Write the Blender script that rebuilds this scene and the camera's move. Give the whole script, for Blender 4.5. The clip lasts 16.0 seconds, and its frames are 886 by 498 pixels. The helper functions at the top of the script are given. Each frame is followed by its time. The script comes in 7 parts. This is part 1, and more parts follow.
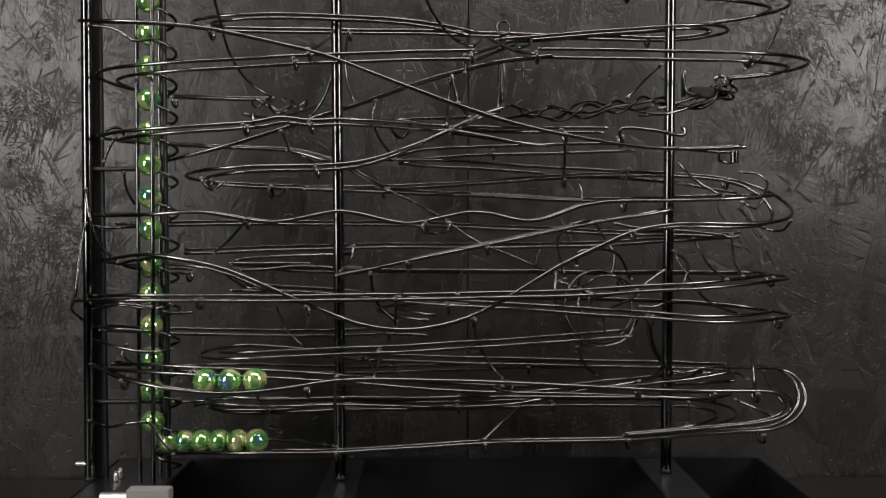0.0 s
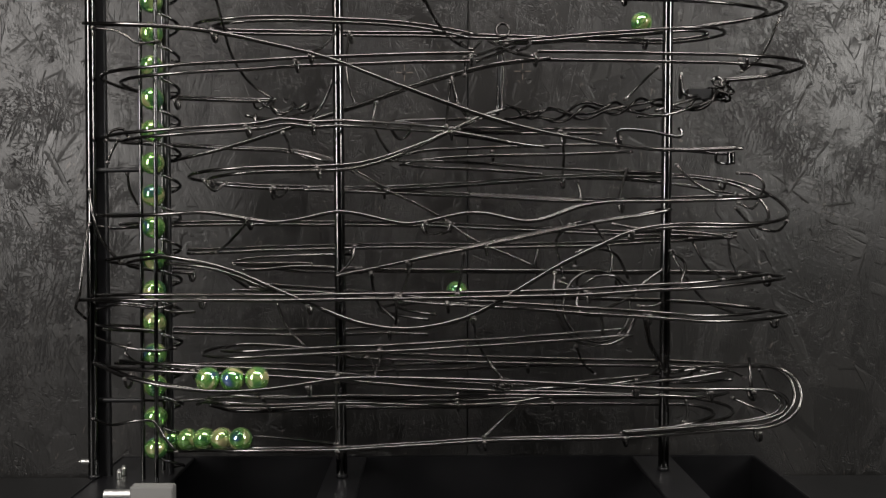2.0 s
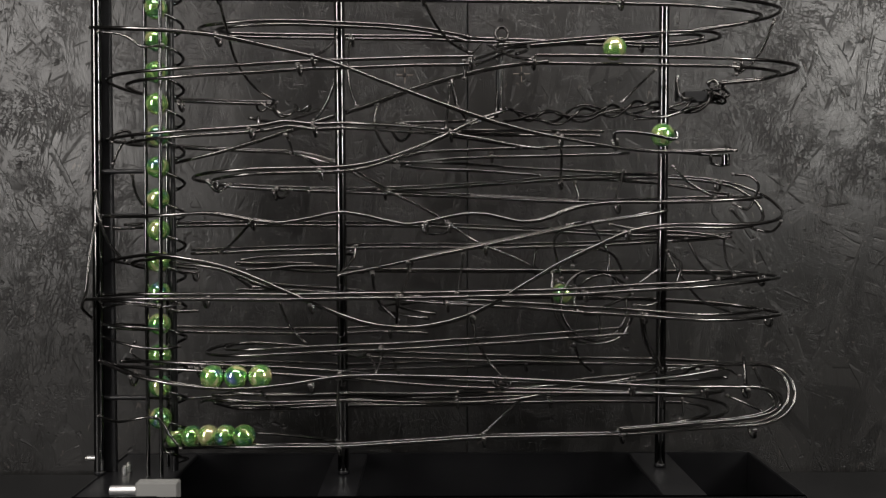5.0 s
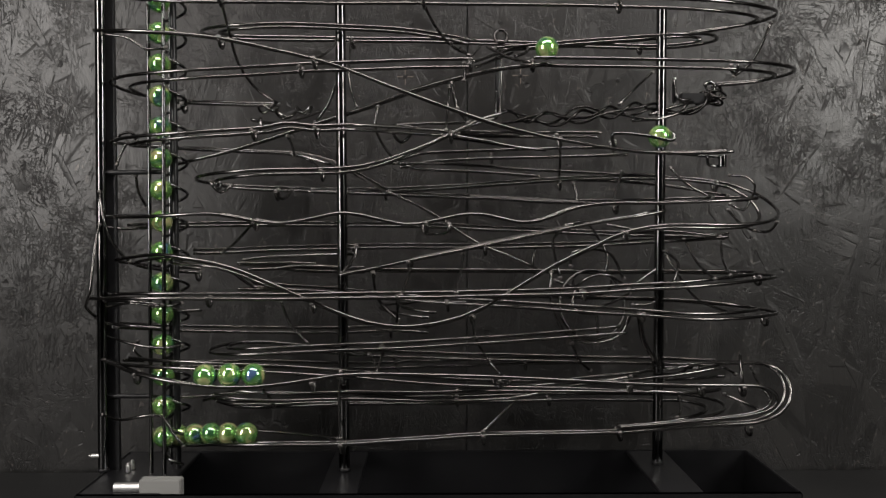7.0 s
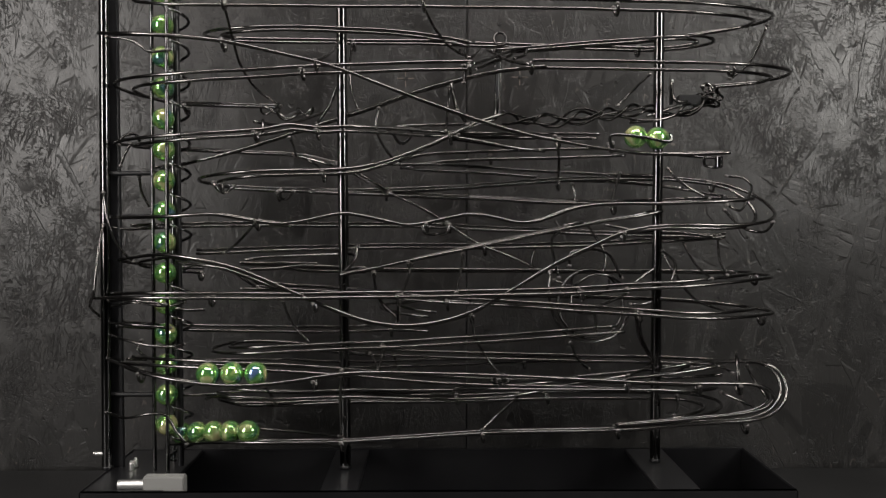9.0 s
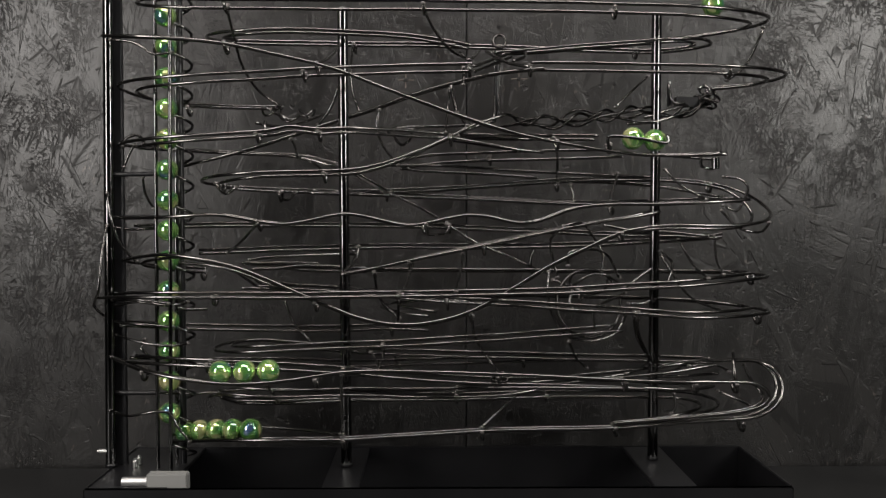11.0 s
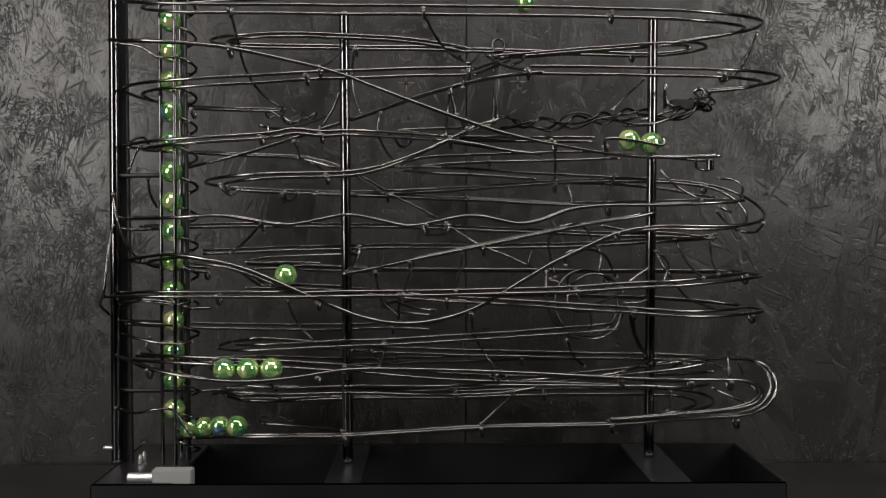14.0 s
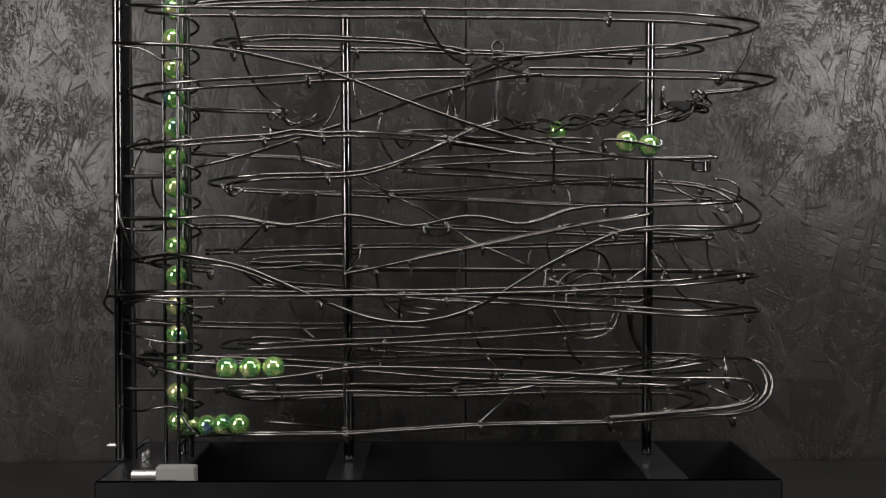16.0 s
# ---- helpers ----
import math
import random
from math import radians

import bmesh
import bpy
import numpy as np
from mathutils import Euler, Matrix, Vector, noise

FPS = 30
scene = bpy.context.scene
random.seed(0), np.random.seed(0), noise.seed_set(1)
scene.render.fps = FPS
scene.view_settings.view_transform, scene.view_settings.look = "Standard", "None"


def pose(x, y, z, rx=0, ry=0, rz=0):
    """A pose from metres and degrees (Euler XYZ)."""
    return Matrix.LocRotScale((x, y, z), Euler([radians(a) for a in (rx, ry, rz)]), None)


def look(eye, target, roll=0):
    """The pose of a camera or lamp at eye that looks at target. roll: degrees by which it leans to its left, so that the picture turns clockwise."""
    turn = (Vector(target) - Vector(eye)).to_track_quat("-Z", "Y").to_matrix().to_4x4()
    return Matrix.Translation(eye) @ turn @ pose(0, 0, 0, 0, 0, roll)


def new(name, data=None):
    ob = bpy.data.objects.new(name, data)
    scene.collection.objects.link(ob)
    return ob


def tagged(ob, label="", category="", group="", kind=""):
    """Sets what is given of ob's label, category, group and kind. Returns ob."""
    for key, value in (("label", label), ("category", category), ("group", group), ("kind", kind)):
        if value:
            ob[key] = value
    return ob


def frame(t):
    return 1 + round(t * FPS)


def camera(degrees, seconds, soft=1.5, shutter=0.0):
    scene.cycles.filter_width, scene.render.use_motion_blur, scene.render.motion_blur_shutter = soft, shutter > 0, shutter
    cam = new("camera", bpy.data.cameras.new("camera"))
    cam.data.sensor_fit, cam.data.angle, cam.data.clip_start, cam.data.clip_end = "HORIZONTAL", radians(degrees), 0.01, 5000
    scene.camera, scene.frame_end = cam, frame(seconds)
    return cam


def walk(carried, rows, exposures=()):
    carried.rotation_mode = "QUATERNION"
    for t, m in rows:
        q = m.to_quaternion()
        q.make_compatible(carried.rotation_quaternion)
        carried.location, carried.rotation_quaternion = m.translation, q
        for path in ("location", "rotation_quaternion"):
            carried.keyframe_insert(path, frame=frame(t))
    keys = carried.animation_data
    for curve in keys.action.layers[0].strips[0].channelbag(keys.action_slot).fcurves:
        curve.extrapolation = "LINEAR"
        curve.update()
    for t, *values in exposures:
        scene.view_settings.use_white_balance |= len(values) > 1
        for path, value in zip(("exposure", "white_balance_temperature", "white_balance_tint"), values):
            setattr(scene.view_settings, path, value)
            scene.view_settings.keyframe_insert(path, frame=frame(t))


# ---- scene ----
cam = camera(52.0, 16.0, soft=1.35)
# the camera draws slowly back from the machine
FORWARD = Vector((0.01120, 0.99915, -0.03979))
walk(cam, [(t, look(Vector(e), Vector(e) + FORWARD)) for t, e in (
    (0, (-0.00703, -0.61018, 0.21733)),
    (2, (-0.00706, -0.61697, 0.21763)),
    (4, (-0.00709, -0.62391, 0.21795)),
    (6, (-0.00712, -0.63100, 0.21827)),
    (8, (-0.00715, -0.63826, 0.21860)),
    (10, (-0.00719, -0.64569, 0.21894)),
    (12, (-0.00722, -0.65329, 0.21928)),
    (14, (-0.00725, -0.66108, 0.21964)),
    (16, (-0.00729, -0.66905, 0.22000)),
)])

# ---- light ----
world = bpy.data.worlds.new("studio_dark")
scene.world = world
world.use_nodes = True
world.node_tree.nodes["Background"].inputs[0].default_value = (0.9, 0.95, 1.0, 1)
world.node_tree.nodes["Background"].inputs[1].default_value = 0.003
scene.view_settings.exposure = 0.0


def softbox(name, place, aim, w, h, watts, colour):
    lamp = bpy.data.lights.new(name, "AREA")
    lamp.shape, lamp.size, lamp.size_y, lamp.energy, lamp.color = "RECTANGLE", w, h, watts, colour
    ob = new(name, lamp)
    ob.matrix_world = look(place, aim)
    return ob


softbox("softbox_left", (-0.66, -0.60, 0.42), (-0.06, 0.0, 0.33), 0.19, 0.52, 4.3, (1.0, 0.955, 0.91))
softbox("softbox_right", (0.70, -0.60, 0.55), (0.08, 0.05, 0.48), 0.19, 0.46, 4.8, (1.0, 0.968, 0.915))
softbox("softbox_top", (0.0, -0.36, 0.93), (0, 0.06, 0.36), 0.92, 0.24, 7.6, (1.0, 0.93, 0.89))


# ---- materials ----
def material(name, colour, rough, metal=0.0, coat=0.0):
    m = bpy.data.materials.new(name)
    m.use_nodes = True
    b = m.node_tree.nodes["Principled BSDF"]
    b.inputs["Base Color"].default_value = (*colour, 1)
    b.inputs["Roughness"].default_value, b.inputs["Metallic"].default_value = rough, metal
    b.inputs["Coat Weight"].default_value = coat
    return m, m.node_tree.nodes, m.node_tree.links, b


def noise_node(ns, ln, scale, detail=4.0, rough=0.55, stretch=(1, 1, 1), distort=0.0):
    co = ns.new("ShaderNodeTexCoord")
    mp = ns.new("ShaderNodeMapping")
    mp.inputs["Scale"].default_value = stretch
    n = ns.new("ShaderNodeTexNoise")
    n.inputs["Scale"].default_value, n.inputs["Detail"].default_value = scale, detail
    n.inputs["Roughness"].default_value, n.inputs["Distortion"].default_value = rough, distort
    ln.new(co.outputs["Object"], mp.inputs["Vector"])
    ln.new(mp.outputs["Vector"], n.inputs["Vector"])
    return n


def ramp(ns, ln, source, stops):
    r = ns.new("ShaderNodeValToRGB")
    while len(r.color_ramp.elements) < len(stops):
        r.color_ramp.elements.new(0.5)
    for e, (p, c) in zip(r.color_ramp.elements, stops):
        e.position, e.color = p, (*c, 1) if len(c) == 3 else c
    ln.new(source, r.inputs[0])
    return r


def grey(v):
    return (v, v, v)


def bump(ns, ln, b, source, strength, distance):
    n = ns.new("ShaderNodeBump")
    n.inputs["Strength"].default_value, n.inputs["Distance"].default_value = strength, distance
    ln.new(source, n.inputs["Height"])
    ln.new(n.outputs[0], b.inputs["Normal"])
    return n


def math_node(ns, ln, op, a, c):
    n = ns.new("ShaderNodeMath")
    n.operation = op
    for k, v in enumerate((a, c)):
        if isinstance(v, (int, float)):
            n.inputs[k].default_value = v
        else:
            ln.new(v, n.inputs[k])
    return n.outputs[0]


def steel(name, colour, rough):
    m, ns, ln, b = material(name, colour, rough, 1.0)
    n = noise_node(ns, ln, 25, 4)
    r = ramp(ns, ln, n.outputs[0], [(0.3, tuple(c * 0.82 for c in colour)), (0.7, tuple(min(1, c * 1.15) for c in colour))])
    ln.new(r.outputs[0], b.inputs["Base Color"])
    n2 = noise_node(ns, ln, 18, 3)
    r2 = ramp(ns, ln, n2.outputs[0], [(0.3, grey(rough * 0.9)), (0.75, grey(min(1, rough * 1.15)))])
    ln.new(r2.outputs[0], b.inputs["Roughness"])
    return m


WIRE = steel("drawn_steel_wire", (0.150, 0.145, 0.141), 0.21)
POST = steel("dark_steel_rod", (0.13, 0.13, 0.13), 0.13)
# a darker tone of the wire steel, for some loops, hooks and twists
DARK = steel("dark_steel_wire", (0.045, 0.043, 0.042), 0.24)
WELD = steel("silver_solder", (0.17, 0.16, 0.155), 0.35)
ZINC = steel("zinc_plated_steel", (0.62, 0.62, 0.60), 0.32)
CHROME = steel("brushed_aluminium", (0.85, 0.85, 0.84), 0.38)
CAST = material("grey_cast_metal", (0.27, 0.27, 0.26), 0.5, 0.2)[0]


def black_paint():
    m, ns, ln, b = material("black_powder_coat", (0.012, 0.012, 0.013), 0.34)
    n = noise_node(ns, ln, 900, 2)
    bump(ns, ln, b, n.outputs[0], 0.12, 0.0003)
    n2 = noise_node(ns, ln, 14, 6)
    r = ramp(ns, ln, n2.outputs[0], [(0.35, (0.005, 0.005, 0.006)), (0.75, (0.011, 0.011, 0.012))])
    ln.new(r.outputs[0], b.inputs["Base Color"])
    return m


BLACK = black_paint()


def flake_layer(ns, ln, turn, size, seed, cover):
    """One lie of long wood flakes: which flake covers, its level, its rim and its grain."""
    co = ns.new("ShaderNodeTexCoord")
    warp = noise_node(ns, ln, 16, 3, 0.55)
    shift = ns.new("ShaderNodeVectorMath")
    shift.operation = "MULTIPLY_ADD"
    shift.inputs[1].default_value = (0.010, 0.0, 0.010)
    ln.new(warp.outputs["Color"], shift.inputs[0])
    ln.new(co.outputs["Object"], shift.inputs[2])
    mp = ns.new("ShaderNodeMapping")
    mp.inputs["Rotation"].default_value = (0, radians(turn), 0)
    mp.inputs["Location"].default_value = (seed * 3.7, 0, seed * 1.9)
    ln.new(shift.outputs[0], mp.inputs["Vector"])
    st = ns.new("ShaderNodeMapping")
    st.inputs["Scale"].default_value = (1 / size[0], 0.0, 1 / size[1])
    ln.new(mp.outputs[0], st.inputs["Vector"])
    cell, rim = ns.new("ShaderNodeTexVoronoi"), ns.new("ShaderNodeTexVoronoi")
    rim.feature = "DISTANCE_TO_EDGE"
    for v in (cell, rim):
        v.inputs["Scale"].default_value, v.inputs["Randomness"].default_value = 1.0, 0.9
        ln.new(st.outputs[0], v.inputs["Vector"])
    sep = ns.new("ShaderNodeSeparateColor")
    ln.new(cell.outputs["Color"], sep.inputs[0])
    gs = ns.new("ShaderNodeMapping")
    gs.inputs["Scale"].default_value = (330, 1, 16)
    ln.new(mp.outputs[0], gs.inputs["Vector"])
    grain = ns.new("ShaderNodeTexNoise")
    grain.inputs["Scale"].default_value, grain.inputs["Detail"].default_value = 1.0, 3.0
    ln.new(gs.outputs[0], grain.inputs["Vector"])
    on = math_node(ns, ln, "LESS_THAN", sep.outputs[0], cover)
    edge = ramp(ns, ln, rim.outputs["Distance"], [(0.0, grey(1.0)), (0.05, grey(0.0))])
    return on, sep.outputs[1], sep.outputs[2], edge.outputs[0], grain.outputs[0]


def board():
    """Strand board under dark paint: long flakes in several lies, curled crevices in patches, pits and pale painted
    glints.
    """
    m, ns, ln, b = material("painted_strand_board", (0.02, 0.02, 0.02), 0.4)
    b.inputs["Specular IOR Level"].default_value = 0.6

    def mix(f, a, c):
        n = ns.new("ShaderNodeMix")
        ln.new(f, n.inputs[0])
        for k, v in ((2, a), (3, c)):
            if isinstance(v, (int, float)):
                n.inputs[k].default_value = v
            else:
                ln.new(v, n.inputs[k])
        return n.outputs[0]

    level, tone, seam, grain = 0.5, 0.5, 0.0, 0.5
    for turn, size, seed, cover in ((4, (0.034, 0.15), 1, 1.0), (-58, (0.020, 0.09), 2, 0.30), (70, (0.015, 0.08), 3, 0.24), (-24, (0.018, 0.11), 4, 0.30), (28, (0.014, 0.10), 5, 0.26), (-8, (0.010, 0.13), 6, 0.16)):
        on, lv, tn, edge, gr = flake_layer(ns, ln, turn, size, seed, cover)
        part_seam = math_node(ns, ln, "MULTIPLY", edge, math_node(ns, ln, "GREATER_THAN", tn, 0.45))
        level, tone, seam, grain = mix(on, level, lv), mix(on, tone, tn), mix(on, seam, part_seam), mix(on, grain, gr)
    # curled crevices between loose strands, thick in some patches and absent in others
    zone = noise_node(ns, ln, 8.5, 5, 0.62)
    patch = ramp(ns, ln, zone.outputs[0], [(0.44, grey(0.06)), (0.57, grey(1.0))])
    curls = None
    for turn, sc, stretch, w in ((6, 300, 0.16, 1.0), (-48, 320, 0.24, 4.0), (58, 330, 0.24, 7.0), (-14, 240, 0.12, 11.0), (84, 360, 0.26, 15.0), (22, 340, 0.20, 19.0)):
        co, mp = ns.new("ShaderNodeTexCoord"), ns.new("ShaderNodeMapping")
        mp.inputs["Rotation"].default_value = (0, radians(turn), 0)
        st = ns.new("ShaderNodeMapping")
        st.inputs["Scale"].default_value = (1, 1, stretch)
        ln.new(co.outputs["Object"], mp.inputs["Vector"])
        ln.new(mp.outputs[0], st.inputs["Vector"])
        v = ns.new("ShaderNodeTexNoise")
        v.noise_dimensions = "4D"
        v.inputs["W"].default_value = w
        v.inputs["Scale"].default_value, v.inputs["Detail"].default_value, v.inputs["Distortion"].default_value = sc, 2.5, 0.35
        ln.new(st.outputs[0], v.inputs["Vector"])
        line = ramp(ns, ln, v.outputs[0], [(0.462, grey(0.0)), (0.486, grey(1.0)), (0.496, grey(0.9)), (0.515, grey(0.0))])
        own = noise_node(ns, ln, 24, 3, 0.6)
        own.noise_dimensions = "4D"
        own.inputs["W"].default_value = w + 2
        there = ramp(ns, ln, own.outputs[0], [(0.505, grey(0.0)), (0.575, grey(1.0))])
        c = math_node(ns, ln, "MULTIPLY", line.outputs[0], there.outputs[0])
        curls = c if curls is None else math_node(ns, ln, "MAXIMUM", curls, c)
    curls = math_node(ns, ln, "MULTIPLY", curls, patch.outputs[0])
    stray = noise_node(ns, ln, 60, 3, 0.6)
    broken = ramp(ns, ln, stray.outputs[0], [(0.46, grey(0.0)), (0.56, grey(1.0))])
    seam = math_node(ns, ln, "MULTIPLY", seam, broken.outputs[0])
    pits = noise_node(ns, ln, 90, 3, 0.55)
    pit = ramp(ns, ln, pits.outputs[0], [(0.27, grey(1.0)), (0.32, grey(0.0))])
    holes = math_node(ns, ln, "MAXIMUM", math_node(ns, ln, "MAXIMUM", curls, math_node(ns, ln, "MULTIPLY", seam, 0.75)), pit.outputs[0])
    big = noise_node(ns, ln, 4.0, 5, 0.6)
    fine = noise_node(ns, ln, 420, 4, 0.6)
    relief = math_node(ns, ln, "MULTIPLY", holes, -1.1)
    for source, amount in ((level, 0.34), (grain, 0.40), (fine.outputs[0], 0.12)):
        relief = math_node(ns, ln, "ADD", relief, math_node(ns, ln, "MULTIPLY", source, amount))
    base = ramp(ns, ln, math_node(ns, ln, "ADD", math_node(ns, ln, "MULTIPLY", tone, 0.35), math_node(ns, ln, "MULTIPLY", big.outputs[0], 0.65)),
                [(0.30, (0.0070, 0.0067, 0.0063)), (0.5, (0.0117, 0.0111, 0.0105)), (0.70, (0.0205, 0.0195, 0.0185))])
    # shade in crevices, flake rims and pits is mixed into the paint colour
    crevice_shade = ns.new("ShaderNodeMixRGB")
    ln.new(math_node(ns, ln, "MULTIPLY", holes, 0.85), crevice_shade.inputs[0])
    ln.new(base.outputs[0], crevice_shade.inputs[1])
    crevice_shade.inputs[2].default_value = (0.004, 0.0038, 0.0038, 1)
    # pale streaks in the colour stand for glints off raised edges
    pale = noise_node(ns, ln, 130, 3, 0.7, (1, 1, 0.5), 2.0)
    scratch_glint = ramp(ns, ln, pale.outputs[0], [(0.645, grey(0.0)), (0.73, grey(1.0))])
    glinted = ns.new("ShaderNodeMixRGB")
    ln.new(scratch_glint.outputs[0], glinted.inputs[0])
    ln.new(crevice_shade.outputs[0], glinted.inputs[1])
    glinted.inputs[2].default_value = (0.08, 0.068, 0.06, 1)
    ln.new(glinted.outputs[0], b.inputs["Base Color"])
    gloss = math_node(ns, ln, "ADD", math_node(ns, ln, "MULTIPLY", tone, 0.05), math_node(ns, ln, "MULTIPLY", big.outputs[0], 0.20))
    gloss = math_node(ns, ln, "ADD", gloss, math_node(ns, ln, "MULTIPLY", holes, 0.40))
    ln.new(math_node(ns, ln, "ADD", gloss, 0.26), b.inputs["Roughness"])
    bump(ns, ln, b, relief, 0.5, 0.0010)
    return m


BOARD = board()


def plain_wall():
    m, ns, ln, b = material("dark_grey_wall_paint", (0.05, 0.05, 0.05), 0.7)
    n = noise_node(ns, ln, 6, 6)
    r = ramp(ns, ln, n.outputs[0], [(0.3, grey(0.03)), (0.7, grey(0.06))])
    ln.new(r.outputs[0], b.inputs["Base Color"])
    return m


ROOM = plain_wall()


def table_mat():
    m, ns, ln, b = material("black_table_top", (0.012, 0.012, 0.012), 0.5)
    n = noise_node(ns, ln, 30, 6)
    r = ramp(ns, ln, n.outputs[0], [(0.3, grey(0.005)), (0.7, grey(0.010))])
    ln.new(r.outputs[0], b.inputs["Base Color"])
    return m


TABLE = table_mat()


def marble_mat():
    """Green lustred glass with yellow and blue swirls."""
    m, ns, ln, b = material("lustred_green_glass", (0.10, 0.30, 0.03), 0.15, 0.6, 1.0)
    n = noise_node(ns, ln, 60, 2, 0.5, (1, 1, 1), 1.4)
    info = ns.new("ShaderNodeObjectInfo")
    co = ns.new("ShaderNodeVectorMath")
    co.operation = "ADD"
    tc = ns.new("ShaderNodeTexCoord")
    sc = ns.new("ShaderNodeVectorMath")
    sc.operation = "SCALE"
    sc.inputs[0].default_value = (3.1, 1.7, 2.3)
    ln.new(info.outputs["Random"], sc.inputs["Scale"])
    ln.new(tc.outputs["Object"], co.inputs[0])
    ln.new(sc.outputs[0], co.inputs[1])
    ln.new(co.outputs[0], n.inputs["Vector"])
    r = ramp(ns, ln, n.outputs[0], [(0.29, (0.14, 0.24, 0.48)), (0.36, (0.07, 0.24, 0.15)), (0.44, (0.14, 0.42, 0.09)),
                                    (0.53, (0.30, 0.58, 0.15)), (0.61, (0.62, 0.70, 0.30)), (0.71, (0.85, 0.78, 0.38))])
    ln.new(r.outputs[0], b.inputs["Base Color"])
    b.inputs["Coat Roughness"].default_value, b.inputs["Coat IOR"].default_value = 0.03, 2.3
    return m


MARBLE = marble_mat()


# ---- mesh helpers ----
def part(name, bm, mat, parent=None, label=""):
    me = bpy.data.meshes.new(name)
    bm.normal_update()
    bm.to_mesh(me)
    bm.free()
    me.materials.append(mat)
    ob = new(name, me)
    ob.parent = parent
    if label:
        ob["label"] = label
    return ob


def smooth_path(pts, step=0.004):
    """A soft curve through the bends of a wire."""
    p = [Vector(q) for q in pts]
    p = [p[0] * 2 - p[1], *p, p[-1] * 2 - p[-2]]
    out = []
    for a, b, c, d in zip(p, p[1:], p[2:], p[3:]):
        n = max(2, int((c - b).length / step))
        ta, tb, tc = (b - a).length ** 0.5, (c - b).length ** 0.5, (d - c).length ** 0.5
        m1 = (c - b) + tb * ((b - a) / ta - (c - a) / (ta + tb)) if ta > 0 else c - b
        m2 = (c - b) + tb * ((d - c) / tc - (d - b) / (tb + tc)) if tc > 0 else c - b
        for k in range(n):
            u = k / n
            out.append((2 * u**3 - 3 * u**2 + 1) * b + (u**3 - 2 * u**2 + u) * m1 + (-2 * u**3 + 3 * u**2) * c + (u**3 - u**2) * m2)
    out.append(p[-2])
    return out


def tube(bm, pts, radius, sides=8):
    """A round wire along the points, with closed, slightly rounded ends."""
    pts = [Vector(q) for q in pts]
    rings, up = [], Vector((0.13, 0.21, 0.97))
    for i, q in enumerate(pts):
        t = (pts[min(i + 1, len(pts) - 1)] - pts[max(i - 1, 0)]).normalized()
        s = t.cross(up)
        if s.length < 1e-4:
            s = t.cross(Vector((1, 0, 0)))
        s.normalize()
        up = s.cross(t).normalized()
        ends = [(q, radius)]
        if i == 0:
            ends = [(q - t * radius * 0.5, radius * 0.6), (q, radius)]
        elif i == len(pts) - 1:
            ends = [(q, radius), (q + t * radius * 0.5, radius * 0.6)]
        for c, r in ends:
            rings.append([bm.verts.new(c + (s * math.cos(2 * math.pi * k / sides) + up * math.sin(2 * math.pi * k / sides)) * r) for k in range(sides)])
    for a, b in zip(rings, rings[1:]):
        for k in range(sides):
            f = bm.faces.new((a[k], b[k], b[(k + 1) % sides], a[(k + 1) % sides]))
            f.smooth = True
    bm.faces.new(rings[0])
    bm.faces.new(rings[-1][::-1])


def wire(name, pts, parent, radius=0.00119, mat=None, step=0.004, label=""):
    """A hand-bent wire: it never runs quite true."""
    bm = bmesh.new()
    tube(bm, [q + noise.noise_vector(q * 21) * 0.00045 for q in smooth_path(pts, step)], radius)
    bmesh.ops.recalc_face_normals(bm, faces=bm.faces)
    return part(name, bm, mat or WIRE, parent, label)


def box(name, lo, hi, mat, parent=None, bevel=0.0, label=""):
    bm = bmesh.new()
    bmesh.ops.create_cube(bm, size=1)
    for v in bm.verts:
        v.co = [a + (b - a) * (c + 0.5) for a, b, c in zip(lo, hi, v.co)]
    if bevel:
        bmesh.ops.bevel(bm, geom=bm.edges[:], offset=bevel, segments=2, affect="EDGES")
    return part(name, bm, mat, parent, label)


def rod(name, a, b, radius, mat, parent=None, sides=16, label="", chamfer=0.15):
    bm = bmesh.new()
    a, b = Vector(a), Vector(b)
    d = (b - a).normalized()
    s = d.orthogonal().normalized()
    u = d.cross(s)
    rings = []
    bev = d * radius * chamfer
    for c, r in ((a, radius * (1 - chamfer)), (a + bev, radius), (a + bev * 1.5, radius), (b - bev * 1.5, radius), (b - bev, radius), (b, radius * (1 - chamfer))):
        rings.append([bm.verts.new(c + (s * math.cos(2 * math.pi * k / sides) + u * math.sin(2 * math.pi * k / sides)) * r) for k in range(sides)])
    for p, q in zip(rings, rings[1:]):
        for k in range(sides):
            bm.faces.new((p[k], p[(k + 1) % sides], q[(k + 1) % sides], q[k])).smooth = True
    bm.faces.new(rings[0][::-1])
    bm.faces.new(rings[-1])
    bmesh.ops.recalc_face_normals(bm, faces=bm.faces)
    return part(name, bm, mat, parent, label)


# ---- the setting ----
WALL_Y, TOP = 0.130, 0.037
tagged(box("wall_back", (-1.6, WALL_Y, -0.75), (0.0213, WALL_Y + 0.018, 1.9), BOARD, None, 0.0006), "dark painted strand board panel with trowelled flakes", "wall", kind="structure")
tagged(box("wall_back", (0.0221, WALL_Y, -0.75), (1.6, WALL_Y + 0.018, 1.9), BOARD, None, 0.0006), "dark painted strand board panel with trowelled flakes", "wall", kind="structure")
tagged(box("wall_behind_board", (-1.7, WALL_Y + 0.02, -0.75), (1.7, WALL_Y + 0.12, 1.9), ROOM), "dark plain wall behind the panels", "wall", kind="structure")
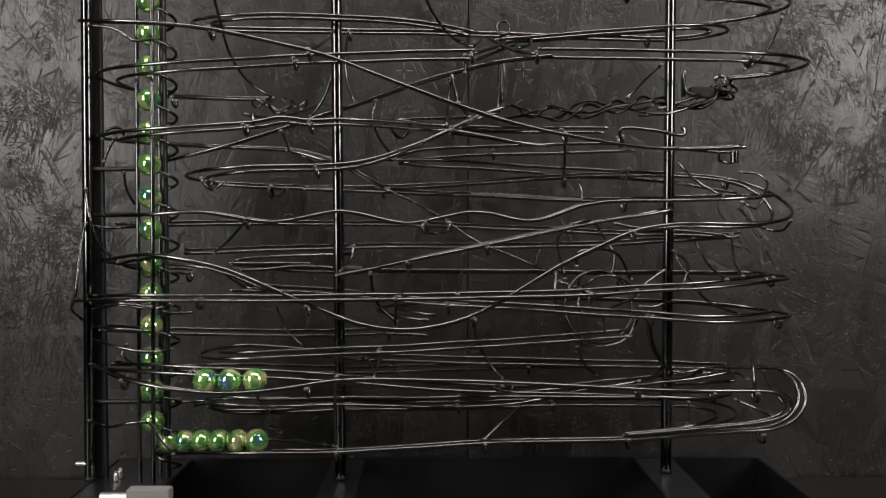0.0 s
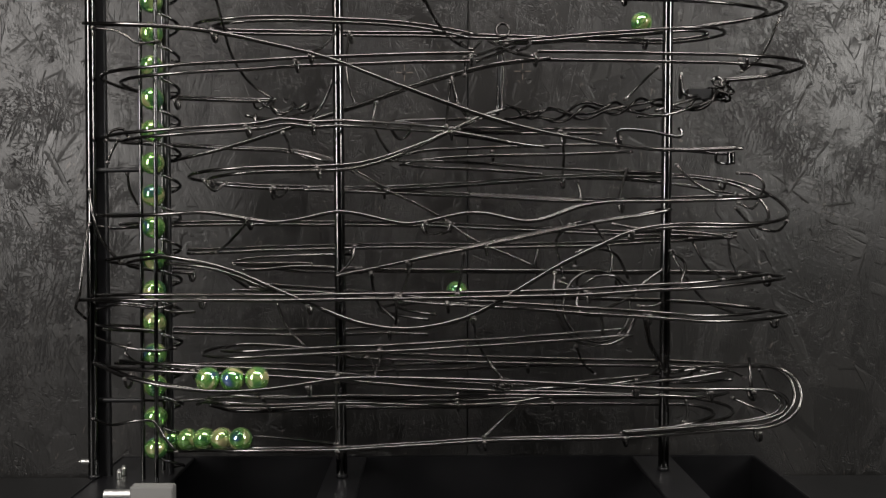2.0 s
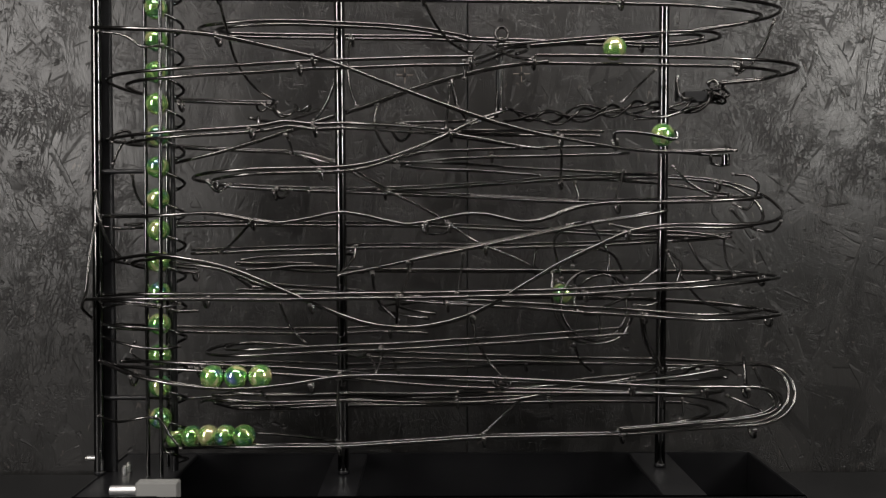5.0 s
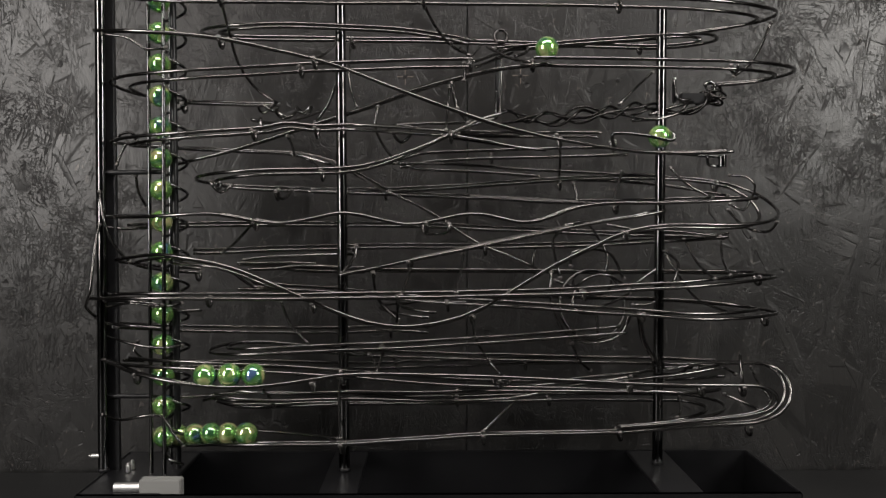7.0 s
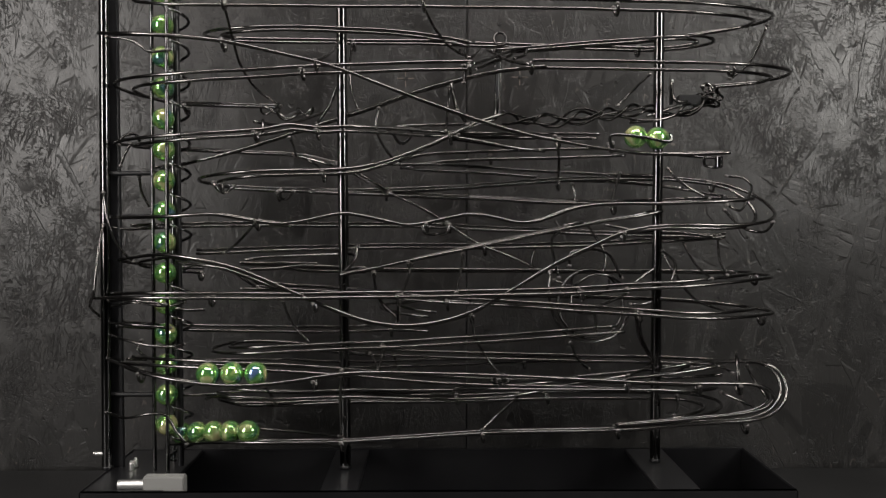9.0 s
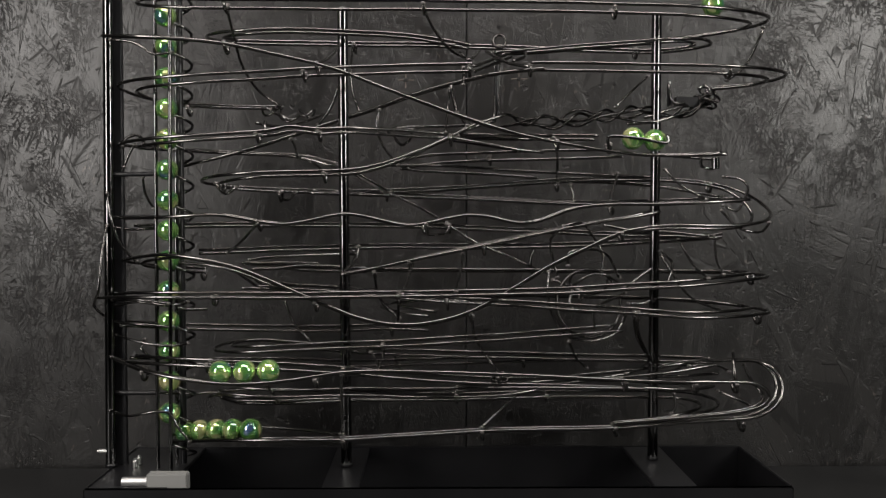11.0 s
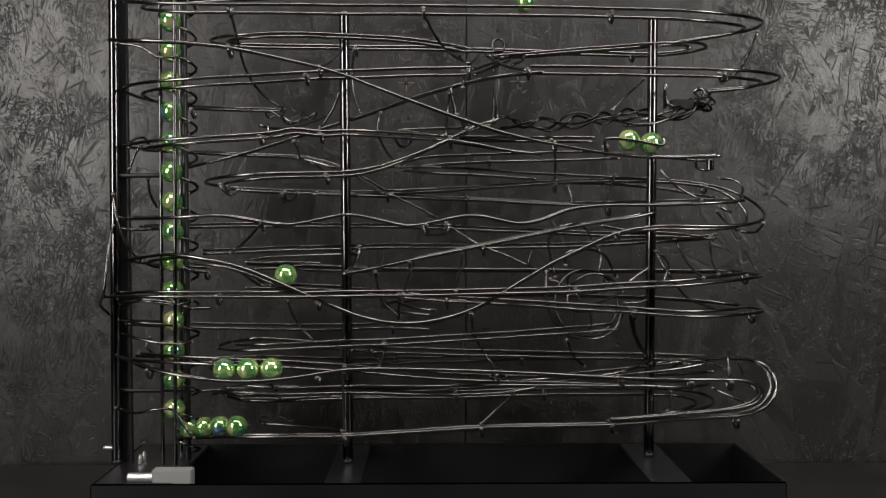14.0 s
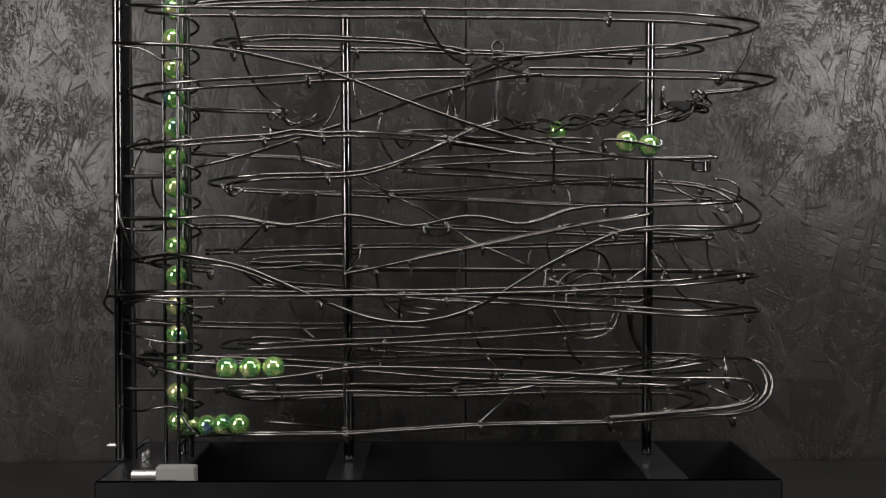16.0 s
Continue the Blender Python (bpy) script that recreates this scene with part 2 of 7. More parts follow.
tagged(box("wall_left", (-1.7, -2.6, -0.75), (-1.6, WALL_Y + 0.02, 1.9), ROOM), "dark grey plain side wall", "wall", kind="structure")
tagged(box("wall_right", (1.6, -2.6, -0.75), (1.7, WALL_Y + 0.02, 1.9), ROOM), "dark grey plain side wall", "wall", kind="structure")
tagged(box("wall_front", (-1.7, -2.7, -0.75), (1.7, -2.6, 1.9), ROOM), "dark grey plain wall", "wall", kind="structure")
tagged(box("floor", (-1.7, -2.7, -0.85), (1.7, WALL_Y + 0.12, -0.75), ROOM), "dark grey floor", "floor", kind="structure")
tagged(box("ceiling", (-1.7, -2.7, 1.9), (1.7, WALL_Y + 0.12, 2.0), ROOM), "dark grey ceiling", "ceiling", kind="structure")


def table():
    thing = new("table")
    tagged(thing, "black table with a matt top against the board wall", "table")
    box("tabletop", (-0.9, -0.60, -0.035), (0.9, WALL_Y - 0.002, 0.0), TABLE, thing, 0.003)
    for x in (-0.84, 0.84):
        for y in (-0.54, 0.07):
            box("leg", (x - 0.03, y - 0.03, -0.75), (x + 0.03, y + 0.03, -0.035), TABLE, thing, 0.003)


table()

# ---- the machine ----
machine = new("marble_run")
tagged(machine, "tall marble run of bent dark steel wire on a black tray", "marble run")
X0, X1, Y0, Y1, THICK = -0.2385, 0.2335, -0.054, 0.054, 0.0022


def tray():
    box("tray_front", (X0, Y0, 0.0), (X1, Y0 + THICK, TOP), BLACK, machine, 0.0011, "black painted steel tray rim")
    box("tray_rear", (X0, Y1 - THICK, 0.0), (X1, Y1, TOP), BLACK, machine, 0.0007)
    box("tray_side", (X0, Y0 + THICK, 0.0), (X0 + THICK, Y1 - THICK, TOP), BLACK, machine, 0.0007)
    box("tray_side", (X1 - THICK, Y0 + THICK, 0.0), (X1, Y1 - THICK, TOP), BLACK, machine, 0.0007)
    box("tray_bottom", (X0 + THICK, Y0 + THICK, 0.0), (X1 - THICK, Y1 - THICK, 0.002), BLACK, machine)
    for lo, hi in ((-0.0815, -0.0565), (0.141, 0.170), (X0 + THICK, -0.184)):
        box("crossbar", (lo, Y0 + THICK, TOP - 0.0035), (hi, Y1 - THICK, TOP - 0.0005), BLACK, machine, 0.0006)


tray()


def post(x, y, z, radius, lean=0.0):
    p = rod("post", (x, y, TOP - 0.001), (x + lean, y, z), radius, POST, machine, 20, "round dark steel post")
    rod("collar", (x, y, TOP - 0.0005), (x, y, TOP + 0.0022), radius * 1.14, BLACK, p, 20)


post(-0.0695, 0.0000, 0.3644, 0.0038, -0.0016)
post(0.1554, 0.0150, 0.3634, 0.0037, 0.0002)
post(-0.2387, 0.0000, 0.4311, 0.0037, 0.0029)
box("flat_bar", (-0.2368, 0.0045, TOP - 0.001), (-0.2288, 0.0085, 0.4331), BLACK, machine, 0.0004, "black flat steel bar")


def rail_pair(pts, bank=0.0, gauge=0.0125, step=0.004, level=False):
    """Two parallel wires either side of a line, for a marble to roll on."""
    mid = smooth_path(pts, 0.012)
    sides = ([], [])
    for i, q in enumerate(mid):
        t = mid[min(i + 1, len(mid) - 1)] - mid[max(i - 1, 0)]
        t.z = 0
        if t.length < 1e-4:
            t = Vector((1, 0, 0))
        s = Vector((-t.y, t.x, 0)).normalized() * gauge / 2 + Vector((0, 0, bank / 2))
        if level:  # an upright bend keeps one rail before the other
            s = Vector((0, gauge / 2, bank / 2))
        sides[0].append(q + s)
        sides[1].append(q - s)
    return wire("rail", sides[0], machine, step=step), wire("rail", sides[1], machine, step=step)


def solder(p, parent, r=0.00135):
    """A small uneven blob of solder on a joint."""
    p = Vector(p)
    bm = bmesh.new()
    bmesh.ops.create_icosphere(bm, subdivisions=2, radius=r)
    for v in bm.verts:
        v.co.x *= 1.25
        v.co += noise.noise_vector(v.co * 700 + p * 90) * 0.00025
        v.co += p
    for f in bm.faces:
        f.smooth = True
    return part("solder_joint", bm, WELD, parent, "dull silver solder blob")


def hanger(x, y, z):
    """A bent tie under a track, soldered to both rails."""
    g = 0.0062
    h = wire("tie", [(x, y - g, z), (x + 0.0006, y - g * 0.9, z - 0.004), (x + 0.0008, y, z - 0.0062), (x + 0.0006, y + g * 0.9, z - 0.004), (x, y + g, z)],
             machine, 0.0011, WIRE, 0.0015)
    for s in (-g, g):
        solder((x, y + s, z), h)


# upper loop
rail_pair([(-0.2022, 0.012, 0.3725), (-0.2178, 0.006, 0.3714), (-0.2198, -0.01, 0.3668), (-0.2051, -0.028, 0.3618), (-0.1757, -0.038, 0.3584), (-0.1098, -0.04, 0.3574), (-0.0135, -0.04, 0.3569), (0.1143, -0.04, 0.3554), (0.1732, -0.038, 0.3537), (0.207, -0.024, 0.3534), (0.2254, 0, 0.355), (0.223, 0.024, 0.355), (0.1951, 0.034, 0.3518), (0.1611, 0.038, 0.3477), (0.0953, 0.038, 0.3419), (0.0639, 0.032, 0.3385), (0.038, 0.022, 0.3358)], -0.003)
# double loop
rail_pair([(0.0372, 0.01, 0.3337), (0.0916, 0.014, 0.3392), (0.1304, 0.017, 0.3423), (0.1652, 0.02, 0.3455), (0.1881, 0.028, 0.3467), (0.1958, 0.036, 0.3457), (0.1868, 0.043, 0.3439), (0.1629, 0.045, 0.342), (0.132, 0.046, 0.3425), (0.0654, 0.046, 0.3441), (-0.0144, 0.046, 0.3466), (-0.0718, 0.046, 0.3473), (-0.129, 0.045, 0.3478), (-0.1561, 0.038, 0.3477), (-0.1652, 0.02, 0.3468), (-0.158, 0.004, 0.3457), (-0.1402, -0.006, 0.3454), (-0.107, -0.01, 0.3459), (-0.0706, -0.01, 0.3452), (-0.0341, -0.01, 0.3429), (-0.0016, -0.006, 0.3397), (0.02, 0, 0.3368)], 0)
# hairpin left
rail_pair([(-0.1244, 0.042, 0.2984), (-0.1684, 0.042, 0.2996), (-0.1985, 0.04, 0.3006), (-0.2144, 0.028, 0.3026), (-0.2232, 0, 0.306), (-0.2056, -0.024, 0.3074), (-0.1769, -0.036, 0.3081), (-0.1295, -0.04, 0.3102), (-0.0928, -0.04, 0.3126), (-0.0328, -0.04, 0.3147), (0.0183, -0.04, 0.316)], -0.003)
# hairpin right
rail_pair([(0.0583, -0.04, 0.3168), (0.103, -0.04, 0.3165), (0.1419, -0.04, 0.3158), (0.1952, -0.038, 0.3151), (0.2228, -0.022, 0.3154), (0.2381, 0, 0.316), (0.2377, 0.02, 0.3152), (0.2255, 0.032, 0.3143), (0.2034, 0.038, 0.3133)], -0.003)
# long descent
rail_pair([(-0.2247, -0.03, 0.338), (-0.2009, -0.042, 0.3353), (-0.1699, -0.046, 0.3331), (-0.1428, -0.048, 0.3298), (-0.1087, -0.048, 0.3227), (-0.0821, -0.048, 0.3167), (-0.063, -0.048, 0.3107), (-0.0325, -0.048, 0.2986), (0.0136, -0.044, 0.2824), (0.0448, -0.04, 0.2732), (0.0766, -0.036, 0.2666), (0.1088, -0.032, 0.2614), (0.133, -0.03, 0.2588), (0.1609, -0.03, 0.2584), (0.1911, -0.03, 0.2597)], 0.0015)
# cross descent
rail_pair([(0.0692, -0.03, 0.3169), (0.0344, -0.02, 0.3145), (0.0066, -0.01, 0.3095), (-0.0263, 0, 0.301), (-0.0516, 0.006, 0.2926), (-0.0773, 0.012, 0.2853), (-0.1077, 0.018, 0.2761), (-0.1516, 0.024, 0.2633), (-0.1913, 0.028, 0.2541), (-0.2061, 0.02, 0.2511)], -0.0015)
# middle run
rail_pair([(-0.0793, 0.03, 0.2547), (-0.0975, 0.036, 0.2598), (-0.1112, 0.04, 0.2623), (-0.1687, 0.042, 0.265), (-0.1989, 0.04, 0.2665), (-0.2161, 0.028, 0.2669), (-0.2234, 0, 0.2665), (-0.2061, -0.024, 0.2671), (-0.1773, -0.036, 0.2685), (-0.1298, -0.04, 0.2714), (-0.1143, -0.04, 0.2729), (-0.1019, -0.04, 0.2753), (-0.0833, -0.04, 0.2734), (-0.0643, -0.036, 0.2745), (-0.0378, -0.02, 0.2745), (0.0069, 0.004, 0.2742), (0.0578, 0.012, 0.2741), (0.1116, 0.014, 0.274)], -0.002)
# sweep
rail_pair([(0.04, 0, 0.2867), (0.0231, -0.006, 0.2811), (0.0065, -0.012, 0.2728), (-0.0177, -0.022, 0.2608), (-0.0374, -0.028, 0.2528), (-0.0568, -0.033, 0.2478), (-0.0802, -0.035, 0.2461), (-0.131, -0.035, 0.2445), (-0.1524, -0.024, 0.2426), (-0.1655, 0, 0.2406), (-0.1633, 0.022, 0.2388), (-0.1413, 0.036, 0.2371), (-0.0981, 0.04, 0.2355), (-0.0408, 0.04, 0.2355), (0.0254, 0.04, 0.2391), (0.0873, 0.04, 0.2435), (0.14, 0.038, 0.2448), (0.1832, 0.034, 0.243), (0.2114, 0.026, 0.2375), (0.2243, 0.014, 0.2287), (0.2283, 0, 0.218), (0.2145, -0.02, 0.2112), (0.189, -0.031, 0.2093), (0.1637, -0.036, 0.2098), (0.1435, -0.038, 0.209), (0.1195, -0.04, 0.2051), (0.0999, -0.04, 0.1969), (0.0706, -0.04, 0.1828), (0.0452, -0.04, 0.1671), (0.0178, -0.04, 0.1522), (-0.0077, -0.04, 0.1451), (-0.0312, -0.04, 0.1436), (-0.0566, -0.04, 0.1479), (-0.0839, -0.04, 0.1589), (-0.1111, -0.04, 0.1711), (-0.1344, -0.04, 0.1805), (-0.1582, -0.038, 0.1866), (-0.1838, -0.03, 0.1898), (-0.2033, -0.016, 0.1879), (-0.2216, 0, 0.1842), (-0.2128, 0.018, 0.1802), (-0.197, 0.03, 0.1774), (-0.1785, 0.034, 0.1758)], 0.0024)
# wave
rail_pair([(-0.2286, 0, 0.2158), (-0.1979, -0.028, 0.2159), (-0.1773, -0.038, 0.2167), (-0.1491, -0.042, 0.2179), (-0.124, -0.042, 0.2137), (-0.1058, -0.042, 0.2117), (-0.0872, -0.042, 0.2144), (-0.0659, -0.042, 0.2187), (-0.0477, -0.042, 0.216), (-0.0252, -0.042, 0.211), (-0.0108, -0.042, 0.2125), (0.0137, -0.042, 0.2176), (0.0293, -0.042, 0.2168), (0.0488, -0.042, 0.2125), (0.0643, -0.042, 0.2141), (0.0838, -0.042, 0.2215), (0.1033, -0.042, 0.2246), (0.1423, -0.042, 0.225), (0.1826, -0.038, 0.2267), (0.2051, -0.03, 0.2284)], 0.0003)
# rear slope
rail_pair([(-0.0973, 0.034, 0.2349), (-0.0405, 0.034, 0.2327), (0.0251, 0.034, 0.2302), (0.0975, 0.034, 0.2267), (0.1613, 0.034, 0.2276), (0.1997, 0.03, 0.2289), (0.2215, 0.022, 0.2288)], 0.0022)
# rear run
rail_pair([(-0.2232, 0.016, 0.2085), (-0.1967, 0.03, 0.2096), (-0.1251, 0.042, 0.2103), (-0.0055, 0.042, 0.209), (0.0211, 0.042, 0.2077), (0.0744, 0.042, 0.2055), (0.1413, 0.042, 0.2028), (0.1842, 0.036, 0.2021), (0.2067, 0.03, 0.2009)], 0.0022)
# rear mid
rail_pair([(-0.1815, 0.0300, 0.1899), (-0.1567, 0.0360, 0.1905), (-0.1238, 0.0400, 0.1919), (-0.0366, 0.042, 0.1939), (0.0211, 0.042, 0.1935), (0.0968, 0.042, 0.1948), (0.1413, 0.042, 0.197), (0.1848, 0.038, 0.1994), (0.2097, 0.03, 0.2022)], 0.0022)
# climb
rail_pair([(-0.0702, -0.012, 0.1762), (-0.0465, -0.012, 0.1807), (-0.022, -0.012, 0.1861), (0.0273, -0.008, 0.1961), (0.0694, 0, 0.2046), (0.1165, 0.006, 0.2133), (0.1384, 0.01, 0.2167), (0.1558, 0.015, 0.2201)], 0)
# shade run
wire("rail", [(-0.1437, 0.0200, 0.1849), (-0.1257, 0.0200, 0.1868), (-0.0776, 0.0100, 0.1892), (-0.0609, 0.0040, 0.1898)], machine)
# long loop
rail_pair([(-0.2372, -0.008, 0.1608), (-0.2064, -0.032, 0.1634), (-0.154, -0.04, 0.1637), (-0.0875, -0.042, 0.1638), (-0.0291, -0.042, 0.1646), (0.0216, -0.042, 0.1657), (0.0646, -0.042, 0.1665), (0.0919, -0.042, 0.1677), (0.1232, -0.042, 0.1696), (0.1636, -0.038, 0.1716), (0.2046, -0.022, 0.174), (0.2268, 0, 0.1749), (0.2196, 0.022, 0.1751), (0.1845, 0.036, 0.1747), (0.0969, 0.042, 0.1748), (0.0212, 0.042, 0.1752), (-0.0721, 0.042, 0.1766), (-0.1164, 0.042, 0.1793), (-0.1509, 0.038, 0.1808)], 0.0022)
# low loop
rail_pair([(-0.1348, 0.022, 0.1671), (-0.109, 0.022, 0.1645), (-0.0787, 0.02, 0.1629), (-0.0353, 0.01, 0.1595), (0.0067, -0.01, 0.158), (0.0468, -0.022, 0.1567), (0.086, -0.03, 0.1546), (0.1287, -0.036, 0.1525), (0.1644, -0.036, 0.15), (0.1995, -0.026, 0.1493), (0.2197, -0.01, 0.1491), (0.2283, 0, 0.1493), (0.2255, 0.014, 0.1499), (0.2073, 0.03, 0.1513), (0.1764, 0.038, 0.1532), (0.1059, 0.042, 0.1556), (0.0301, 0.042, 0.1556), (-0.0232, 0.038, 0.1533), (-0.0393, 0.024, 0.1508), (-0.0268, 0.01, 0.1484), (-0.0077, 0, 0.1469)], 0.0022)
# rear short
rail_pair([(-0.2338, 0, 0.1404), (-0.2087, 0.024, 0.1357), (-0.169, 0.038, 0.1322), (-0.081, 0.04, 0.1314), (-0.041, 0.04, 0.1327), (-0.0109, 0.04, 0.1313)], 0.0022)
# low rise
rail_pair([(-0.0977, 0.032, 0.121), (-0.1327, 0.032, 0.1232), (-0.1519, 0.024, 0.1235), (-0.158, 0.002, 0.1225), (-0.1391, -0.02, 0.1245), (-0.1059, -0.026, 0.1262), (-0.0696, -0.028, 0.1281), (-0.0417, -0.028, 0.1292), (0.0183, -0.028, 0.1324), (0.0867, -0.026, 0.1369), (0.1222, -0.02, 0.1389)], 0.0022)
# low rear
rail_pair([(-0.2231, 0.008, 0.1123), (-0.1978, 0.03, 0.1078), (-0.1254, 0.04, 0.106), (-0.0724, 0.042, 0.1042), (0.0213, 0.042, 0.1064), (0.0615, 0.042, 0.1076), (0.1197, 0.042, 0.1085), (0.1635, 0.038, 0.1082), (0.2006, 0.028, 0.108)], 0.0022)
# low front
rail_pair([(-0.2223, -0.008, 0.1166), (-0.1932, -0.028, 0.1178), (-0.1589, -0.038, 0.1178), (-0.1115, -0.04, 0.1157), (-0.0689, -0.036, 0.1122), (-0.0336, -0.03, 0.1083), (0.0185, -0.025, 0.1036), (0.0716, -0.02, 0.1014), (0.1277, -0.015, 0.0987), (0.1738, -0.005, 0.095), (0.193, 0.01, 0.0942)], 0.0022)
# dip
rail_pair([(-0.2362, 0, 0.1157), (-0.2228, -0.016, 0.1154), (-0.2026, -0.036, 0.1128), (-0.1763, -0.046, 0.1091), (-0.1488, -0.048, 0.1059), (-0.1218, -0.048, 0.1058), (-0.0947, -0.048, 0.1089), (-0.0676, -0.048, 0.1131), (-0.0328, -0.048, 0.1139), (0.0059, -0.048, 0.113), (0.0447, -0.048, 0.1114), (0.0836, -0.048, 0.1094), (0.1225, -0.048, 0.1074), (0.162, -0.046, 0.1058), (0.1953, -0.04, 0.1046), (0.2103, -0.037, 0.1029), (0.2187, -0.035, 0.0987), (0.2214, -0.034, 0.0931), (0.2177, -0.034, 0.0878), (0.2086, -0.034, 0.0844), (0.1915, -0.034, 0.0817), (0.1573, -0.034, 0.0787), (0.1172, -0.035, 0.076)], -0.0016, gauge=0.010, level=True)
# return run
rail_pair([(0.1972, 0.02, 0.1094), (0.2183, 0.0, 0.1127), (0.2266, -0.01, 0.1123), (0.2335, -0.016, 0.1063), (0.2352, -0.02, 0.0972), (0.2322, -0.024, 0.0895), (0.2254, -0.026, 0.0825), (0.212, -0.028, 0.078), (0.1929, -0.03, 0.077), (0.1579, -0.032, 0.0752), (0.1178, -0.034, 0.0727), (0.0261, -0.034, 0.0705), (-0.0335, -0.034, 0.067), (-0.0694, -0.033, 0.0648), (-0.1051, -0.033, 0.0645), (-0.1214, -0.031, 0.064), (-0.1418, -0.025, 0.0625), (-0.1568, -0.016, 0.0603), (-0.1708, -0.006, 0.0573), (-0.1848, 0.004, 0.0544), (-0.199, 0.014, 0.051)], -0.0012, gauge=0.011, level=True)
# under run
rail_pair([(-0.1635, 0.006, 0.0875), (-0.1497, -0.01, 0.0932), (-0.1155, -0.018, 0.0927), (-0.0665, -0.02, 0.0943), (0.0066, -0.016, 0.0917), (0.0398, -0.01, 0.0921), (0.0657, 0, 0.0942), (0.0961, 0.006, 0.0985), (0.1356, 0.012, 0.1012), (0.1667, 0.016, 0.1039), (0.1994, 0.024, 0.1073)], 0.0022)
# under rear
rail_pair([(-0.1671, 0.014, 0.0854), (-0.1545, 0.03, 0.0786), (-0.1253, 0.038, 0.0764), (-0.0721, 0.038, 0.0781), (0.0078, 0.038, 0.0789), (0.079, 0.038, 0.081), (0.1549, 0.038, 0.0808), (0.1817, 0.03, 0.0815), (0.1936, 0.01, 0.0809), (0.1902, -0.004, 0.0796), (0.1723, -0.018, 0.0778), (0.1483, -0.024, 0.0755), (0.1187, -0.03, 0.0737)], 0.0022)
# rear low
rail_pair([(-0.0979, 0.034, 0.1185), (-0.0587, 0.038, 0.1147), (0.0212, 0.04, 0.1112), (0.097, 0.04, 0.1093), (0.1635, 0.038, 0.1077), (0.199, 0.03, 0.1076)], 0.0022)
# top run
rail_pair([(-0.2018, 0.012, 0.4097), (-0.2144, 0.002, 0.4075), (-0.2156, -0.014, 0.402), (-0.2003, -0.032, 0.3956), (-0.1709, -0.04, 0.3926), (-0.0327, -0.04, 0.3912), (0.1024, -0.04, 0.3894), (0.1544, -0.034, 0.3867), (0.1833, -0.01, 0.3874), (0.1807, 0.016, 0.3881), (0.1466, 0.034, 0.3891), (0.0514, 0.04, 0.3878), (-0.0799, 0.04, 0.3856), (-0.1671, 0.04, 0.3827), (-0.1905, 0.03, 0.3785), (-0.2028, 0.014, 0.373)], 0)

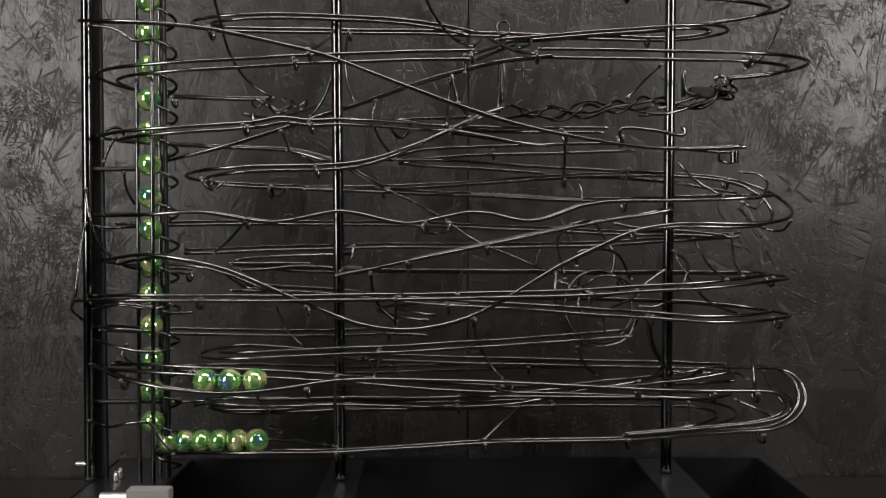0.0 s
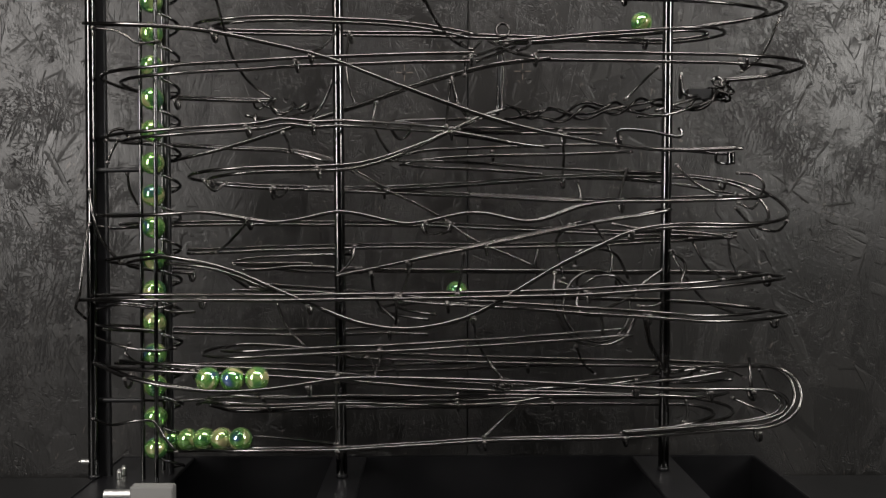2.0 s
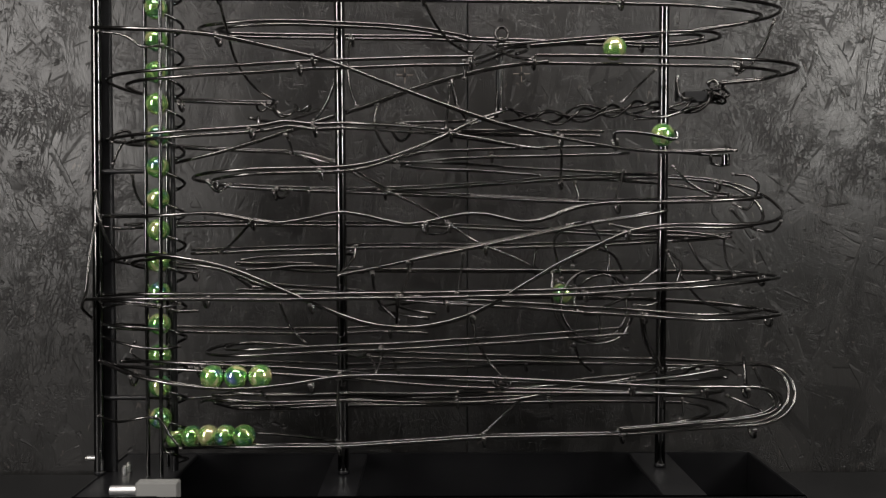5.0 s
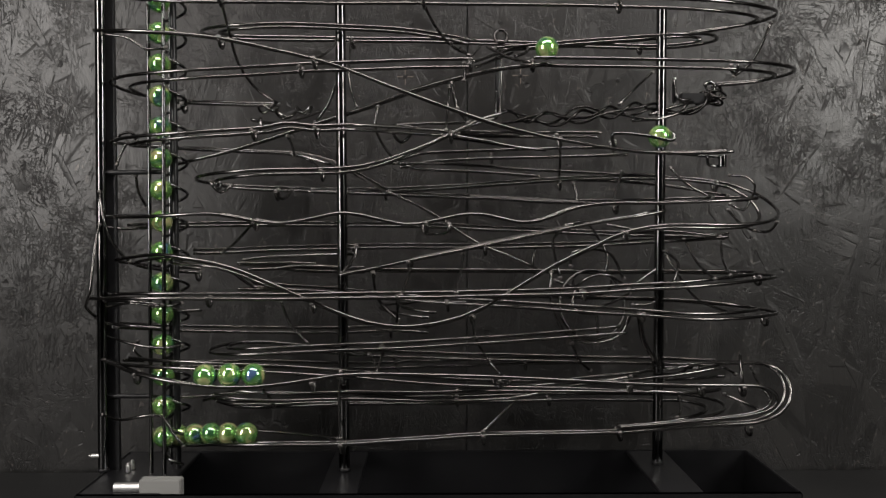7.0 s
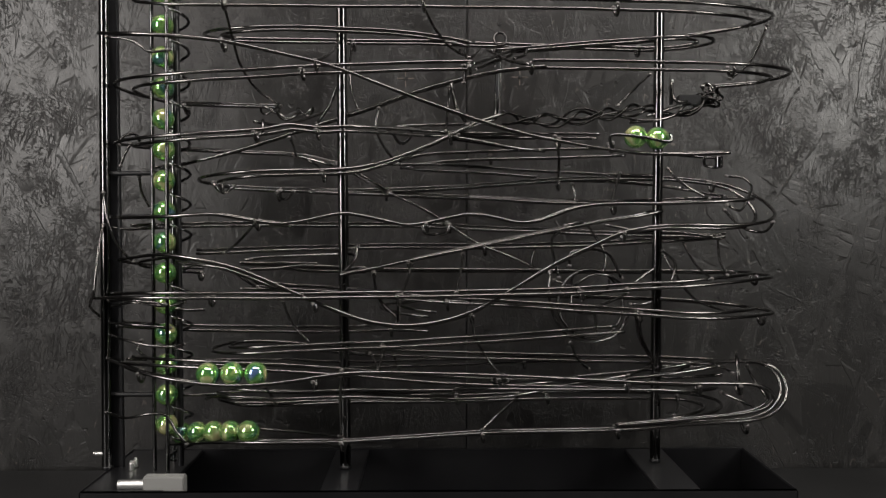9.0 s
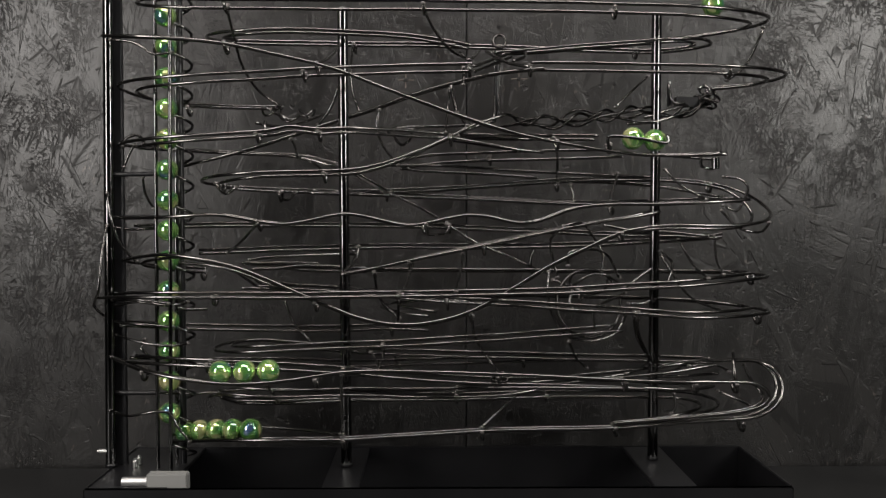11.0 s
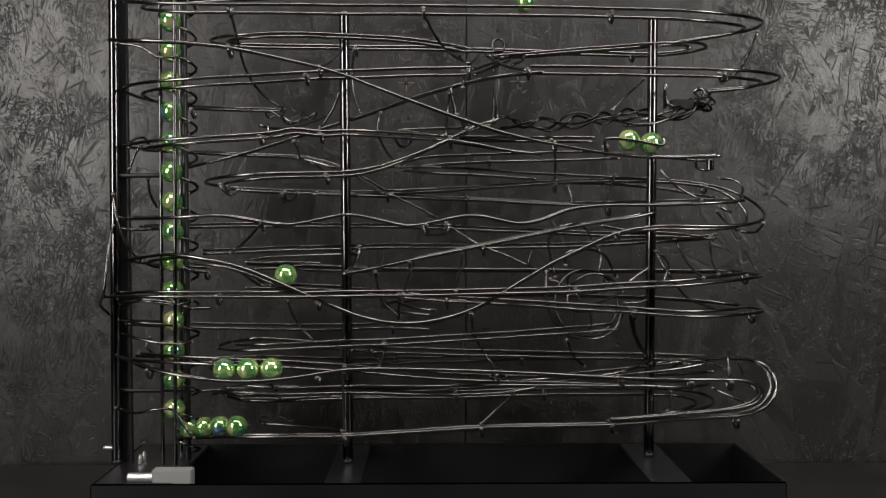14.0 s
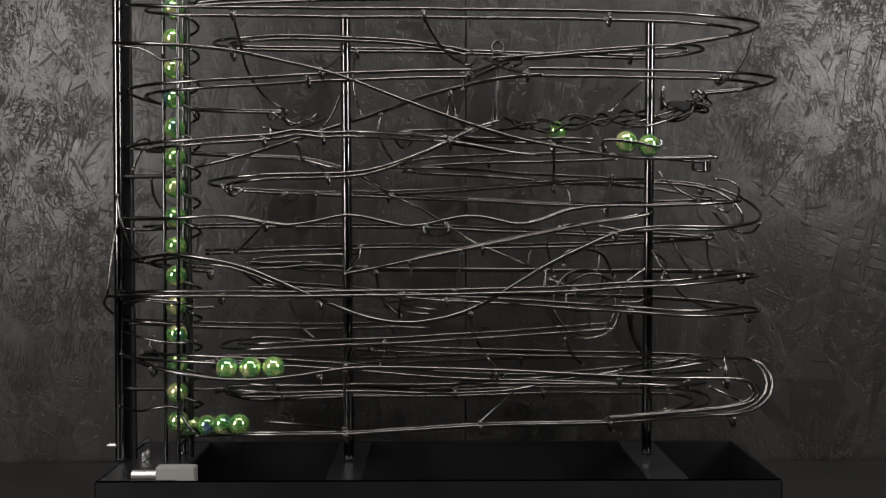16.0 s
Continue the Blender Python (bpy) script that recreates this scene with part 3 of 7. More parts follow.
# single wires beside the tracks
for bend in (
    [(-0.0357, 0.024, 0.2557), (-0.0164, 0.03, 0.2613), (0.0206, 0.032, 0.2636), (0.0644, 0.034, 0.2656), (0.1214, 0.034, 0.2661), (0.1381, 0.03, 0.2641)],
    [(-0.0305, 0.024, 0.2514), (-0.0164, 0.03, 0.2548), (0.0075, 0.032, 0.2571), (0.0513, 0.034, 0.259), (0.0951, 0.034, 0.2599), (0.1355, 0.034, 0.2613)],
    [(-0.0398, 0.02, 0.2542), (-0.0099, 0.03, 0.2544), (0.0208, 0.036, 0.2534), (0.0517, 0.038, 0.2513), (0.0958, 0.038, 0.2488), (0.1223, 0.038, 0.2475), (0.1621, 0.038, 0.2462)],
    [(-0.0293, 0.026, 0.252), (-0.0099, 0.032, 0.2501), (0.0208, 0.036, 0.249), (0.0473, 0.038, 0.2474), (0.0716, 0.038, 0.2457)],
    [(0.0988, 0.034, 0.2425), (0.1312, 0.038, 0.2417), (0.1578, 0.038, 0.2396), (0.1799, 0.038, 0.2374)],
    [(0.0066, -0.01, 0.2718), (0.0276, 0, 0.2693), (0.0492, 0.01, 0.266), (0.0737, 0.02, 0.2637)],
    [(-0.0383, -0.01, 0.2758), (-0.0326, 0, 0.2796), (-0.0098, 0.006, 0.281), (0.0152, 0.004, 0.2817), (0.0275, 0, 0.2834)],
    [(-0.0326, 0, 0.2796), (-0.0098, 0.006, 0.2773), (0.0155, 0.01, 0.2747), (0.045, 0.01, 0.2735), (0.0612, 0.004, 0.2747)],
    [(-0.0346, 0, 0.2738), (-0.0319, 0.004, 0.2696), (-0.0283, 0.008, 0.2682), (-0.0233, 0.01, 0.2726), (-0.0224, 0.01, 0.2776)],
    [(-0.1419, 0.0300, 0.1772), (-0.1252, 0.0320, 0.1774), (-0.1068, 0.0340, 0.1793), (-0.0790, 0.0360, 0.1788), (-0.0577, 0.0360, 0.1783)],
    [(-0.1219, 0.0360, 0.1780), (-0.1077, 0.0400, 0.1757), (-0.0795, 0.0400, 0.1749), (-0.0582, 0.0420, 0.1743)],
    [(-0.1473, 0.02, 0.1638), (-0.1219, 0.022, 0.1627), (-0.0961, 0.022, 0.161), (-0.0575, 0.024, 0.1612), (-0.036, 0.026, 0.1606), (0.0207, 0.03, 0.1611), (0.0688, 0.03, 0.162)],
    [(-0.0286, 0.014, 0.1535), (-0.014, 0.006, 0.1564), (0.0069, 0, 0.1566), (0.0192, -0.006, 0.1567)],
    [(0.0091, -0.016, 0.097), (0.023, -0.016, 0.0986), (0.048, -0.01, 0.0983), (0.0741, 0, 0.098), (0.1131, 0.006, 0.0989), (0.1348, 0.012, 0.1012)],
    [(-0.1603, 0, 0.0917), (-0.1251, -0.01, 0.0944), (-0.0755, -0.012, 0.0939), (-0.0262, -0.012, 0.0917), (0.0067, -0.014, 0.0921)],
    [(-0.1523, 0.02, 0.0798), (-0.1239, 0.03, 0.0777), (-0.0938, 0.034, 0.0781), (-0.0365, 0.036, 0.0776), (0.0078, 0.038, 0.0789)],
    [(-0.0665, -0.02, 0.0971), (-0.0258, -0.024, 0.0974), (0.0063, -0.028, 0.0982), (0.0463, -0.03, 0.0989), (0.0703, -0.03, 0.0988), (0.1385, -0.03, 0.0983)],
    [(-0.1888, 0, 0.1517), (-0.1822, 0.006, 0.1494), (-0.1709, 0.008, 0.1496)],
    [(-0.0679, -0.004, 0.1224), (-0.0614, -0.008, 0.1205), (-0.0549, -0.012, 0.1203), (-0.0527, -0.014, 0.1247)],
    [(-0.1856, -0.01, 0.1843), (-0.1547, -0.02, 0.1816), (-0.1347, -0.02, 0.1752), (-0.1163, -0.01, 0.1667), (-0.1098, 0, 0.1646)],
    [(-0.1367, 0.0300, 0.1815), (-0.1176, 0.0340, 0.1817), (-0.0938, 0.0360, 0.1812)],
    [(0.1211, 0.03, 0.2101), (0.1378, 0.026, 0.2067), (0.1721, 0.024, 0.2041), (0.197, 0.02, 0.2016)],
    [(0.1626, 0.038, 0.202), (0.1809, 0.04, 0.2015), (0.2009, 0.04, 0.2024)],
    [(0.1612, 0.02, 0.1063), (0.1731, 0.024, 0.1065), (0.1801, 0.03, 0.1037), (0.1759, 0.034, 0.0994), (0.1631, 0.036, 0.0982)],
    [(0.1757, 0.01, 0.1106), (0.1925, 0.016, 0.1104), (0.2016, 0.024, 0.1073), (0.1969, 0.03, 0.1037), (0.1792, 0.03, 0.1046)],
    [(0.1638, 0.03, 0.0957), (0.1837, 0.03, 0.0962), (0.2073, 0.028, 0.0982)],
):
    wire("side_rail", bend, machine)

# supporting wires
for bend in (
    [(-0.2322, -0.008, 0.3399), (-0.2155, -0.012, 0.3376), (-0.2069, -0.014, 0.3333), (-0.2013, -0.014, 0.3293), (-0.1877, -0.014, 0.3301)],
    [(-0.1446, -0.036, 0.3567), (-0.1437, -0.02, 0.3414), (-0.1438, 0.01, 0.3233), (-0.1352, 0.03, 0.3085), (-0.1206, 0.04, 0.2986)],
    [(-0.0135, -0.038, 0.3551), (-0.0049, -0.02, 0.3426), (0.0068, 0, 0.3335), (0.0204, 0.01, 0.3287)],
    [(-0.0718, 0.006, 0.3443), (-0.0731, -0.01, 0.3343), (-0.0773, -0.03, 0.324), (-0.0839, -0.046, 0.317)],
    [(-0.0673, 0.044, 0.3456), (-0.0678, 0.03, 0.3267), (-0.0657, 0.02, 0.3082), (-0.0602, 0.01, 0.2922)],
    [(0.0371, 0.008, 0.3342), (0.038, 0.008, 0.3151), (0.0366, 0, 0.2867)],
    [(0.0404, 0.008, 0.3334), (0.0409, 0.008, 0.3151), (0.0396, 0, 0.2875)],
    [(0.0054, -0.008, 0.3086), (0.0078, -0.01, 0.2982), (0.0097, -0.014, 0.2892)],
    [(0.1493, 0.015, 0.3185), (0.1354, 0, 0.3067), (0.121, -0.01, 0.2931)],
    [(-0.0456, 0.004, 0.2928), (-0.0473, 0.004, 0.2791), (-0.0417, 0.008, 0.2657), (-0.0327, 0.014, 0.2543)],
    [(0.2346, 0.018, 0.3542), (0.2287, 0.02, 0.3385), (0.2233, 0.026, 0.3267), (0.2139, 0.034, 0.3185)],
    [(-0.0742, 0.008, 0.3107), (-0.0812, 0.01, 0.2943), (-0.0902, 0.014, 0.2829)],
    [(-0.2372, -0.004, 0.233), (-0.2325, -0.012, 0.2186), (-0.2278, -0.01, 0.2003), (-0.2226, -0.004, 0.1898), (-0.2183, 0, 0.1846)],
    [(-0.2375, -0.004, 0.2104), (-0.2393, -0.01, 0.1901), (-0.2415, -0.014, 0.1618), (-0.2455, -0.01, 0.154), (-0.242, 0, 0.1455)],
    [(-0.2159, 0.008, 0.2446), (-0.2163, 0.014, 0.2335), (-0.2114, 0.018, 0.2221)],
    [(-0.2278, 0.004, 0.2519), (-0.2244, 0.004, 0.2602), (-0.2201, 0.004, 0.2677)],
    [(-0.2375, 0.004, 0.2086), (-0.2206, 0.008, 0.2069), (-0.2048, 0.014, 0.2102)],
    [(-0.2361, 0, 0.1521), (-0.2145, -0.01, 0.1565), (-0.1941, -0.01, 0.154), (-0.1826, 0, 0.1554)],
    [(-0.2346, -0.004, 0.1575), (-0.2117, -0.016, 0.1583), (-0.1915, -0.016, 0.1558)],
    [(-0.2362, 0, 0.1413), (-0.2132, -0.012, 0.1411), (-0.1902, -0.01, 0.1387)],
    [(-0.2371, 0.002, 0.1331), (-0.2189, -0.01, 0.1297), (-0.1933, -0.014, 0.1261), (-0.1818, -0.004, 0.1263)],
    [(-0.2164, 0.01, 0.1273), (-0.2175, 0.004, 0.1214), (-0.2105, 0.008, 0.114)],
    [(-0.2374, -0.004, 0.078), (-0.2183, -0.02, 0.0778), (-0.2022, -0.026, 0.0816), (-0.1895, -0.026, 0.0811), (-0.1832, -0.026, 0.071), (-0.1758, -0.024, 0.0607)],
    [(-0.2074, 0.004, 0.0893), (-0.186, 0.01, 0.0876), (-0.1651, 0.02, 0.0868)],
    [(-0.1244, -0.04, 0.2121), (-0.1385, -0.02, 0.2006), (-0.1559, 0.01, 0.1904)],
    [(-0.0208, -0.012, 0.1852), (-0.0241, -0.024, 0.1746), (-0.028, -0.04, 0.1644)],
    [(0.0152, 0.038, 0.1879), (0.0119, 0, 0.175), (0.0084, -0.04, 0.166)],
    [(0.0696, 0.038, 0.1932), (0.0668, 0.036, 0.1827), (0.0688, 0.038, 0.171)],
    [(-0.1186, 0.03, 0.1542), (-0.1119, 0.034, 0.1361), (-0.0965, 0.03, 0.1208)],
    [(0.0195, -0.038, 0.1496), (0.0219, -0.02, 0.1337), (0.0315, -0.01, 0.1166), (0.0406, -0.02, 0.1067)],
    [(-0.0409, -0.028, 0.1284), (-0.042, -0.036, 0.1201), (-0.0442, -0.046, 0.1139)],
    [(0.0576, -0.006, 0.0933), (0.0423, -0.02, 0.0838), (0.0261, -0.034, 0.0725)],
    [(0.102, -0.03, 0.1518), (0.1037, -0.028, 0.1428), (0.1041, -0.026, 0.1361)],
    [(0.1325, 0.036, 0.2487), (0.123, 0.01, 0.2336), (0.1107, -0.04, 0.2235)],
    [(0.0739, -0.038, 0.2695), (0.083, 0.01, 0.2589), (0.0862, 0.038, 0.2408)],
    [(0.1291, -0.034, 0.1506), (0.138, -0.01, 0.1301), (0.1527, 0.012, 0.1103)],
    [(0.2034, 0.028, 0.2014), (0.1992, 0.01, 0.187), (0.1922, -0.03, 0.1766)],
    [(0.1604, 0.015, 0.1881), (0.1678, 0.01, 0.1742), (0.1845, 0.02, 0.1562), (0.2104, 0.03, 0.1452)],
    [(0.1789, 0.036, 0.199), (0.1833, 0.02, 0.1835), (0.1806, -0.034, 0.1745)],
    [(0.2075, 0.024, 0.2206), (0.2103, 0.006, 0.2113), (0.2128, -0.018, 0.2063), (0.2256, -0.01, 0.2061), (0.2327, -0.004, 0.2122)],
    [(0.2104, 0.0300, 0.2459), (0.2219, 0.0260, 0.2445), (0.2257, 0.0200, 0.2385), (0.2201, 0.0120, 0.2290), (0.2125, 0.0060, 0.2205), (0.2025, 0.0040, 0.2245)],
    [(0.0968, 0.038, 0.2408), (0.0991, 0.036, 0.232), (0.098, 0.034, 0.2267)],
    [(-0.0517, 0.042, 0.1726), (-0.0504, 0.042, 0.1632), (-0.0495, 0.042, 0.1588)],
    [(-0.0307, -0.042, 0.1642), (-0.0311, -0.02, 0.152), (-0.032, -0.01, 0.1423)],
    [(-0.065, 0.042, 0.193), (-0.0648, 0.03, 0.1874), (-0.0685, 0.004, 0.1777), (-0.0714, 0, 0.1754)],
    [(0.0745, -0.01, 0.1777), (0.0733, -0.014, 0.1616), (0.0784, -0.01, 0.1447), (0.0907, 0, 0.13), (0.1099, 0.008, 0.1259), (0.1272, 0.014, 0.1311), (0.1361, 0.02, 0.1454)],
    [(0.0923, 0.01, 0.1252), (0.0991, 0.02, 0.1116), (0.1087, 0.03, 0.1025)],
    [(0.0861, 0, 0.2084), (0.0777, 0.006, 0.1999), (0.0792, 0.01, 0.1891), (0.0835, 0.01, 0.1722)],
    [(0.0867, 0.004, 0.2096), (0.1003, 0.01, 0.212), (0.1107, 0.016, 0.2017), (0.1186, 0.016, 0.1867), (0.1162, 0.014, 0.174)],
    [(0.0866, -0.02, 0.1824), (0.0873, -0.02, 0.1913), (0.1005, -0.014, 0.1935), (0.118, 0, 0.1888), (0.1286, 0.01, 0.1721)],
    [(0.0801, 0.01, 0.1705), (0.0936, 0.006, 0.164), (0.0906, 0, 0.1561), (0.0948, 0, 0.1485), (0.1116, 0, 0.1477)],
    [(0.0936, 0.006, 0.1661), (0.103, 0, 0.1737), (0.1156, 0, 0.1749), (0.1299, 0.008, 0.1668)],
    [(0.1054, -0.02, 0.154), (0.1175, -0.012, 0.1573), (0.1299, -0.004, 0.1623)],
    [(0.1348, 0.01, 0.1487), (0.1336, 0.016, 0.1394), (0.1284, 0.02, 0.1316)],
    [(0.1356, 0.01, 0.153), (0.1485, 0.014, 0.153), (0.1573, 0.015, 0.1572)],
    [(0.1562, 0.015, 0.1803), (0.1439, 0.01, 0.173), (0.1316, 0.004, 0.165)],
    [(0.003, 0.02, 0.2119), (-0.0184, 0.02, 0.2239), (-0.04, 0.024, 0.2338)],
    [(0.003, 0.02, 0.211), (0.0249, 0.028, 0.197), (0.0516, 0.034, 0.1859), (0.0717, 0.04, 0.1762)],
    [(-0.0776, 0.03, 0.2543), (-0.062, 0.03, 0.2456), (-0.0403, 0.03, 0.2335)],
    [(-0.0755, 0.026, 0.2558), (-0.0595, 0.026, 0.2463), (-0.0384, 0.026, 0.2343)],
    [(-0.1071, 0.036, 0.2616), (-0.0924, 0.03, 0.2534), (-0.0848, 0.01, 0.244)],
    [(-0.1022, -0.038, 0.2685), (-0.1035, -0.01, 0.2651), (-0.1079, 0.03, 0.2603)],
    [(-0.0537, 0.03, 0.1146), (-0.0487, 0.02, 0.1088), (-0.0473, 0.01, 0.104)],
    [(-0.0366, 0.038, 0.1116), (-0.0332, 0.02, 0.1066), (-0.0292, -0.02, 0.1085)],
    [(0.1532, 0.014, 0.1125), (0.1435, 0, 0.1076), (0.13, -0.01, 0.1052)],
    [(-0.1191, -0.046, 0.1047), (-0.1184, -0.02, 0.0931), (-0.1221, 0.02, 0.0789)],
    [(0.175, 0.03, 0.0824), (0.1705, 0.01, 0.077), (0.1626, -0.01, 0.0764)],
    [(0.2017, 0.01, 0.0886), (0.2133, 0, 0.0842), (0.2204, -0.01, 0.0813)],
    [(0.2207, 0.01, 0.1079), (0.2188, -0.01, 0.1009), (0.2244, -0.02, 0.0904)],
    [(0.1834, 0.02, 0.1054), (0.2038, 0.024, 0.1056), (0.2101, 0.01, 0.1028)],
    [(0.1282, 0.034, 0.2429), (0.1471, 0.03, 0.2406), (0.1821, 0.03, 0.2354), (0.2074, 0.024, 0.231)],
    [(0.164, 0.02, 0.251), (0.1738, 0.016, 0.2402), (0.1939, 0.018, 0.2291)],
):
    w = wire("support_wire", bend, machine, 0.00098)
    solder(bend[0], w)
    solder(bend[-1], w)

# bent stays and hooks between neighbouring tracks
for bend, metal in (
    ([(-0.1516, 0.0200, 0.1758), (-0.1447, 0.0240, 0.1696), (-0.1357, 0.0300, 0.1632), (-0.1229, 0.0340, 0.1616), (-0.0791, 0.0360, 0.1590)], DARK),
    ([(-0.1387, 0.0200, 0.1739), (-0.1380, 0.0260, 0.1687), (-0.1329, 0.0300, 0.1656), (-0.1017, 0.0340, 0.1644), (-0.0791, 0.0360, 0.1626)], DARK),
    ([(0.0063, 0.0000, 0.3066), (0.0075, 0.0000, 0.2992), (0.0097, -0.0060, 0.2903), (0.0167, -0.0160, 0.2796)], DARK),
    ([(0.0139, -0.0200, 0.3190), (0.0142, -0.0200, 0.3133), (0.0137, -0.0240, 0.3067)], DARK),
    ([(0.0053, 0.0100, 0.2713), (0.0267, 0.0120, 0.2687), (0.0550, 0.0140, 0.2649)], DARK),
    ([(-0.0323, 0.0000, 0.2787), (-0.0134, 0.0000, 0.2768), (0.0105, -0.0040, 0.2737)], DARK),
    ([(-0.0507, 0.0300, 0.1741), (-0.0489, 0.0200, 0.1641), (-0.0446, 0.0100, 0.1549), (-0.0314, 0.0000, 0.1439)], DARK),
    ([(-0.2275, 0.0000, 0.2664), (-0.2239, 0.0000, 0.2723), (-0.2157, 0.0000, 0.2739), (-0.2135, 0.0040, 0.2687)], DARK),
    ([(-0.0135, -0.0360, 0.2114), (-0.0131, -0.0380, 0.2059), (-0.0045, -0.0300, 0.2042), (0.0029, -0.0380, 0.2066), (0.0037, -0.0360, 0.2110)], WIRE),
    ([(-0.0605, 0.0040, 0.1950), (-0.0610, 0.0000, 0.1888), (-0.0648, -0.0020, 0.1818), (-0.0709, -0.0040, 0.1760)], WIRE),
    ([(0.0048, 0.0040, 0.3071), (0.0035, 0.0000, 0.2921), (0.0018, -0.0140, 0.2748)], WIRE),
    ([(-0.1567, -0.0200, 0.2395), (-0.1537, -0.0200, 0.2349), (-0.1508, -0.0160, 0.2323), (-0.1444, -0.0120, 0.2371)], WIRE),
    ([(-0.1097, -0.0300, 0.2339), (-0.1111, -0.0200, 0.2292), (-0.1085, -0.0100, 0.2286), (-0.1054, 0.0000, 0.2339)], WIRE),
    ([(0.1536, -0.0300, 0.1711), (0.1600, -0.0200, 0.1827), (0.1593, 0.0120, 0.1910)], WIRE),
    ([(-0.1311, 0.0000, 0.0652), (-0.1037, -0.0100, 0.0656), (-0.0701, -0.0320, 0.0678)], WIRE),
    ([(-0.0681, -0.0460, 0.1112), (-0.0688, -0.0400, 0.0905), (-0.0688, -0.0340, 0.0683)], WIRE),
    ([(0.1322, -0.0300, 0.1491), (0.1396, -0.0100, 0.1310), (0.1552, 0.0120, 0.1075)], WIRE),
):
    w = wire("hook_wire", bend, machine, 0.00105, metal, 0.002)
    solder(bend[0], w)
    solder(bend[-1], w)


# ties under the tracks
for place in (
    (-0.0135, -0.04, 0.3569),
    (0.1131, -0.04, 0.355),
    (-0.1449, -0.038, 0.3585),
    (-0.0928, -0.04, 0.3126),
    (-0.0665, 0.046, 0.3469),
    (0.1463, 0.046, 0.343),
    (0.0167, -0.04, 0.3163),
    (0.0573, -0.038, 0.3168),
    (-0.1428, -0.048, 0.3298),
    (-0.0828, -0.048, 0.3167),
    (-0.124, -0.04, 0.2718),
    (-0.0833, -0.04, 0.2734),
    (0.0044, -0.038, 0.2706),
    (0.0758, -0.036, 0.2673),
    (0.1119, -0.032, 0.2653),
    (0.0355, 0.04, 0.2615),
    (-0.0802, -0.035, 0.2461),
    (-0.0424, 0.036, 0.2341),
    (0.0864, 0.04, 0.2418),
    (-0.1229, -0.042, 0.2137),
    (-0.0116, -0.042, 0.2117),
    (0.0047, 0.042, 0.2099),
    (0.1187, -0.04, 0.2059),
    (0.1122, -0.04, 0.2243),
    (-0.0667, 0.042, 0.1921),
    (-0.0241, -0.012, 0.1852),
    (0.0285, -0.008, 0.1957),
    (-0.0517, 0.042, 0.1752),
    (-0.154, -0.04, 0.1633),
    (-0.0303, -0.042, 0.1642),
    (0.0912, -0.042, 0.1673),
    (-0.0858, -0.04, 0.1593),
    (0.0178, -0.04, 0.1522),
    (0.131, -0.036, 0.1525),
    (0.0026, -0.01, 0.1571),
    (-0.0388, 0.04, 0.1322),
    (-0.0685, -0.04, 0.1129),
    (-0.0417, -0.028, 0.1292),
    (-0.1589, -0.038, 0.1178),
    (-0.0851, -0.048, 0.1089),
    (0.0367, -0.04, 0.1088),
    (0.0091, -0.016, 0.0921),
    (0.121, -0.046, 0.1066),
    (0.1685, -0.044, 0.1046),
    (0.197, -0.04, 0.1038),
    (0.079, 0.038, 0.081),
    (-0.0686, -0.033, 0.0648),
    (0.0261, -0.034, 0.0705),
    (0.117, -0.034, 0.0731),
    (0.2052, -0.03, 0.0751),
    (-0.2026, -0.036, 0.1124),
    (0.0615, 0.042, 0.1072),
    (-0.1906, 0.04, 0.2984),
    (-0.1799, 0.034, 0.1749),
    (-0.1569, 0, 0.2402),
    (-0.1217, 0.036, 0.234),
    (0.1901, -0.038, 0.3159),
    (0.1987, 0.03, 0.2407),
    (0.2205, 0, 0.1741),
    (0.226, 0, 0.1455),
):
    hanger(*place)


# ---- the screw lift ----
AXIS, PITCH, LIFT_TOP = Vector((-0.1890, 0.0090, 0)), 0.0216, 0.4272
LIFT = ((0, 0.000), (0.6, 0.027), (1.2, 0.037), (1.8, 0.055), (2.1, 0.101), (2.4, 0.200), (2.7, 0.445), (3, 0.654), (3.3, 0.827), (3.6, 1.076), (3.9, 1.230), (4.2, 1.422), (6.3, 2.885), (6.6, 3.061), (6.9, 3.237), (7.2, 3.451), (7.5, 3.665), (7.8, 3.876), (8.1, 4.053), (8.4, 4.212), (8.7, 4.446), (9, 4.625), (9.2, 4.833), (11.3, 6.183), (11.6, 6.364), (11.9, 6.546), (12.2, 6.775), (12.5, 6.995), (12.8, 7.158), (13.1, 7.379), (13.4, 7.543), (13.6, 7.768), (13.8, 7.877), (14, 7.986), (14.2, 8.076), (14.4, 8.244), (14.6, 8.374), (15, 8.420), (15.5, 8.464), (16, 8.498))


def lift_turns(t):
    return float(np.interp(t, [a for a, b in LIFT], [b for a, b in LIFT]))


def screw():
    bm = bmesh.new()
    n, z0, z1 = 12, TOP + 0.004, LIFT_TOP
    count = int((z1 - z0) / PITCH * n)
    tube(bm, [(0.0088 * math.cos(-2 * math.pi * k / n), 0.0088 * math.sin(-2 * math.pi * k / n), z0 + k * PITCH / n) for k in range(count + 1)], 0.0011, 6)
    s = part("lift_screw", bm, POST, machine, "dark wire screw that carries the marbles up")
    rod("shaft", (0, 0, TOP - 0.012), (0, 0, z1), 0.0024, BLACK, s, 12)
    # spokes hold the wire on the shaft
    for k in range(0, count, n):
        a = -2 * math.pi * k / n
        rod("spoke", (0, 0, z0 + k * PITCH / n), (0.0088 * math.cos(a), 0.0088 * math.sin(a), z0 + k * PITCH / n), 0.0007, POST, s, 6)
    s.location = AXIS
    return s


SCREW = screw()

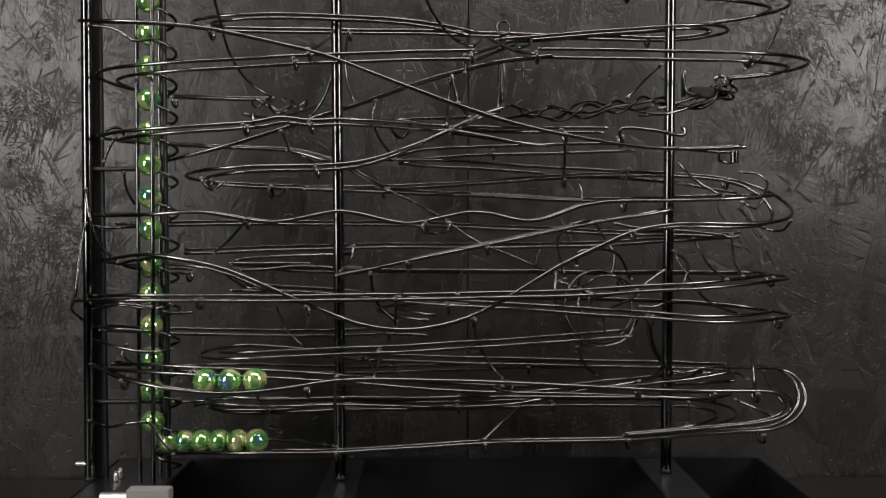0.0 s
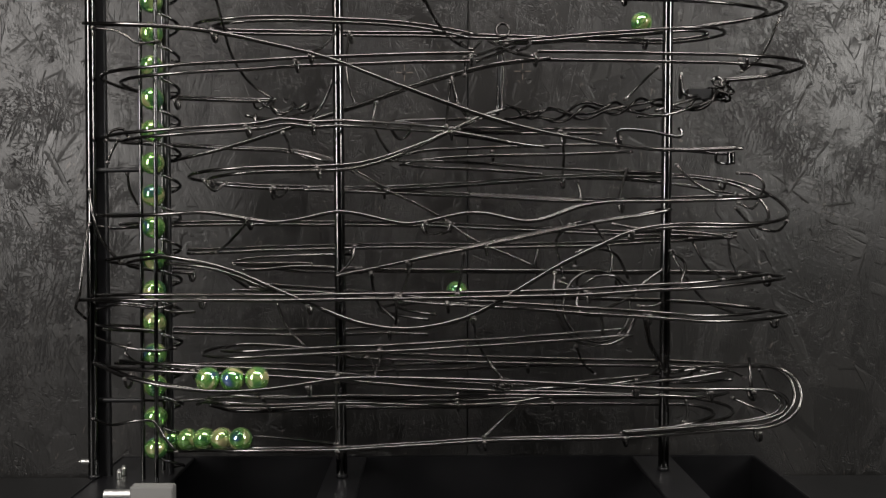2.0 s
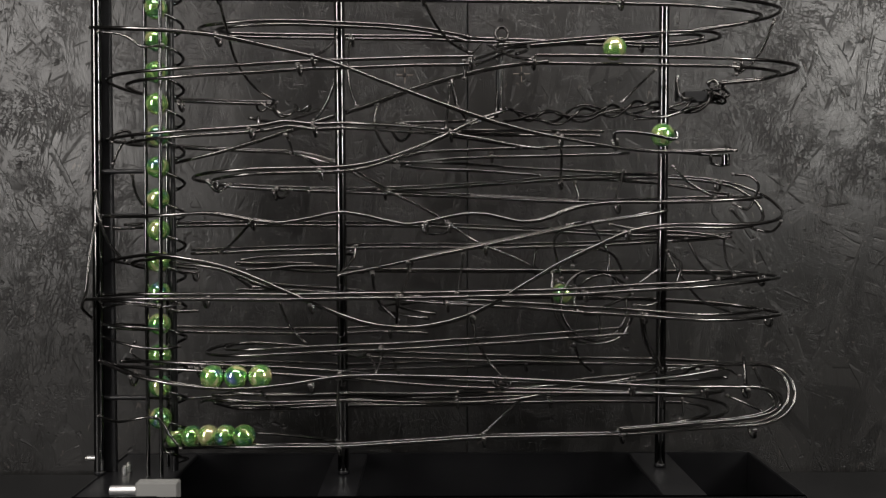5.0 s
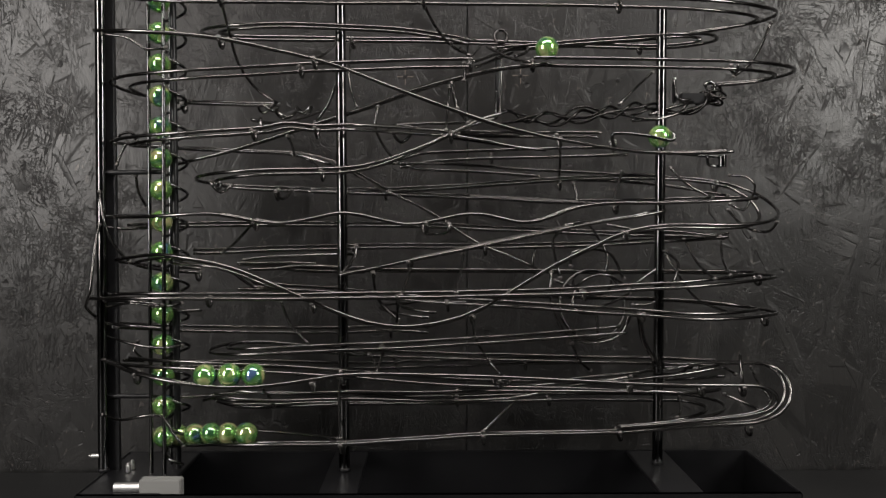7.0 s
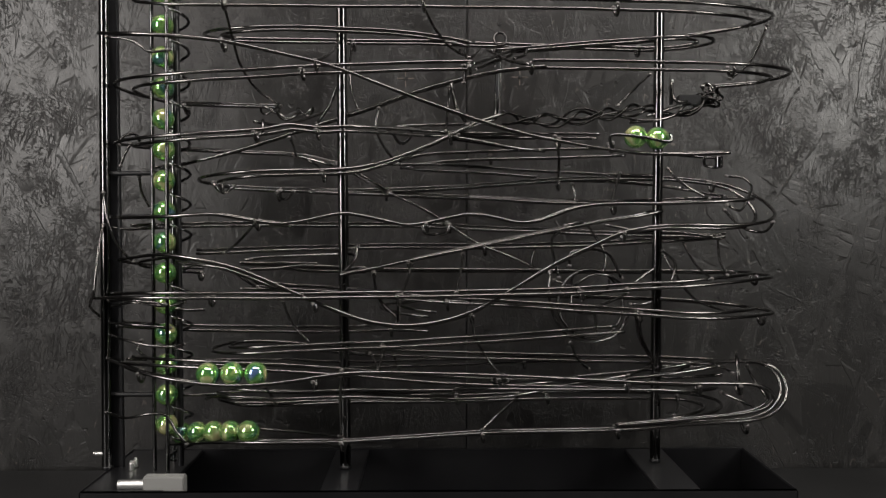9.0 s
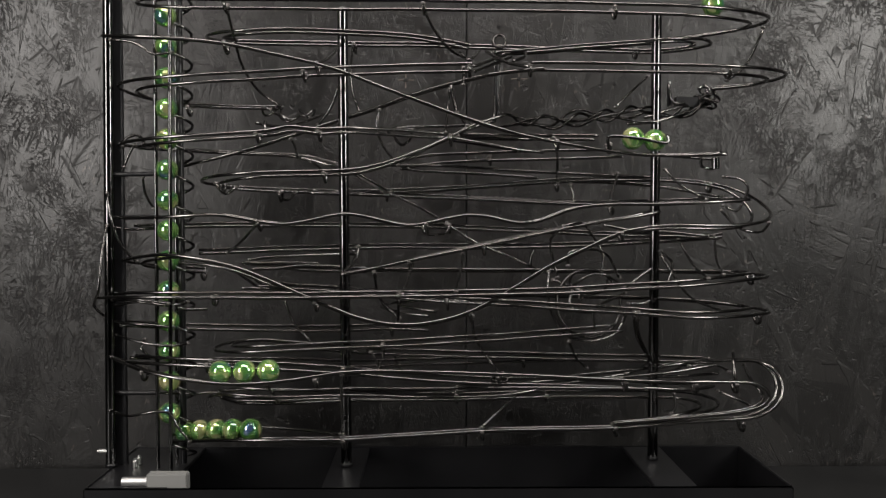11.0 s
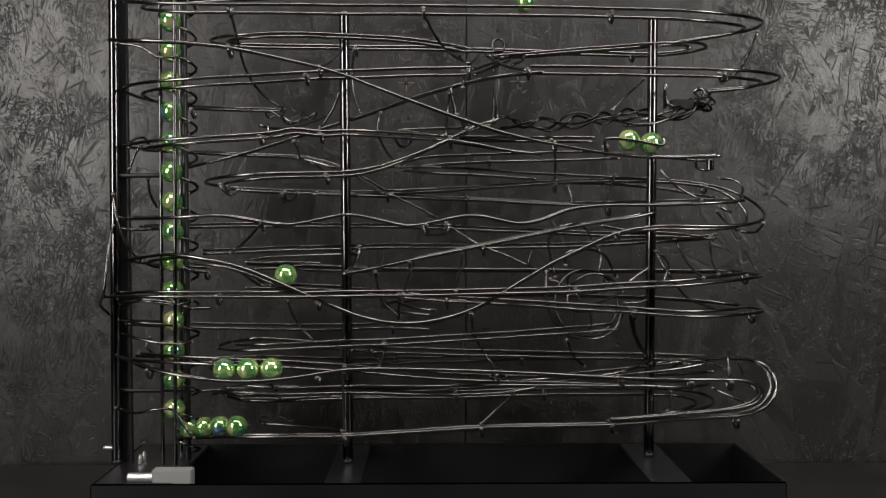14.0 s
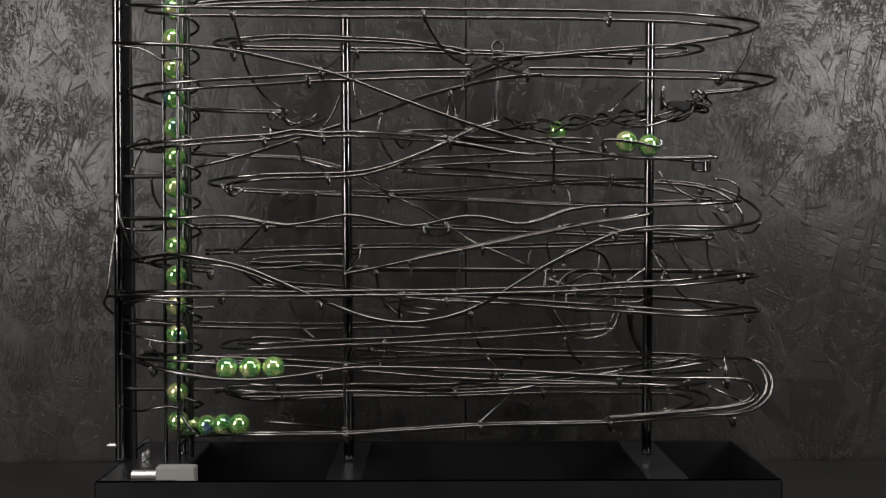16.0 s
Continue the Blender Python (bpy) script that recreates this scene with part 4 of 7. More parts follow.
rod("guide_rod", (-0.2041, -0.0030, TOP - 0.001), (-0.2022, -0.0030, LIFT_TOP), 0.0014, POST, machine, 12)
rod("guide_rod", (-0.1926, -0.0115, TOP - 0.001), (-0.1890, -0.0115, LIFT_TOP), 0.0014, POST, machine, 12)
rod("guide_rod", (-0.1969, 0.0190, TOP - 0.001), (-0.1932, 0.0190, LIFT_TOP), 0.0014, POST, machine, 12)


# ---- motor, bolts and fittings ----
def motor():
    x0, z1 = (-0.1982, -0.044, 0.0458)[0], TOP - 0.001
    m = box("gearbox", ((-0.1982, -0.044, 0.0458)[0], -0.049, TOP - 0.010), ((-0.1713, -0.044, 0.0458)[0], -0.040, (-0.1901, -0.041, 0.045)[2]), CAST, machine, 0.0007, "grey metal gearbox of the lift motor")
    z = (-0.2088, -0.044, 0.0388)[2]
    rod("motor_can", ((-0.2158, -0.044, 0.0388)[0], -0.0445, z), ((-0.1983, -0.044, 0.0387)[0] + 0.001, -0.0445, z), 0.0033, CHROME, m, 24, "polished cylindrical motor can")
    box("motor_bracket", ((-0.2146, -0.044, 0.0388)[0], -0.051, TOP - 0.0125), ((-0.1698, -0.044, 0.0387)[0], -0.034, TOP - 0.0102), BLACK, m, 0.0004)


motor()


def bolt(p, r=0.0022, up=True):
    p = Vector(p)
    b = rod("bolt", p, p + Vector((0, 0, 0.0055)), r, ZINC, machine, 6, "zinc plated bolt", 0.2)
    rod("thread", p + Vector((0, 0, 0.005)), p + Vector((0.0, 0, 0.0068)), r * 0.55, ZINC, b, 8)


side_bolt = rod("bolt", (-0.2402, -0.001, 0.0481), (-0.2469, -0.001, 0.0481), 0.0021, ZINC, machine, 6, "zinc plated bolt", 0.2)
rod("thread", (-0.2466, -0.001, 0.0481), (-0.2481, -0.001, 0.0481), 0.0012, ZINC, side_bolt, 8)
bolt(((-0.2208, -0.002, 0.037)[0], -0.002, TOP - 0.0005))
bolt(((-0.2205, 0.006, 0.0377)[0], 0.006, TOP - 0.0005))

# flat stays between the left post and the lift
for a, b in (((-0.2363, 0.002, 0.2464), (-0.1933, 0.002, 0.2469)), ((-0.2382, 0.006, 0.2157), (-0.2065, 0.006, 0.2162)), ((-0.2359, 0.004, 0.0893), (-0.2066, 0.004, 0.0893))):
    rod("stay", a, b, 0.0017, BLACK, machine, 10)
for k, p in enumerate(((0.1982, 0.034, 0.3106), (0.2018, 0.034, 0.3054), (0.1936, 0.03, 0.3031), (0.1974, 0.028, 0.3003))):
    wire("switch_wire", [Vector(p) + Vector((0.0055 * math.cos(a + k), 0.004 * math.sin(a * 1.1), 0.0035 * math.sin(a + 0.7 * k))) for a in [i * 0.6 for i in range(11)]], machine, 0.001, DARK, 0.002)

# switch box beside the right post
sw = box("switch_box", (0.1723, 0.022, 0.2974), tuple(Vector((0.1886, 0.022, 0.3047)) + Vector((0, 0.008, 0))), BLACK, machine, 0.0005, "small black switch box")
box("bracket", tuple(Vector((0.1667, 0.022, 0.2978))), tuple(Vector((0.1686, 0.022, 0.3132)) + Vector((0, 0.006, 0))), BLACK, sw, 0.0004)
rod("terminal", (0.1679, 0.024, 0.3135), (0.1679, 0.024, 0.316), 0.0008, ZINC, sw, 8)

# the stop of the long descent, with its weight
wire("catch", [(0.1133, -0.037, 0.2603), (0.1104, -0.04, 0.2647), (0.1099, -0.042, 0.2692), (0.1144, -0.043, 0.2699), (0.1319, -0.043, 0.2684), (0.1494, -0.043, 0.2657), (0.1508, -0.042, 0.2685), (0.1494, -0.04, 0.271)], machine, 0.0011, POST, 0.002)
a, b = Vector((0.1856, -0.03, 0.2569)), Vector((0.1857, -0.03, 0.249))
w = rod("counterweight", a, b, 0.0027, POST, machine, 16, "small steel counterweight")
wire("weight_arm", [(0.158, -0.026, 0.2579), (0.1766, -0.028, 0.2562), (0.1856, -0.03, 0.2557)], machine, 0.001, POST)
wire("weight_arm", [(0.1748, -0.034, 0.2566), (0.1755, -0.032, 0.2505), (0.1849, -0.03, 0.2494)], machine, 0.001, POST)

# twisted stretch of track
def twist(ends, turns, radius, phase, mat=None, thick=0.00105, loose=0.0):
    p = smooth_path(ends, 0.0012)
    out, n = [], len(p)
    for i, c in enumerate(p):
        t = (p[min(i + 1, n - 1)] - p[max(i - 1, 0)]).normalized()
        s = t.cross(Vector((0, 0, 1))).normalized()
        u = s.cross(t)
        k = i / (n - 1)
        a = 2 * math.pi * turns * k + phase + loose * math.sin(2 * math.pi * 1.7 * k + 2 * phase)
        r = radius * (1 + 0.45 * loose * math.sin(2 * math.pi * 2.9 * k + phase))
        out.append(c + (s * math.cos(a) + u * math.sin(a)) * r)
    bm = bmesh.new()
    tube(bm, out, thick, 6)
    bmesh.ops.recalc_face_normals(bm, faces=bm.faces)
    return part("twisted_rail", bm, mat or WIRE, machine)


SPIRAL = [(0.201, 0.03, 0.3006), (0.1813, 0.022, 0.2948), (0.1562, 0.016, 0.2911), (0.1293, 0.01, 0.29), (0.0991, 0.006, 0.2874), (0.0734, 0.002, 0.2853), (0.042, 0, 0.2867)]
for phase, turns, radius in ((0.0, 3.4, 0.0044), (2.2, 2.3, 0.0040), (1.2, -1.5, 0.0050), (4.4, 4.6, 0.0030)):
    twist(SPIRAL, turns, radius, phase, DARK, 0.00105, 0.9)
# short lengths of three-strand rope bridge some joints
for rope in ([(-0.1109, 0.038, 0.2621), (-0.0966, 0.036, 0.2598), (-0.0787, 0.032, 0.2548), (-0.0577, 0.03, 0.2439), (-0.0394, 0.028, 0.2335)], [(0.0207, 0.034, 0.2306), (0.0514, 0.034, 0.2293), (0.0989, 0.034, 0.2263)], [(-0.02, -0.012, 0.1865), (0.0273, -0.008, 0.1966), (0.0694, 0, 0.205), (0.0906, 0.002, 0.2088)]):
    for phase in (0.0, 2.1, 4.2):
        twist(rope, 16, 0.0010, phase, WELD, 0.0008)
wire("rail", [(0.2034, 0.038, 0.3133), (0.2059, 0.036, 0.3074), (0.1995, 0.032, 0.3008), (0.1786, 0.02, 0.2933), (0.1552, 0.012, 0.2856), (0.1332, 0.008, 0.2835)], machine)
wire("rail", [(0.1978, 0.034, 0.3115), (0.2, 0.034, 0.3063), (0.1904, 0.028, 0.3012), (0.17, 0.02, 0.2959), (0.1467, 0.012, 0.2882)], machine)
wire("support_wire", [(0.1674, 0.024, 0.3143), (0.1679, 0.022, 0.3046), (0.17, 0.02, 0.3001), (0.2, 0.034, 0.3054)], machine)
wire("support_wire", [(0.192, 0.034, 0.3123), (0.197, 0.036, 0.3152), (0.2006, 0.036, 0.3117), (0.1957, 0.034, 0.3036)], machine)
for k, (p, r) in enumerate((((-0.1285, 0.04, 0.2955), 0.007), ((-0.1138, 0.03, 0.2901), 0.008), ((-0.1016, 0.036, 0.2938), 0.006))):
    wire("support_wire", [Vector(p) + Vector((r * math.cos(a), r * 0.8 * math.sin(a), 0.003 * math.sin(a * 2 + k))) for a in [i * 0.7 for i in range(10)]], machine, 0.0009, step=0.002)
wire("support_wire", [(-0.1262, -0.034, 0.2797), (-0.1138, -0.02, 0.2787), (-0.1001, 0.01, 0.285), (-0.0892, 0.034, 0.2927)], machine)
wire("support_wire", [(-0.12, -0.036, 0.2803), (-0.1193, -0.04, 0.2722)], machine)
# hub above the crossing
for dx, dz in ((0, 0),):
    c = Vector((0.0407, 0.006, 0.3409)) + Vector((dx * 0.3, dx, dz))
    wire("hub_ring", [c + Vector((0.0045 * math.cos(a), 0.002 * math.sin(a), 0.0050 * math.sin(a) + 0.001)) for a in [i * 0.45 for i in range(15)]], machine, 0.0011, DARK, 0.002)
for ends in (((0.0195, -0.04, 0.3167), (0.0312, -0.02, 0.3236), (0.0509, 0.008, 0.3342), (0.0626, 0.02, 0.3377)), ((0.0209, -0.034, 0.3142), (0.035, -0.01, 0.3229), (0.049, 0.01, 0.3312)), ((0.0313, 0.01, 0.3354), (0.0391, -0.01, 0.3269), (0.0475, -0.03, 0.3196), (0.0583, -0.04, 0.3164)),
             ((0.0493, -0.01, 0.3254), (0.0572, 0, 0.3295), (0.0609, 0.02, 0.3381)), ((0.0117, 0, 0.3327), (0.0178, -0.014, 0.3254), (0.0263, 0.01, 0.3362))):
    wire("switch_wire", list(ends), machine)
rod("hub_stem", (0.0393, 0.01, 0.3337), (0.0382, 0.004, 0.288), 0.0021, BLACK, machine, 12)
# knot of thin wire on the low track
c = Vector((0.0368, -0.0470, 0.1096))
for k in range(3):
    wire("knot", [c + Vector((0.0022 * k - 0.002 + 0.0034 * math.cos(a + k), 0.003 * math.sin(a * 1.3), 0.0030 * math.sin(a + 0.9 * k))) for a in [i * 0.6 for i in range(11)]], machine, 0.0009, DARK, 0.0015)
# round loops of the spiral drop
for p, r, lean in (((0.1056, 0.004, 0.154), 0.0242, 0.010), ((0.1061, 0.008, 0.1693), 0.0150, 0.012)):
    c = Vector(p)
    wire("spiral_loop", [c + Vector((r * math.cos(a), lean * math.sin(a + 0.6), (r if r > 0.02 else r * 0.55) * math.sin(a))) for a in [0.5 + i * 0.42 for i in range(15)]], machine, 0.0010, DARK, 0.003)
# upright rings round the right-hand bend
for p in ((1284, 0.0),):
    c = Vector((0.2023, -0.024, 0.1097)) + Vector(((p[0] - 1284) * 0.00042, p[1], 0))
    wire("guard_ring", [c + Vector((0.0034 * math.sin(a), 0.010 * math.sin(a + 0.3), 0.0118 * math.cos(a))) for a in [i * 0.42 for i in range(16)]], machine, 0.001, step=0.002)


# ---- screws in the board ----
def board_screw(x, z, cross):
    """A sunk dark screw head; round some of them a cross has been cut into the paint."""
    y = WALL_Y - 0.0008
    sc = tagged(rod("board_screw", (x, y, z), (x, WALL_Y + 0.004, z), 0.0019, PAINTED_SCREW, None, 14), "dark countersunk screw head in the board", "screw", "screws in the board")
    for a in (0.6, 2.17):
        d = Vector((math.cos(a), 0, math.sin(a))) * 0.0013
        c = Vector((x, y - 0.0001, z))
        rod("slot", c - d, c + d, 0.0003, BLACK, sc, 6)
    if cross:
        for d in (Vector((1, 0, 0)), Vector((0, 0, 1))):
            for q in (-1, 1):
                c = Vector((x, WALL_Y - 0.0001, z))
                rod("cut_mark", c + d * q * 0.0012, c + d * q * 0.0068, 0.00035, SCRATCH, sc, 5)


PAINTED_SCREW = material("painted_screw_head", (0.012, 0.011, 0.011), 0.5)[0]
SCRATCH = material("bare_wood_scratch", (0.16, 0.13, 0.11), 0.7)[0]
for x, z, cross in (((-0.0302, 0.13, 0.3321)[0], (-0.0302, 0.13, 0.3321)[2], True), ((0.0664, 0.13, 0.3333)[0], (0.0664, 0.13, 0.3333)[2], True), ((0.0493, 0.13, 0.3777)[0], (0.0493, 0.13, 0.3777)[2], False),
                    ((-0.0247, 0.13, 0.3765)[0], (-0.0247, 0.13, 0.3765)[2], False), ((0.1484, 0.13, 0.3295)[0], (0.1484, 0.13, 0.3295)[2], False), ((-0.1509, 0.13, 0.3279)[0], (-0.1509, 0.13, 0.3279)[2], False)):
    board_screw(x, z, cross)


# ---- the marbles ----
def marble():
    bm = bmesh.new()
    bmesh.ops.create_uvsphere(bm, u_segments=32, v_segments=20, radius=0.0077)
    for f in bm.faces:
        f.smooth = True
    me = bpy.data.meshes.new("marble")
    bm.to_mesh(me)
    bm.free()
    me.materials.append(MARBLE)
    return me


MARBLE_MESH = marble()
MARBLES = []
for k in range(27):
    MARBLES.append(tagged(new("marble", MARBLE_MESH), "glossy green glass marble with yellow and blue swirls", "marble", "marbles in the run"))
SCREW_PHASE = 60.0


def roll(ball, rows):
    """Rows of seconds, place and how far the marble has turned."""
    tilt = pose(0, 0, 0, random.uniform(0, 360), random.uniform(0, 360), random.uniform(0, 360))
    walk(ball, [(t, pose(x, y, z, 0, turn, 0) @ tilt) for t, x, y, z, turn in rows])


def motions():
    walk(SCREW, [(t, Matrix.Translation(AXIS) @ pose(0, 0, 0, 0, 0, -360 * lift_turns(t) + SCREW_PHASE)) for t in [k * 0.25 for k in range(65)]])
    roll(MARBLES[0], ((0, -0.1960, 0.0000, 0.0766, 0), (0.6, -0.1960, 0.0000, 0.0771, 1), (1.2, -0.1960, 0.0000, 0.0774, 1), (1.8, -0.1960, 0.0000, 0.0778, 2), (2.1, -0.1960, 0.0000, 0.0787, 4), (2.4, -0.1960, 0.0000, 0.0809, 8), (2.7, -0.1960, 0.0000, 0.0862, 17), (3, -0.1960, 0.0000, 0.0907, 25), (3.3, -0.1960, 0.0000, 0.0944, 32), (3.6, -0.1960, 0.0000, 0.0998, 42), (3.9, -0.1960, 0.0000, 0.1031, 48), (4.2, -0.1960, 0.0000, 0.1073, 55), (6.3, -0.1960, 0.0000, 0.1389, 112), (6.6, -0.1960, 0.0000, 0.1427, 118), (6.9, -0.1960, 0.0000, 0.1465, 125), (7.2, -0.1960, 0.0000, 0.1511, 133), (7.5, -0.1960, 0.0000, 0.1557, 142), (7.8, -0.1960, 0.0000, 0.1603, 150), (8.1, -0.1960, 0.0000, 0.1641, 157), (8.4, -0.1960, 0.0000, 0.1675, 163), (8.7, -0.1960, 0.0000, 0.1726, 172), (9, -0.1960, 0.0000, 0.1765, 179), (9.2, -0.1960, 0.0000, 0.1809, 187), (11.3, -0.1960, 0.0000, 0.2101, 239), (11.6, -0.1960, 0.0000, 0.2140, 246), (11.9, -0.1960, 0.0000, 0.2180, 253), (12.2, -0.1960, 0.0000, 0.2229, 262), (12.5, -0.1960, 0.0000, 0.2276, 271), (12.8, -0.1960, 0.0000, 0.2312, 277), (13.1, -0.1960, 0.0000, 0.2359, 285), (13.4, -0.1960, 0.0000, 0.2395, 292), (13.6, -0.1960, 0.0000, 0.2443, 300), (13.8, -0.1960, 0.0000, 0.2467, 305), (14, -0.1960, 0.0000, 0.2491, 309), (14.2, -0.1960, 0.0000, 0.2510, 312), (14.4, -0.1960, 0.0000, 0.2546, 319), (14.6, -0.1960, 0.0000, 0.2574, 324), (15, -0.1960, 0.0000, 0.2584, 326), (15.5, -0.1960, 0.0000, 0.2594, 327), (16, -0.1960, 0.0000, 0.2601, 329)))
    roll(MARBLES[1], ((0, -0.1960, 0.0000, 0.0982, 0), (0.6, -0.1960, 0.0000, 0.0987, 1), (1.2, -0.1960, 0.0000, 0.0990, 1), (1.8, -0.1960, 0.0000, 0.0994, 2), (2.1, -0.1960, 0.0000, 0.1003, 4), (2.4, -0.1960, 0.0000, 0.1025, 8), (2.7, -0.1960, 0.0000, 0.1078, 17), (3, -0.1960, 0.0000, 0.1123, 25), (3.3, -0.1960, 0.0000, 0.1160, 32), (3.6, -0.1960, 0.0000, 0.1214, 42), (3.9, -0.1960, 0.0000, 0.1247, 48), (4.2, -0.1960, 0.0000, 0.1289, 55), (6.3, -0.1960, 0.0000, 0.1605, 112), (6.6, -0.1960, 0.0000, 0.1643, 118), (6.9, -0.1960, 0.0000, 0.1681, 125), (7.2, -0.1960, 0.0000, 0.1727, 133), (7.5, -0.1960, 0.0000, 0.1773, 142), (7.8, -0.1960, 0.0000, 0.1819, 150), (8.1, -0.1960, 0.0000, 0.1857, 157), (8.4, -0.1960, 0.0000, 0.1891, 163), (8.7, -0.1960, 0.0000, 0.1942, 172), (9, -0.1960, 0.0000, 0.1981, 179), (9.2, -0.1960, 0.0000, 0.2025, 187), (11.3, -0.1960, 0.0000, 0.2317, 239), (11.6, -0.1960, 0.0000, 0.2356, 246), (11.9, -0.1960, 0.0000, 0.2396, 253), (12.2, -0.1960, 0.0000, 0.2445, 262), (12.5, -0.1960, 0.0000, 0.2492, 271), (12.8, -0.1960, 0.0000, 0.2528, 277), (13.1, -0.1960, 0.0000, 0.2575, 285), (13.4, -0.1960, 0.0000, 0.2611, 292), (13.6, -0.1960, 0.0000, 0.2659, 300), (13.8, -0.1960, 0.0000, 0.2683, 305), (14, -0.1960, 0.0000, 0.2707, 309), (14.2, -0.1960, 0.0000, 0.2726, 312), (14.4, -0.1960, 0.0000, 0.2762, 319), (14.6, -0.1960, 0.0000, 0.2790, 324), (15, -0.1960, 0.0000, 0.2800, 326), (15.5, -0.1960, 0.0000, 0.2810, 327), (16, -0.1960, 0.0000, 0.2817, 329)))
    roll(MARBLES[2], ((0, -0.1960, 0.0000, 0.1198, 0), (0.6, -0.1960, 0.0000, 0.1203, 1), (1.2, -0.1960, 0.0000, 0.1206, 1), (1.8, -0.1960, 0.0000, 0.1210, 2), (2.1, -0.1960, 0.0000, 0.1219, 4), (2.4, -0.1960, 0.0000, 0.1241, 8), (2.7, -0.1960, 0.0000, 0.1294, 17), (3, -0.1960, 0.0000, 0.1339, 25), (3.3, -0.1960, 0.0000, 0.1376, 32), (3.6, -0.1960, 0.0000, 0.1430, 42), (3.9, -0.1960, 0.0000, 0.1463, 48), (4.2, -0.1960, 0.0000, 0.1505, 55), (6.3, -0.1960, 0.0000, 0.1821, 112), (6.6, -0.1960, 0.0000, 0.1859, 118), (6.9, -0.1960, 0.0000, 0.1897, 125), (7.2, -0.1960, 0.0000, 0.1943, 133), (7.5, -0.1960, 0.0000, 0.1989, 142), (7.8, -0.1960, 0.0000, 0.2035, 150), (8.1, -0.1960, 0.0000, 0.2073, 157), (8.4, -0.1960, 0.0000, 0.2107, 163), (8.7, -0.1960, 0.0000, 0.2158, 172), (9, -0.1960, 0.0000, 0.2197, 179), (9.2, -0.1960, 0.0000, 0.2241, 187), (11.3, -0.1960, 0.0000, 0.2533, 239), (11.6, -0.1960, 0.0000, 0.2572, 246), (11.9, -0.1960, 0.0000, 0.2612, 253), (12.2, -0.1960, 0.0000, 0.2661, 262), (12.5, -0.1960, 0.0000, 0.2708, 271), (12.8, -0.1960, 0.0000, 0.2744, 277), (13.1, -0.1960, 0.0000, 0.2791, 285), (13.4, -0.1960, 0.0000, 0.2827, 292), (13.6, -0.1960, 0.0000, 0.2875, 300), (13.8, -0.1960, 0.0000, 0.2899, 305), (14, -0.1960, 0.0000, 0.2923, 309), (14.2, -0.1960, 0.0000, 0.2942, 312), (14.4, -0.1960, 0.0000, 0.2978, 319), (14.6, -0.1960, 0.0000, 0.3006, 324), (15, -0.1960, 0.0000, 0.3016, 326), (15.5, -0.1960, 0.0000, 0.3026, 327), (16, -0.1960, 0.0000, 0.3033, 329)))
    roll(MARBLES[3], ((0, -0.1960, 0.0000, 0.1414, 0), (0.6, -0.1960, 0.0000, 0.1419, 1), (1.2, -0.1960, 0.0000, 0.1422, 1), (1.8, -0.1960, 0.0000, 0.1426, 2), (2.1, -0.1960, 0.0000, 0.1435, 4), (2.4, -0.1960, 0.0000, 0.1457, 8), (2.7, -0.1960, 0.0000, 0.1510, 17), (3, -0.1960, 0.0000, 0.1555, 25), (3.3, -0.1960, 0.0000, 0.1592, 32), (3.6, -0.1960, 0.0000, 0.1646, 42), (3.9, -0.1960, 0.0000, 0.1679, 48), (4.2, -0.1960, 0.0000, 0.1721, 55), (6.3, -0.1960, 0.0000, 0.2037, 112), (6.6, -0.1960, 0.0000, 0.2075, 118), (6.9, -0.1960, 0.0000, 0.2113, 125), (7.2, -0.1960, 0.0000, 0.2159, 133), (7.5, -0.1960, 0.0000, 0.2205, 142), (7.8, -0.1960, 0.0000, 0.2251, 150), (8.1, -0.1960, 0.0000, 0.2289, 157), (8.4, -0.1960, 0.0000, 0.2323, 163), (8.7, -0.1960, 0.0000, 0.2374, 172), (9, -0.1960, 0.0000, 0.2413, 179), (9.2, -0.1960, 0.0000, 0.2457, 187), (11.3, -0.1960, 0.0000, 0.2749, 239), (11.6, -0.1960, 0.0000, 0.2788, 246), (11.9, -0.1960, 0.0000, 0.2828, 253), (12.2, -0.1960, 0.0000, 0.2877, 262), (12.5, -0.1960, 0.0000, 0.2924, 271), (12.8, -0.1960, 0.0000, 0.2960, 277), (13.1, -0.1960, 0.0000, 0.3007, 285), (13.4, -0.1960, 0.0000, 0.3043, 292), (13.6, -0.1960, 0.0000, 0.3091, 300), (13.8, -0.1960, 0.0000, 0.3115, 305), (14, -0.1960, 0.0000, 0.3139, 309), (14.2, -0.1960, 0.0000, 0.3158, 312), (14.4, -0.1960, 0.0000, 0.3194, 319), (14.6, -0.1960, 0.0000, 0.3222, 324), (15, -0.1960, 0.0000, 0.3232, 326), (15.5, -0.1960, 0.0000, 0.3242, 327), (16, -0.1960, 0.0000, 0.3249, 329)))
